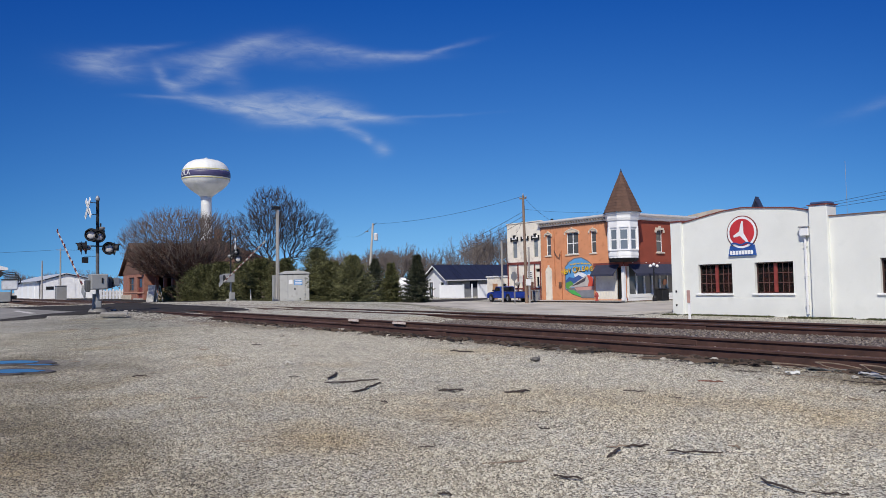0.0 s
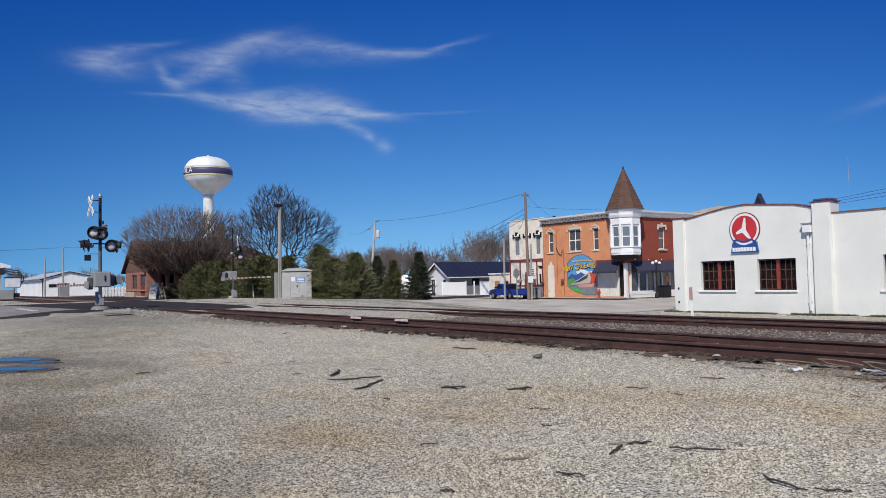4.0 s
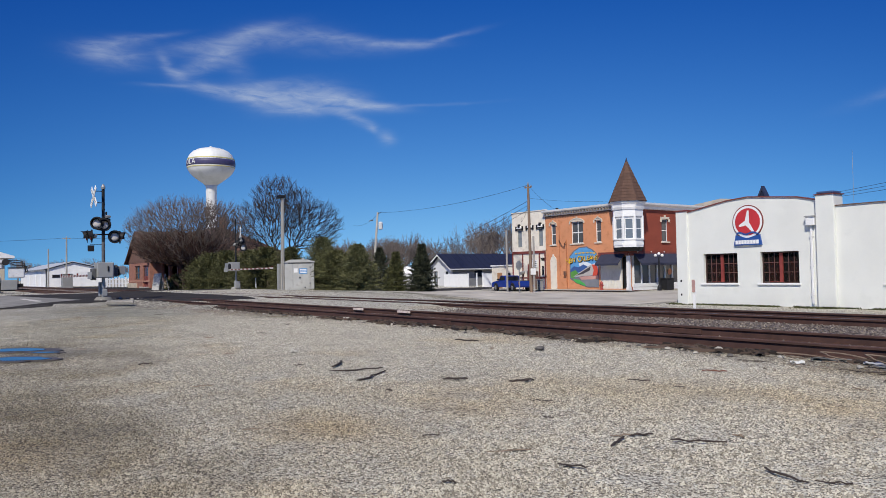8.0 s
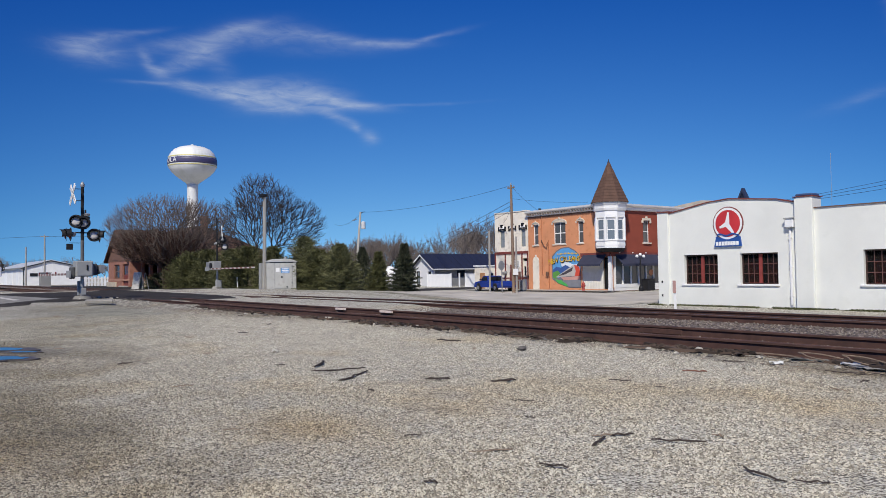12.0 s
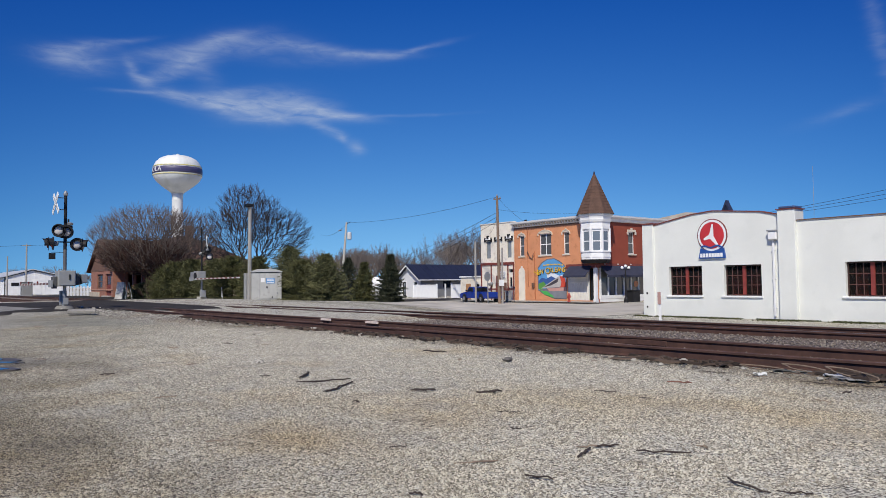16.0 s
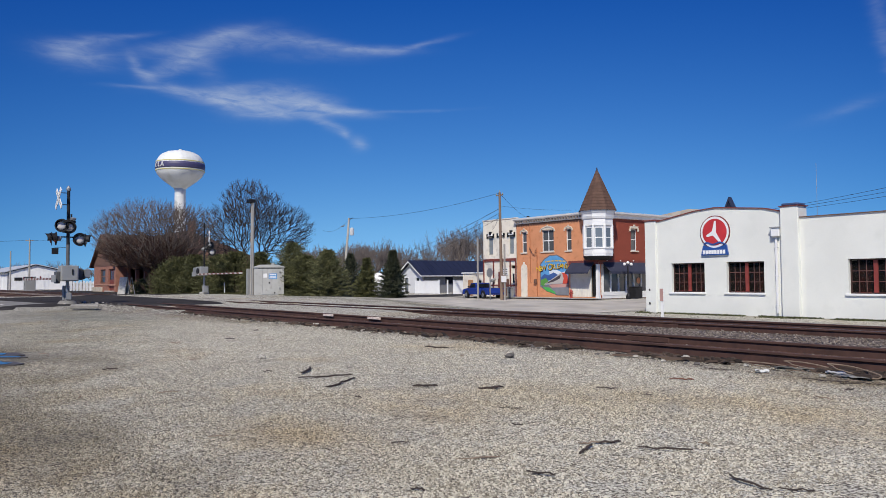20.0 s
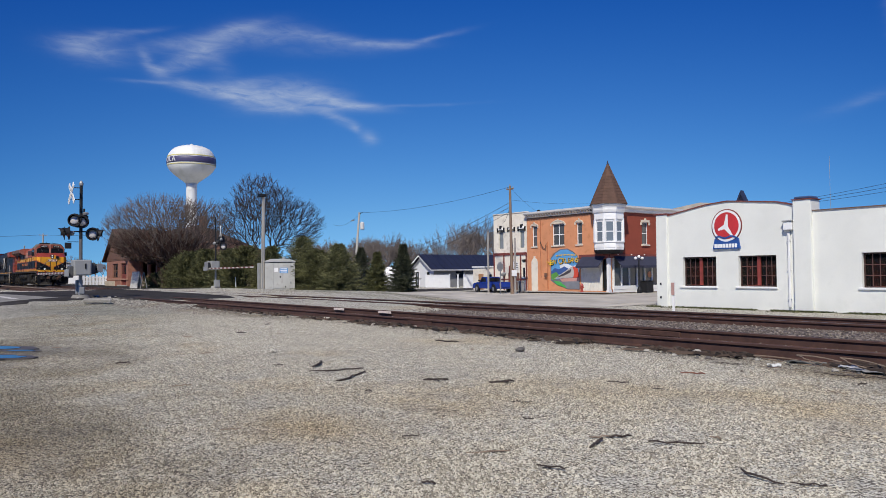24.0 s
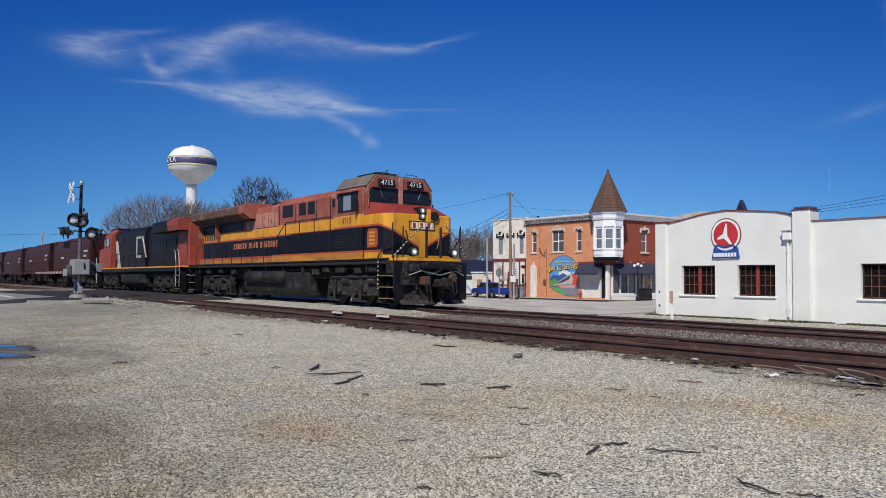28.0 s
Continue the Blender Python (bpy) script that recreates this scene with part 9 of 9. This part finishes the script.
# gravel: separate stones where the camera stands close
def stones():
    g = random.Random(11)
    verts, faces = [], []
    base = [(1, 0.1, 0), (0.1, 0.95, 0), (-1, 0.1, 0), (-0.1, -0.95, 0), (0.45, 0.1, 0.85), (-0.4, -0.1, 0.9)]
    tri = [(0, 1, 4), (1, 5, 4), (1, 2, 5), (2, 3, 5), (3, 4, 5), (3, 0, 4)]
    for k in range(290000):
        d = 2.7 + 22 * g.random() ** 1.5
        if d < 3.1 and g.random() < 0.45:
            d -= 1.3 * g.random()
        h = radians(g.uniform(112, 183) + g.choice((-1, 1)) * 12 * g.random() ** 6)
        x, y = d * math.cos(h), d * math.sin(h)
        if y > 9.2 or (x + 13.5) ** 2 + (y - 1.3) ** 2 < 1.5:
            continue
        r = g.uniform(0.0062, 0.0105) * (1 + (0.7 if g.random() < 0.02 else 0)) * (1 + d / 30)
        q = g.uniform(0, 6.28)
        c, s = math.cos(q), math.sin(q)
        o = len(verts)
        z0 = 0.012 * (noise.noise((x * 0.9, y * 0.9, 0)) + 0.5 * noise.noise((x * 2.7, y * 2.7, 3))) - 0.002
        for u, v, w in base:
            u, v = u * g.uniform(0.75, 1.15), v * g.uniform(0.7, 1.05)
            verts.append((x + r * (u * c - v * s), y + r * (u * s + v * c), z0 + r * w * g.uniform(0.6, 1.1)))
        faces += [tuple(o + i for i in f) for f in tri]
    me = bpy.data.meshes.new("gravel_stones")
    me.from_pydata(verts, [], faces)
    me.materials.append(CHIPS)
    tagged(new("gravel_stones", me), "loose pale limestone gravel chips", "gravel", kind="stuff")


stones()


# ballast stones, lying between and beside the rails
def ballast_stones():
    g = random.Random(31)
    verts, faces = [], []
    base = [(1, 0, 0), (-0.5, 0.87, 0), (-0.5, -0.87, 0), (0.25, 0.2, 0.9), (-0.2, -0.25, 0.8)]
    tri = [(0, 1, 3), (1, 4, 3), (1, 2, 4), (2, 0, 4), (0, 3, 4)]
    for k in range(34000):
        x = -40 * g.random() ** 1.2 + 3
        kind = g.random()
        if k < 3500:
            x, y = g.uniform(-36.5, -22), TRACK_NEAR - 0.95 - abs(g.gauss(0, 1.0))
            z = ground_z(x, y) + 0.01
        elif kind < 0.45:
            y, z = g.uniform(TRACK_FAR - 2.7, TRACK_FAR + 2.6), 0.02
        elif kind < 0.7:
            y, z = TRACK_NEAR + g.uniform(-0.68, 2.3), 0.0
        else:
            y, z = TRACK_NEAR - 0.8 - abs(g.gauss(0, 0.5)), 0.0
        if min(abs(y - TRACK_NEAR - s) for s in (-0.755, 0.755)) < 0.09 or min(abs(y - TRACK_FAR - s) for s in (-0.755, 0.755)) < 0.09:
            continue
        r = g.uniform(0.012, 0.034) * (0.8 if y < TRACK_NEAR - 0.7 else 1)
        q = g.uniform(0, 6.28)
        c, s = math.cos(q), math.sin(q)
        o = len(verts)
        if abs(y - TRACK_FAR) < 2.4 or TRACK_NEAR - 0.6 < y < TRACK_NEAR + 2.1:
            z += 0.04
        for u, v, w in base:
            u, v = u * g.uniform(0.6, 1.2), v * g.uniform(0.5, 1.1)
            verts.append((x + r * (u * c - v * s), y + r * (u * s + v * c), z - 0.008 + r * w * g.uniform(0.6, 1.2)))
        faces += [tuple(o + i for i in f) for f in tri]
    me = bpy.data.meshes.new("ballast_stones")
    me.from_pydata(verts, [], faces)
    m = bpy.data.materials.new("mixed_ballast")
    m.use_nodes = True
    n, l = m.node_tree.nodes, m.node_tree.links
    geo, cr = n.new("ShaderNodeNewGeometry"), n.new("ShaderNodeValToRGB")
    cr.color_ramp.elements[0].color, cr.color_ramp.elements[1].color = (0.055, 0.042, 0.034, 1), (0.28, 0.24, 0.195, 1)
    l.new(geo.outputs["Random Per Island"], cr.inputs[0])
    l.new(cr.outputs[0], n["Principled BSDF"].inputs["Base Color"])
    n["Principled BSDF"].inputs["Roughness"].default_value = 0.9
    me.materials.append(m)
    tagged(new("ballast_stones", me), "mixed pale and dark crushed ballast stones by the rails", "ballast", kind="stuff")


ballast_stones()


# ---- plants ----
REDTWIG = mat("reddish_twigs", (0.068, 0.036, 0.027), 0.95, var=0.3, scale=1.0, bump=0)
TWIG = mat("brown_twigs", (0.125, 0.098, 0.084), 0.95, var=0.3, scale=1.0, bump=0)
GREYTWIG = mat("grey_brown_twigs", (0.05, 0.039, 0.036), 0.95, var=0.25, scale=1.0, bump=0)
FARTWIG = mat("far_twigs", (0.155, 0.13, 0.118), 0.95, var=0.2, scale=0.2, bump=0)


class Limbs:
    """Collects tapering tubes of a bare tree as plain vertices and faces."""

    def __init__(self, seed):
        self.v, self.f, self.g = [], [], random.Random(seed)

    def seg(self, p, q, r0, r1, n):
        d = (q - p)
        if d.length < 1e-5:
            return
        d.normalize()
        a = d.orthogonal().normalized()
        b = d.cross(a)
        o = len(self.v)
        for c, r in ((p, r0), (q, r1)):
            for k in range(n):
                t = 2 * math.pi * k / n
                self.v.append(tuple(c + (a * math.cos(t) + b * math.sin(t)) * r))
        for k in range(n):
            self.f.append((o + k, o + (k + 1) % n, o + n + (k + 1) % n, o + n + k))

    def grow(self, p, d, length, r, level, top, kids, spread, up, shrink=0.68, tip=0.006):
        g = self.g
        parts = 3 if level < top else 2
        n = 6 if level == 0 else 4 if level < 3 else 3
        stops = [p]
        for k in range(parts):
            d = (d + Vector((g.uniform(-1, 1), g.uniform(-1, 1), g.uniform(-0.6, 0.8) + up)) * 0.16).normalized()
            q = p + d * (length / parts)
            r2 = max(tip, r * 0.82)
            self.seg(p, q, r, r2, n)
            p, r = q, r2
            stops.append(p)
        if level >= top:
            return
        for k in range(kids[level]):
            s = stops[-1] if k < 2 else stops[g.randint(1, len(stops) - 1)]
            side = Vector((g.uniform(-1, 1), g.uniform(-1, 1), g.uniform(-0.35, 0.6)))
            nd = (d + side * spread * g.uniform(0.7, 1.2) + Vector((0, 0, up))).normalized()
            self.grow(s, nd, length * shrink * g.uniform(0.75, 1.2), max(tip, r * 0.66), level + 1, top, kids, spread, up, shrink, tip)

    def mesh(self, name, material):
        me = bpy.data.meshes.new(name)
        me.from_pydata(self.v, [], self.f)
        me.materials.append(material)
        return me


def child(name, me, parent, label=""):
    ob = new(name, me)
    ob.parent = parent
    if label:
        ob["label"] = label
    return ob


def shaped_tree(x, y, z, lobes, n, r, material, seed, label, twig=0.5, stems=1, fork=1.2, twigs=3, rise=0.5, thin=0.011, floor=0.25, path=0.5, fan=0.8):
    """A bare tree whose branches reach for points spread through rounded lobes (centre, radii), each joined to the nearest limb."""
    t = thing("bare_tree", x, y, z, label=label, category="tree", group="bare trees")
    g = random.Random(seed)
    goals = []
    for (cx, cy, cz), (rx, ry, rz), share in lobes:
        for k in range(int(n * share)):
            while True:
                p = Vector((g.uniform(-1, 1), g.uniform(-1, 1), g.uniform(-1, 1)))
                if 0.12 < p.length < 1:
                    break
            p *= (0.35 + 0.65 * g.random() ** 0.35) / max(p.length, 0.35) * min(1, p.length + 0.25)
            goals.append((cx + p.x * rx, cy + p.y * ry, max(floor + 0.4 * g.random(), cz + p.z * rz)))
    goals = np.array(goals)
    nodes, parent = [], []
    for s in range(stems):
        a = 2 * math.pi * s / stems
        spread = 0.0 if stems == 1 else 0.35
        last = -1
        for k in range(5):
            u = k / 4
            nodes.append((spread * math.cos(a) * (0.4 + u), spread * math.sin(a) * (0.4 + u), -0.3 + (fork + 0.3) * u))
            parent.append(last)
            last = len(nodes) - 1
    base = np.array((0, 0, fork))
    order = np.argsort(np.linalg.norm(goals - base, axis=1))
    pts = np.zeros((len(nodes) + 4 * len(goals), 3))
    pts[:len(nodes)] = nodes
    far = np.zeros(len(pts))
    far[:len(nodes)] = np.linalg.norm(pts[:len(nodes)] - base, axis=1)
    count = len(nodes)
    for i in order:
        q = goals[i]
        d = np.linalg.norm(pts[:count] - q, axis=1) + path * far[:count] + 0.8 * np.maximum(0, pts[:count, 2] - q[2])
        j = int(np.argmin(d))
        p = pts[j].copy()
        gap = np.linalg.norm(q - p)
        m = 1 if gap < 0.5 else 2 if gap < 1.2 else 3
        prev = j
        for k in range(1, m + 1):
            u = k / m
            c = p + (q - p) * u
            if k < m:
                c = c + np.array([g.uniform(-1, 1), g.uniform(-1, 1), g.uniform(-0.2, 1) * rise]) * gap * 0.05
            pts[count] = c
            far[count] = far[prev] + np.linalg.norm(pts[count] - pts[prev])
            parent.append(prev)
            prev = count
            count += 1
    area = np.zeros(count)
    kids = np.zeros(count, int)
    for i in range(count - 1, -1, -1):
        if kids[i] == 0:
            area[i] = thin ** 2
        if parent[i] >= 0:
            area[parent[i]] += area[i] * 0.92
            kids[parent[i]] += 1
    rad = np.minimum(r, np.sqrt(area))
    tr, cr = Limbs(seed), Limbs(seed + 1)
    for i in range(count):
        j = parent[i]
        if j < 0:
            continue
        trunk = i < 5 * stems
        thick = rad[i] > 0.07
        (tr if trunk else cr).seg(Vector(pts[j]), Vector(pts[i]), max(rad[i], min(rad[j], rad[i] * 1.5)), rad[i], 8 if trunk else 5 if thick else 3)
        if kids[i] == 0:
            p = Vector(pts[i])
            d = ((p - Vector(pts[j])).normalized() * 0.5 + (p - Vector((0, 0, fork * 0.6))).normalized() * fan).normalized()
            for k in range(twigs):
                e = (d + Vector((g.uniform(-0.5, 0.5), g.uniform(-0.5, 0.5), g.uniform(-0.3, 0.4) + rise * 0.3))).normalized()
                s = p - d * g.uniform(0, 0.25)
                m = s + e * twig * g.uniform(0.4, 0.7)
                f = m + (e + Vector((g.uniform(-0.2, 0.2), g.uniform(-0.2, 0.2), g.uniform(-0.1, 0.3)))).normalized() * twig * g.uniform(0.3, 0.6)
                cr.seg(s, m, thin * 0.85, thin * 0.7, 3)
                cr.seg(m, f, thin * 0.7, thin * 0.4, 3)
    child("trunk", tr.mesh("trunk", BARK), t)
    child("crown", cr.mesh("crown", material), t, "bare branches and twigs")
    return t


shaped_tree(-75.4, 32.6, 0.0, (((-1.2, -2.0, 6.6), (3.2, 3.2, 3.0), 0.32), ((1.9, 2.6, 6.4), (3.0, 3.2, 2.8), 0.3), ((-0.3, -0.4, 9.2), (2.6, 2.8, 2.6), 0.3), ((0.9, 1.4, 8.4), (2.2, 2.2, 2.2), 0.12)), 2500, 0.44, GREYTWIG, 21, "large bare spreading deciduous tree", 0.75, 1, 2.8, 5, 0.2, 0.0125, path=0.47, fan=0.6)
shaped_tree(-70.6, 21.2, 0.0, (((-2.1, 0.1, 5.2), (4.9, 5.1, 3.3), 0.75), ((-0.6, 2.8, 5.3), (3.2, 3.2, 2.9), 0.25)), 3000, 0.24, TWIG, 33, "dense brown bare many-stemmed tree before the depot", 0.95, 7, 0.7, 5, 0.5, 0.0125, 2.6, path=0.4)
shaped_tree(-70.8, 20.6, 0.0, (((-1.6, -0.2, 3.9), (3.2, 3.7, 1.6), 0.7), ((0.0, 1.4, 3.4), (2.4, 2.6, 1.7), 0.3)), 2400, 0.14, REDTWIG, 35, "low reddish-brown bare shrub before the depot", 0.7, 5, 0.5, 6, 0.0, 0.015, 1.9)


def needles(h, w, boughs, seed, sharp=0.8, droop=0.15):
    """Boughs in uneven whorls round the trunk: each a spine with short side sprigs, every sprig a tuft of needles."""
    g = random.Random(seed)
    verts, faces = [], []
    whorls = max(7, int(h / 0.24))
    for k in range(boughs):
        u = (int(g.random() ** 1.1 * whorls) + g.gauss(0, 0.16)) / whorls
        u = min(0.985, max(0.0, u))
        z0 = h * (0.02 + 0.95 * u)
        a = g.uniform(0, 2 * math.pi)
        lobe = 1 + 0.5 * noise.noise((math.cos(a) * 1.5 + seed, math.sin(a) * 1.5, z0 * 1.1)) + g.uniform(-0.4, 0.4)
        reach = max(0.14, w * min(1.0, 0.72 + 1.6 * u) * (1 - u) ** sharp * lobe)
        climb = (0.18 + 0.9 * u - droop) * reach
        out = Vector((math.cos(a), math.sin(a), 0))
        across = Vector((-out.y, out.x, 0))
        for i in range(15):
            v = 0.25 + 0.75 * (i + g.random()) / 15
            spine = out * (reach * v) + Vector((0, 0, z0 + climb * v * v))
            s = g.choice((-1, 1))
            stem = (out * 0.75 + across * s * g.uniform(0.1, 1.0) + Vector((0, 0, g.uniform(-0.25, 0.4)))).normalized()
            size = (0.1 + 0.12 * reach) * (1.25 - 0.7 * v) * g.uniform(0.7, 1.3)
            for q in range(4):
                c = spine + stem * size * (q + g.random()) * 0.3
                d = (stem + Vector((g.uniform(-0.8, 0.8), g.uniform(-0.8, 0.8), g.uniform(-0.5, 0.8)))).normalized()
                side = d.orthogonal().normalized()
                side.rotate(Matrix.Rotation(g.uniform(0, 6.28), 3, d))
                b = g.uniform(0.035, 0.075)
                o = len(verts)
                verts += [tuple(c - side * b * 0.36), tuple(c + side * b * 0.36), tuple(c + d * b * 2.6)]
                faces.append((o, o + 1, o + 2))
    return verts, faces


def needle_mat(name, a, b):
    """Needles from dark to sunburnt, in clumps and singly."""
    m = bpy.data.materials.new(name)
    m.use_nodes = True
    n, l = m.node_tree.nodes, m.node_tree.links
    geo, cr = n.new("ShaderNodeNewGeometry"), n.new("ShaderNodeValToRGB")
    tc, no, ma, mb = n.new("ShaderNodeTexCoord"), n.new("ShaderNodeTexNoise"), n.new("ShaderNodeMath"), n.new("ShaderNodeMath")
    no.inputs["Scale"].default_value, no.inputs["Detail"].default_value = 2.2, 4
    l.new(tc.outputs["Object"], no.inputs[0])
    ma.operation, mb.operation = "MULTIPLY", "MULTIPLY_ADD"
    l.new(geo.outputs["Random Per Island"], ma.inputs[0])
    ma.inputs[1].default_value = 0.45
    l.new(no.outputs[0], mb.inputs[0])
    mb.inputs[1].default_value = 1.5
    l.new(ma.outputs[0], mb.inputs[2])
    shift = n.new("ShaderNodeMath")
    shift.operation = "SUBTRACT"
    shift.inputs[1].default_value = 0.5
    l.new(mb.outputs[0], shift.inputs[0])
    e = cr.color_ramp.elements
    e[0].color, e[1].color = (*a, 1), (*b, 1)
    mid = e.new(0.55)
    mid.color = (*[p * 0.6 + q * 0.4 for p, q in zip(a, b)], 1)
    l.new(shift.outputs[0], cr.inputs[0])
    l.new(cr.outputs[0], n["Principled BSDF"].inputs["Base Color"])
    n["Principled BSDF"].inputs["Roughness"].default_value = 0.7
    n["Principled BSDF"].inputs["Specular IOR Level"].default_value = 0.3
    return m


JUNIPER = needle_mat("juniper_green", (0.02, 0.025, 0.01), (0.23, 0.225, 0.09))
SPRUCE = needle_mat("spruce_green", (0.015, 0.021, 0.013), (0.11, 0.118, 0.068))
OLIVE = needle_mat("olive_shrub", (0.033, 0.039, 0.017), (0.29, 0.285, 0.13))
H1, H2 = "bushy green juniper in the hedge row", "yellowish olive evergreen in the hedge row"
for k, (x, y, h, w, n, m, lab) in enumerate((
        (-68.9, 21.7, 3.1, 1.45, 420, JUNIPER, "low dark juniper beside the depot"), (-67.24, 22.23, 3.5, 2.0, 460, JUNIPER, H1), (-64.93, 22.98, 3.6, 1.9, 460, JUNIPER, H1),
        (-62.35, 23.82, 3.6, 1.8, 440, OLIVE, H2), (-60.24, 24.5, 3.8, 1.9, 460, JUNIPER, H1), (-57.24, 25.48, 3.7, 1.7, 420, JUNIPER, H1), (-56.98, 28.2, 4.7, 1.9, 500, OLIVE, "tall olive evergreen behind the signal cabinet"),
        (-52.22, 27.12, 3.3, 1.75, 500, JUNIPER, H1), (-50.3, 27.8, 3.8, 1.4, 560, OLIVE, "broad ragged yellowish evergreen in the hedge row"), (-54.3, 27.4, 3.5, 1.6, 420, JUNIPER, H1),
        (-64.6, 38.3, 4.7, 1.4, 420, SPRUCE, "dark spruce standing behind the leaning pole"), (-46.6, 29.0, 3.05, 0.72, 460, JUNIPER, "small green conical evergreen tree"),
        (-76.5, 22.4, 1.5, 1.5, 200, JUNIPER, "low clipped dark shrub before the depot porch"), (-79.0, 22.6, 1.4, 1.4, 200, JUNIPER, "low clipped dark shrub before the depot porch"),
        (-44.3, 29.73, 3.6, 0.82, 520, SPRUCE, "dark pointed spruce at the end of the row"), (-52.6, 29.2, 3.3, 1.4, 380, OLIVE, H2))):
    z = ground_z(x, y)
    t = thing("evergreen_tree", x, y, z, random.uniform(0, 360), label=lab, category="evergreen", group="evergreen row")
    part("trunk", tube((0, 0, -0.2), (0, 0, h * 0.8), 0.08, 0.02, 7), BARK, t)
    v, f = needles(h * 0.97, w * 1.22, int(n * 1.25), 50 + k, 1.0 if m is SPRUCE or w < 1.4 else 0.85)
    me = bpy.data.meshes.new("crown")
    me.from_pydata(v, [], f)
    me.materials.append(m)
    child("crown", me, t)


def woods():
    """Far bare woods behind the houses, and behind the shed."""
    g = random.Random(77)
    w = Limbs(78)
    for k in range(180):
        u = g.random()
        head, dist = (radians(138.5 + 15.5 * u), g.uniform(120, 175)) if k < 108 else (radians(g.uniform(161, 174.5)), g.uniform(230, 330))
        x, y = dist * math.cos(head), dist * math.sin(head)
        h = g.uniform(5.2, 7.4) + (3.8 if math.degrees(head) < 143.5 else 0.5 * g.random() + (1.5 if 147.5 < math.degrees(head) < 149.5 else 0)) if k < 108 else g.uniform(5, 8.5)
        p, q = Vector((x, y, -1)), Vector((x, y, h * 0.28))
        w.seg(p, q, 0.22, 0.18, 5)
        for s in range(5):
            a = g.uniform(0, 6.28)
            w.grow(q, Vector((math.cos(a) * 0.55, math.sin(a) * 0.55, 0.9)).normalized(), h * 0.27, 0.1, 0, 3, (3, 5, 4, 0), 0.55, 0.14, 0.7, 0.012)
    # one tall round crown stands above the rest
    x, y, h = 140 * math.cos(radians(147.3)), 140 * math.sin(radians(147.3)), 9.6
    w.seg(Vector((x, y, -1)), Vector((x, y, h * 0.3)), 0.3, 0.22, 6)
    for s in range(9):
        a = s * 0.7
        w.grow(Vector((x, y, h * 0.3)), Vector((math.cos(a) * 0.8, math.sin(a) * 0.8, 0.75)).normalized(), h * 0.26, 0.12, 0, 3, (4, 5, 4, 0), 0.6, 0.16, 0.7, 0.014)
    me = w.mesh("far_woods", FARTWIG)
    tagged(new("far_woods", me), "hazy bare brown woods on the skyline", "woods", kind="stuff")


woods()

# a ragged strip of weeds along the foot of the garage wall
def weeds():
    g = random.Random(9)
    verts, faces = [], []
    for k in range(9000):
        x = g.uniform(-22.9, 4)
        y = 29.86 - abs(g.gauss(0, 0.22 + 0.25 * max(0, noise.noise((x * 0.35, 2, 1)))))
        if noise.noise((x * 0.8, y * 1.5, 4)) < -0.22:
            continue
        z, s, a = ground_z(x, y), g.uniform(0.02, 0.085), g.uniform(0, 6.28)
        o = len(verts)
        verts += [(x - 0.035 * math.cos(a), y - 0.035 * math.sin(a), z), (x + 0.035 * math.cos(a), y + 0.035 * math.sin(a), z), (x + g.uniform(-0.06, 0.06), y + g.uniform(-0.06, 0.06), z + s)]
        faces.append((o, o + 1, o + 2))
    me = bpy.data.meshes.new("weeds")
    me.from_pydata(verts, [], faces)
    me.materials.append(needle_mat("weed_green", (0.03, 0.036, 0.013), (0.12, 0.125, 0.05)))
    tagged(new("weeds", me), "ragged green weeds along the garage wall", "weeds", kind="stuff")


weeds()


# ---- motion ----
RUN = ((0.0, -515.9), (6.0, -409.6), (12.0, -303.3), (18.0, -197.1), (21.5, -135.1), (23.5, -99.6), (24.0, -90.7), (25.0, -72.95), (26.0, -55.1), (27.0, -37.35), (28.0, -19.67))


def run_at(t):
    for (a, x), (b, y) in zip(RUN, RUN[1:]):
        if t <= b:
            return x + (y - x) * (t - a) / (b - a)
    return RUN[-1][1]


def motions():
    for car, back in TRAIN:
        walk(car, [(t, pose(x + back, TRACK_FAR, RAIL_TOP)) for t, x in RUN])
    # wheels roll on the rails while the train is near
    for car, back in TRAIN:
        for w in [c for c in car.children if c.name.startswith("wheel_set")]:
            u = w.location.x
            rows = [(0.0, pose(u, 0, 0.5))]
            for k in range(151):
                t = 23.0 + k / 30
                rows.append((t, pose(u, 0, 0.5, 0, math.degrees((run_at(t) - run_at(23.0)) / 0.5), 0)))
            walk(w, rows)
    for arm, at, rows, sign in GATES:
        walk(arm, [(t, pose(*at, 0, sign * a, 0)) for t, a in rows])


motions()
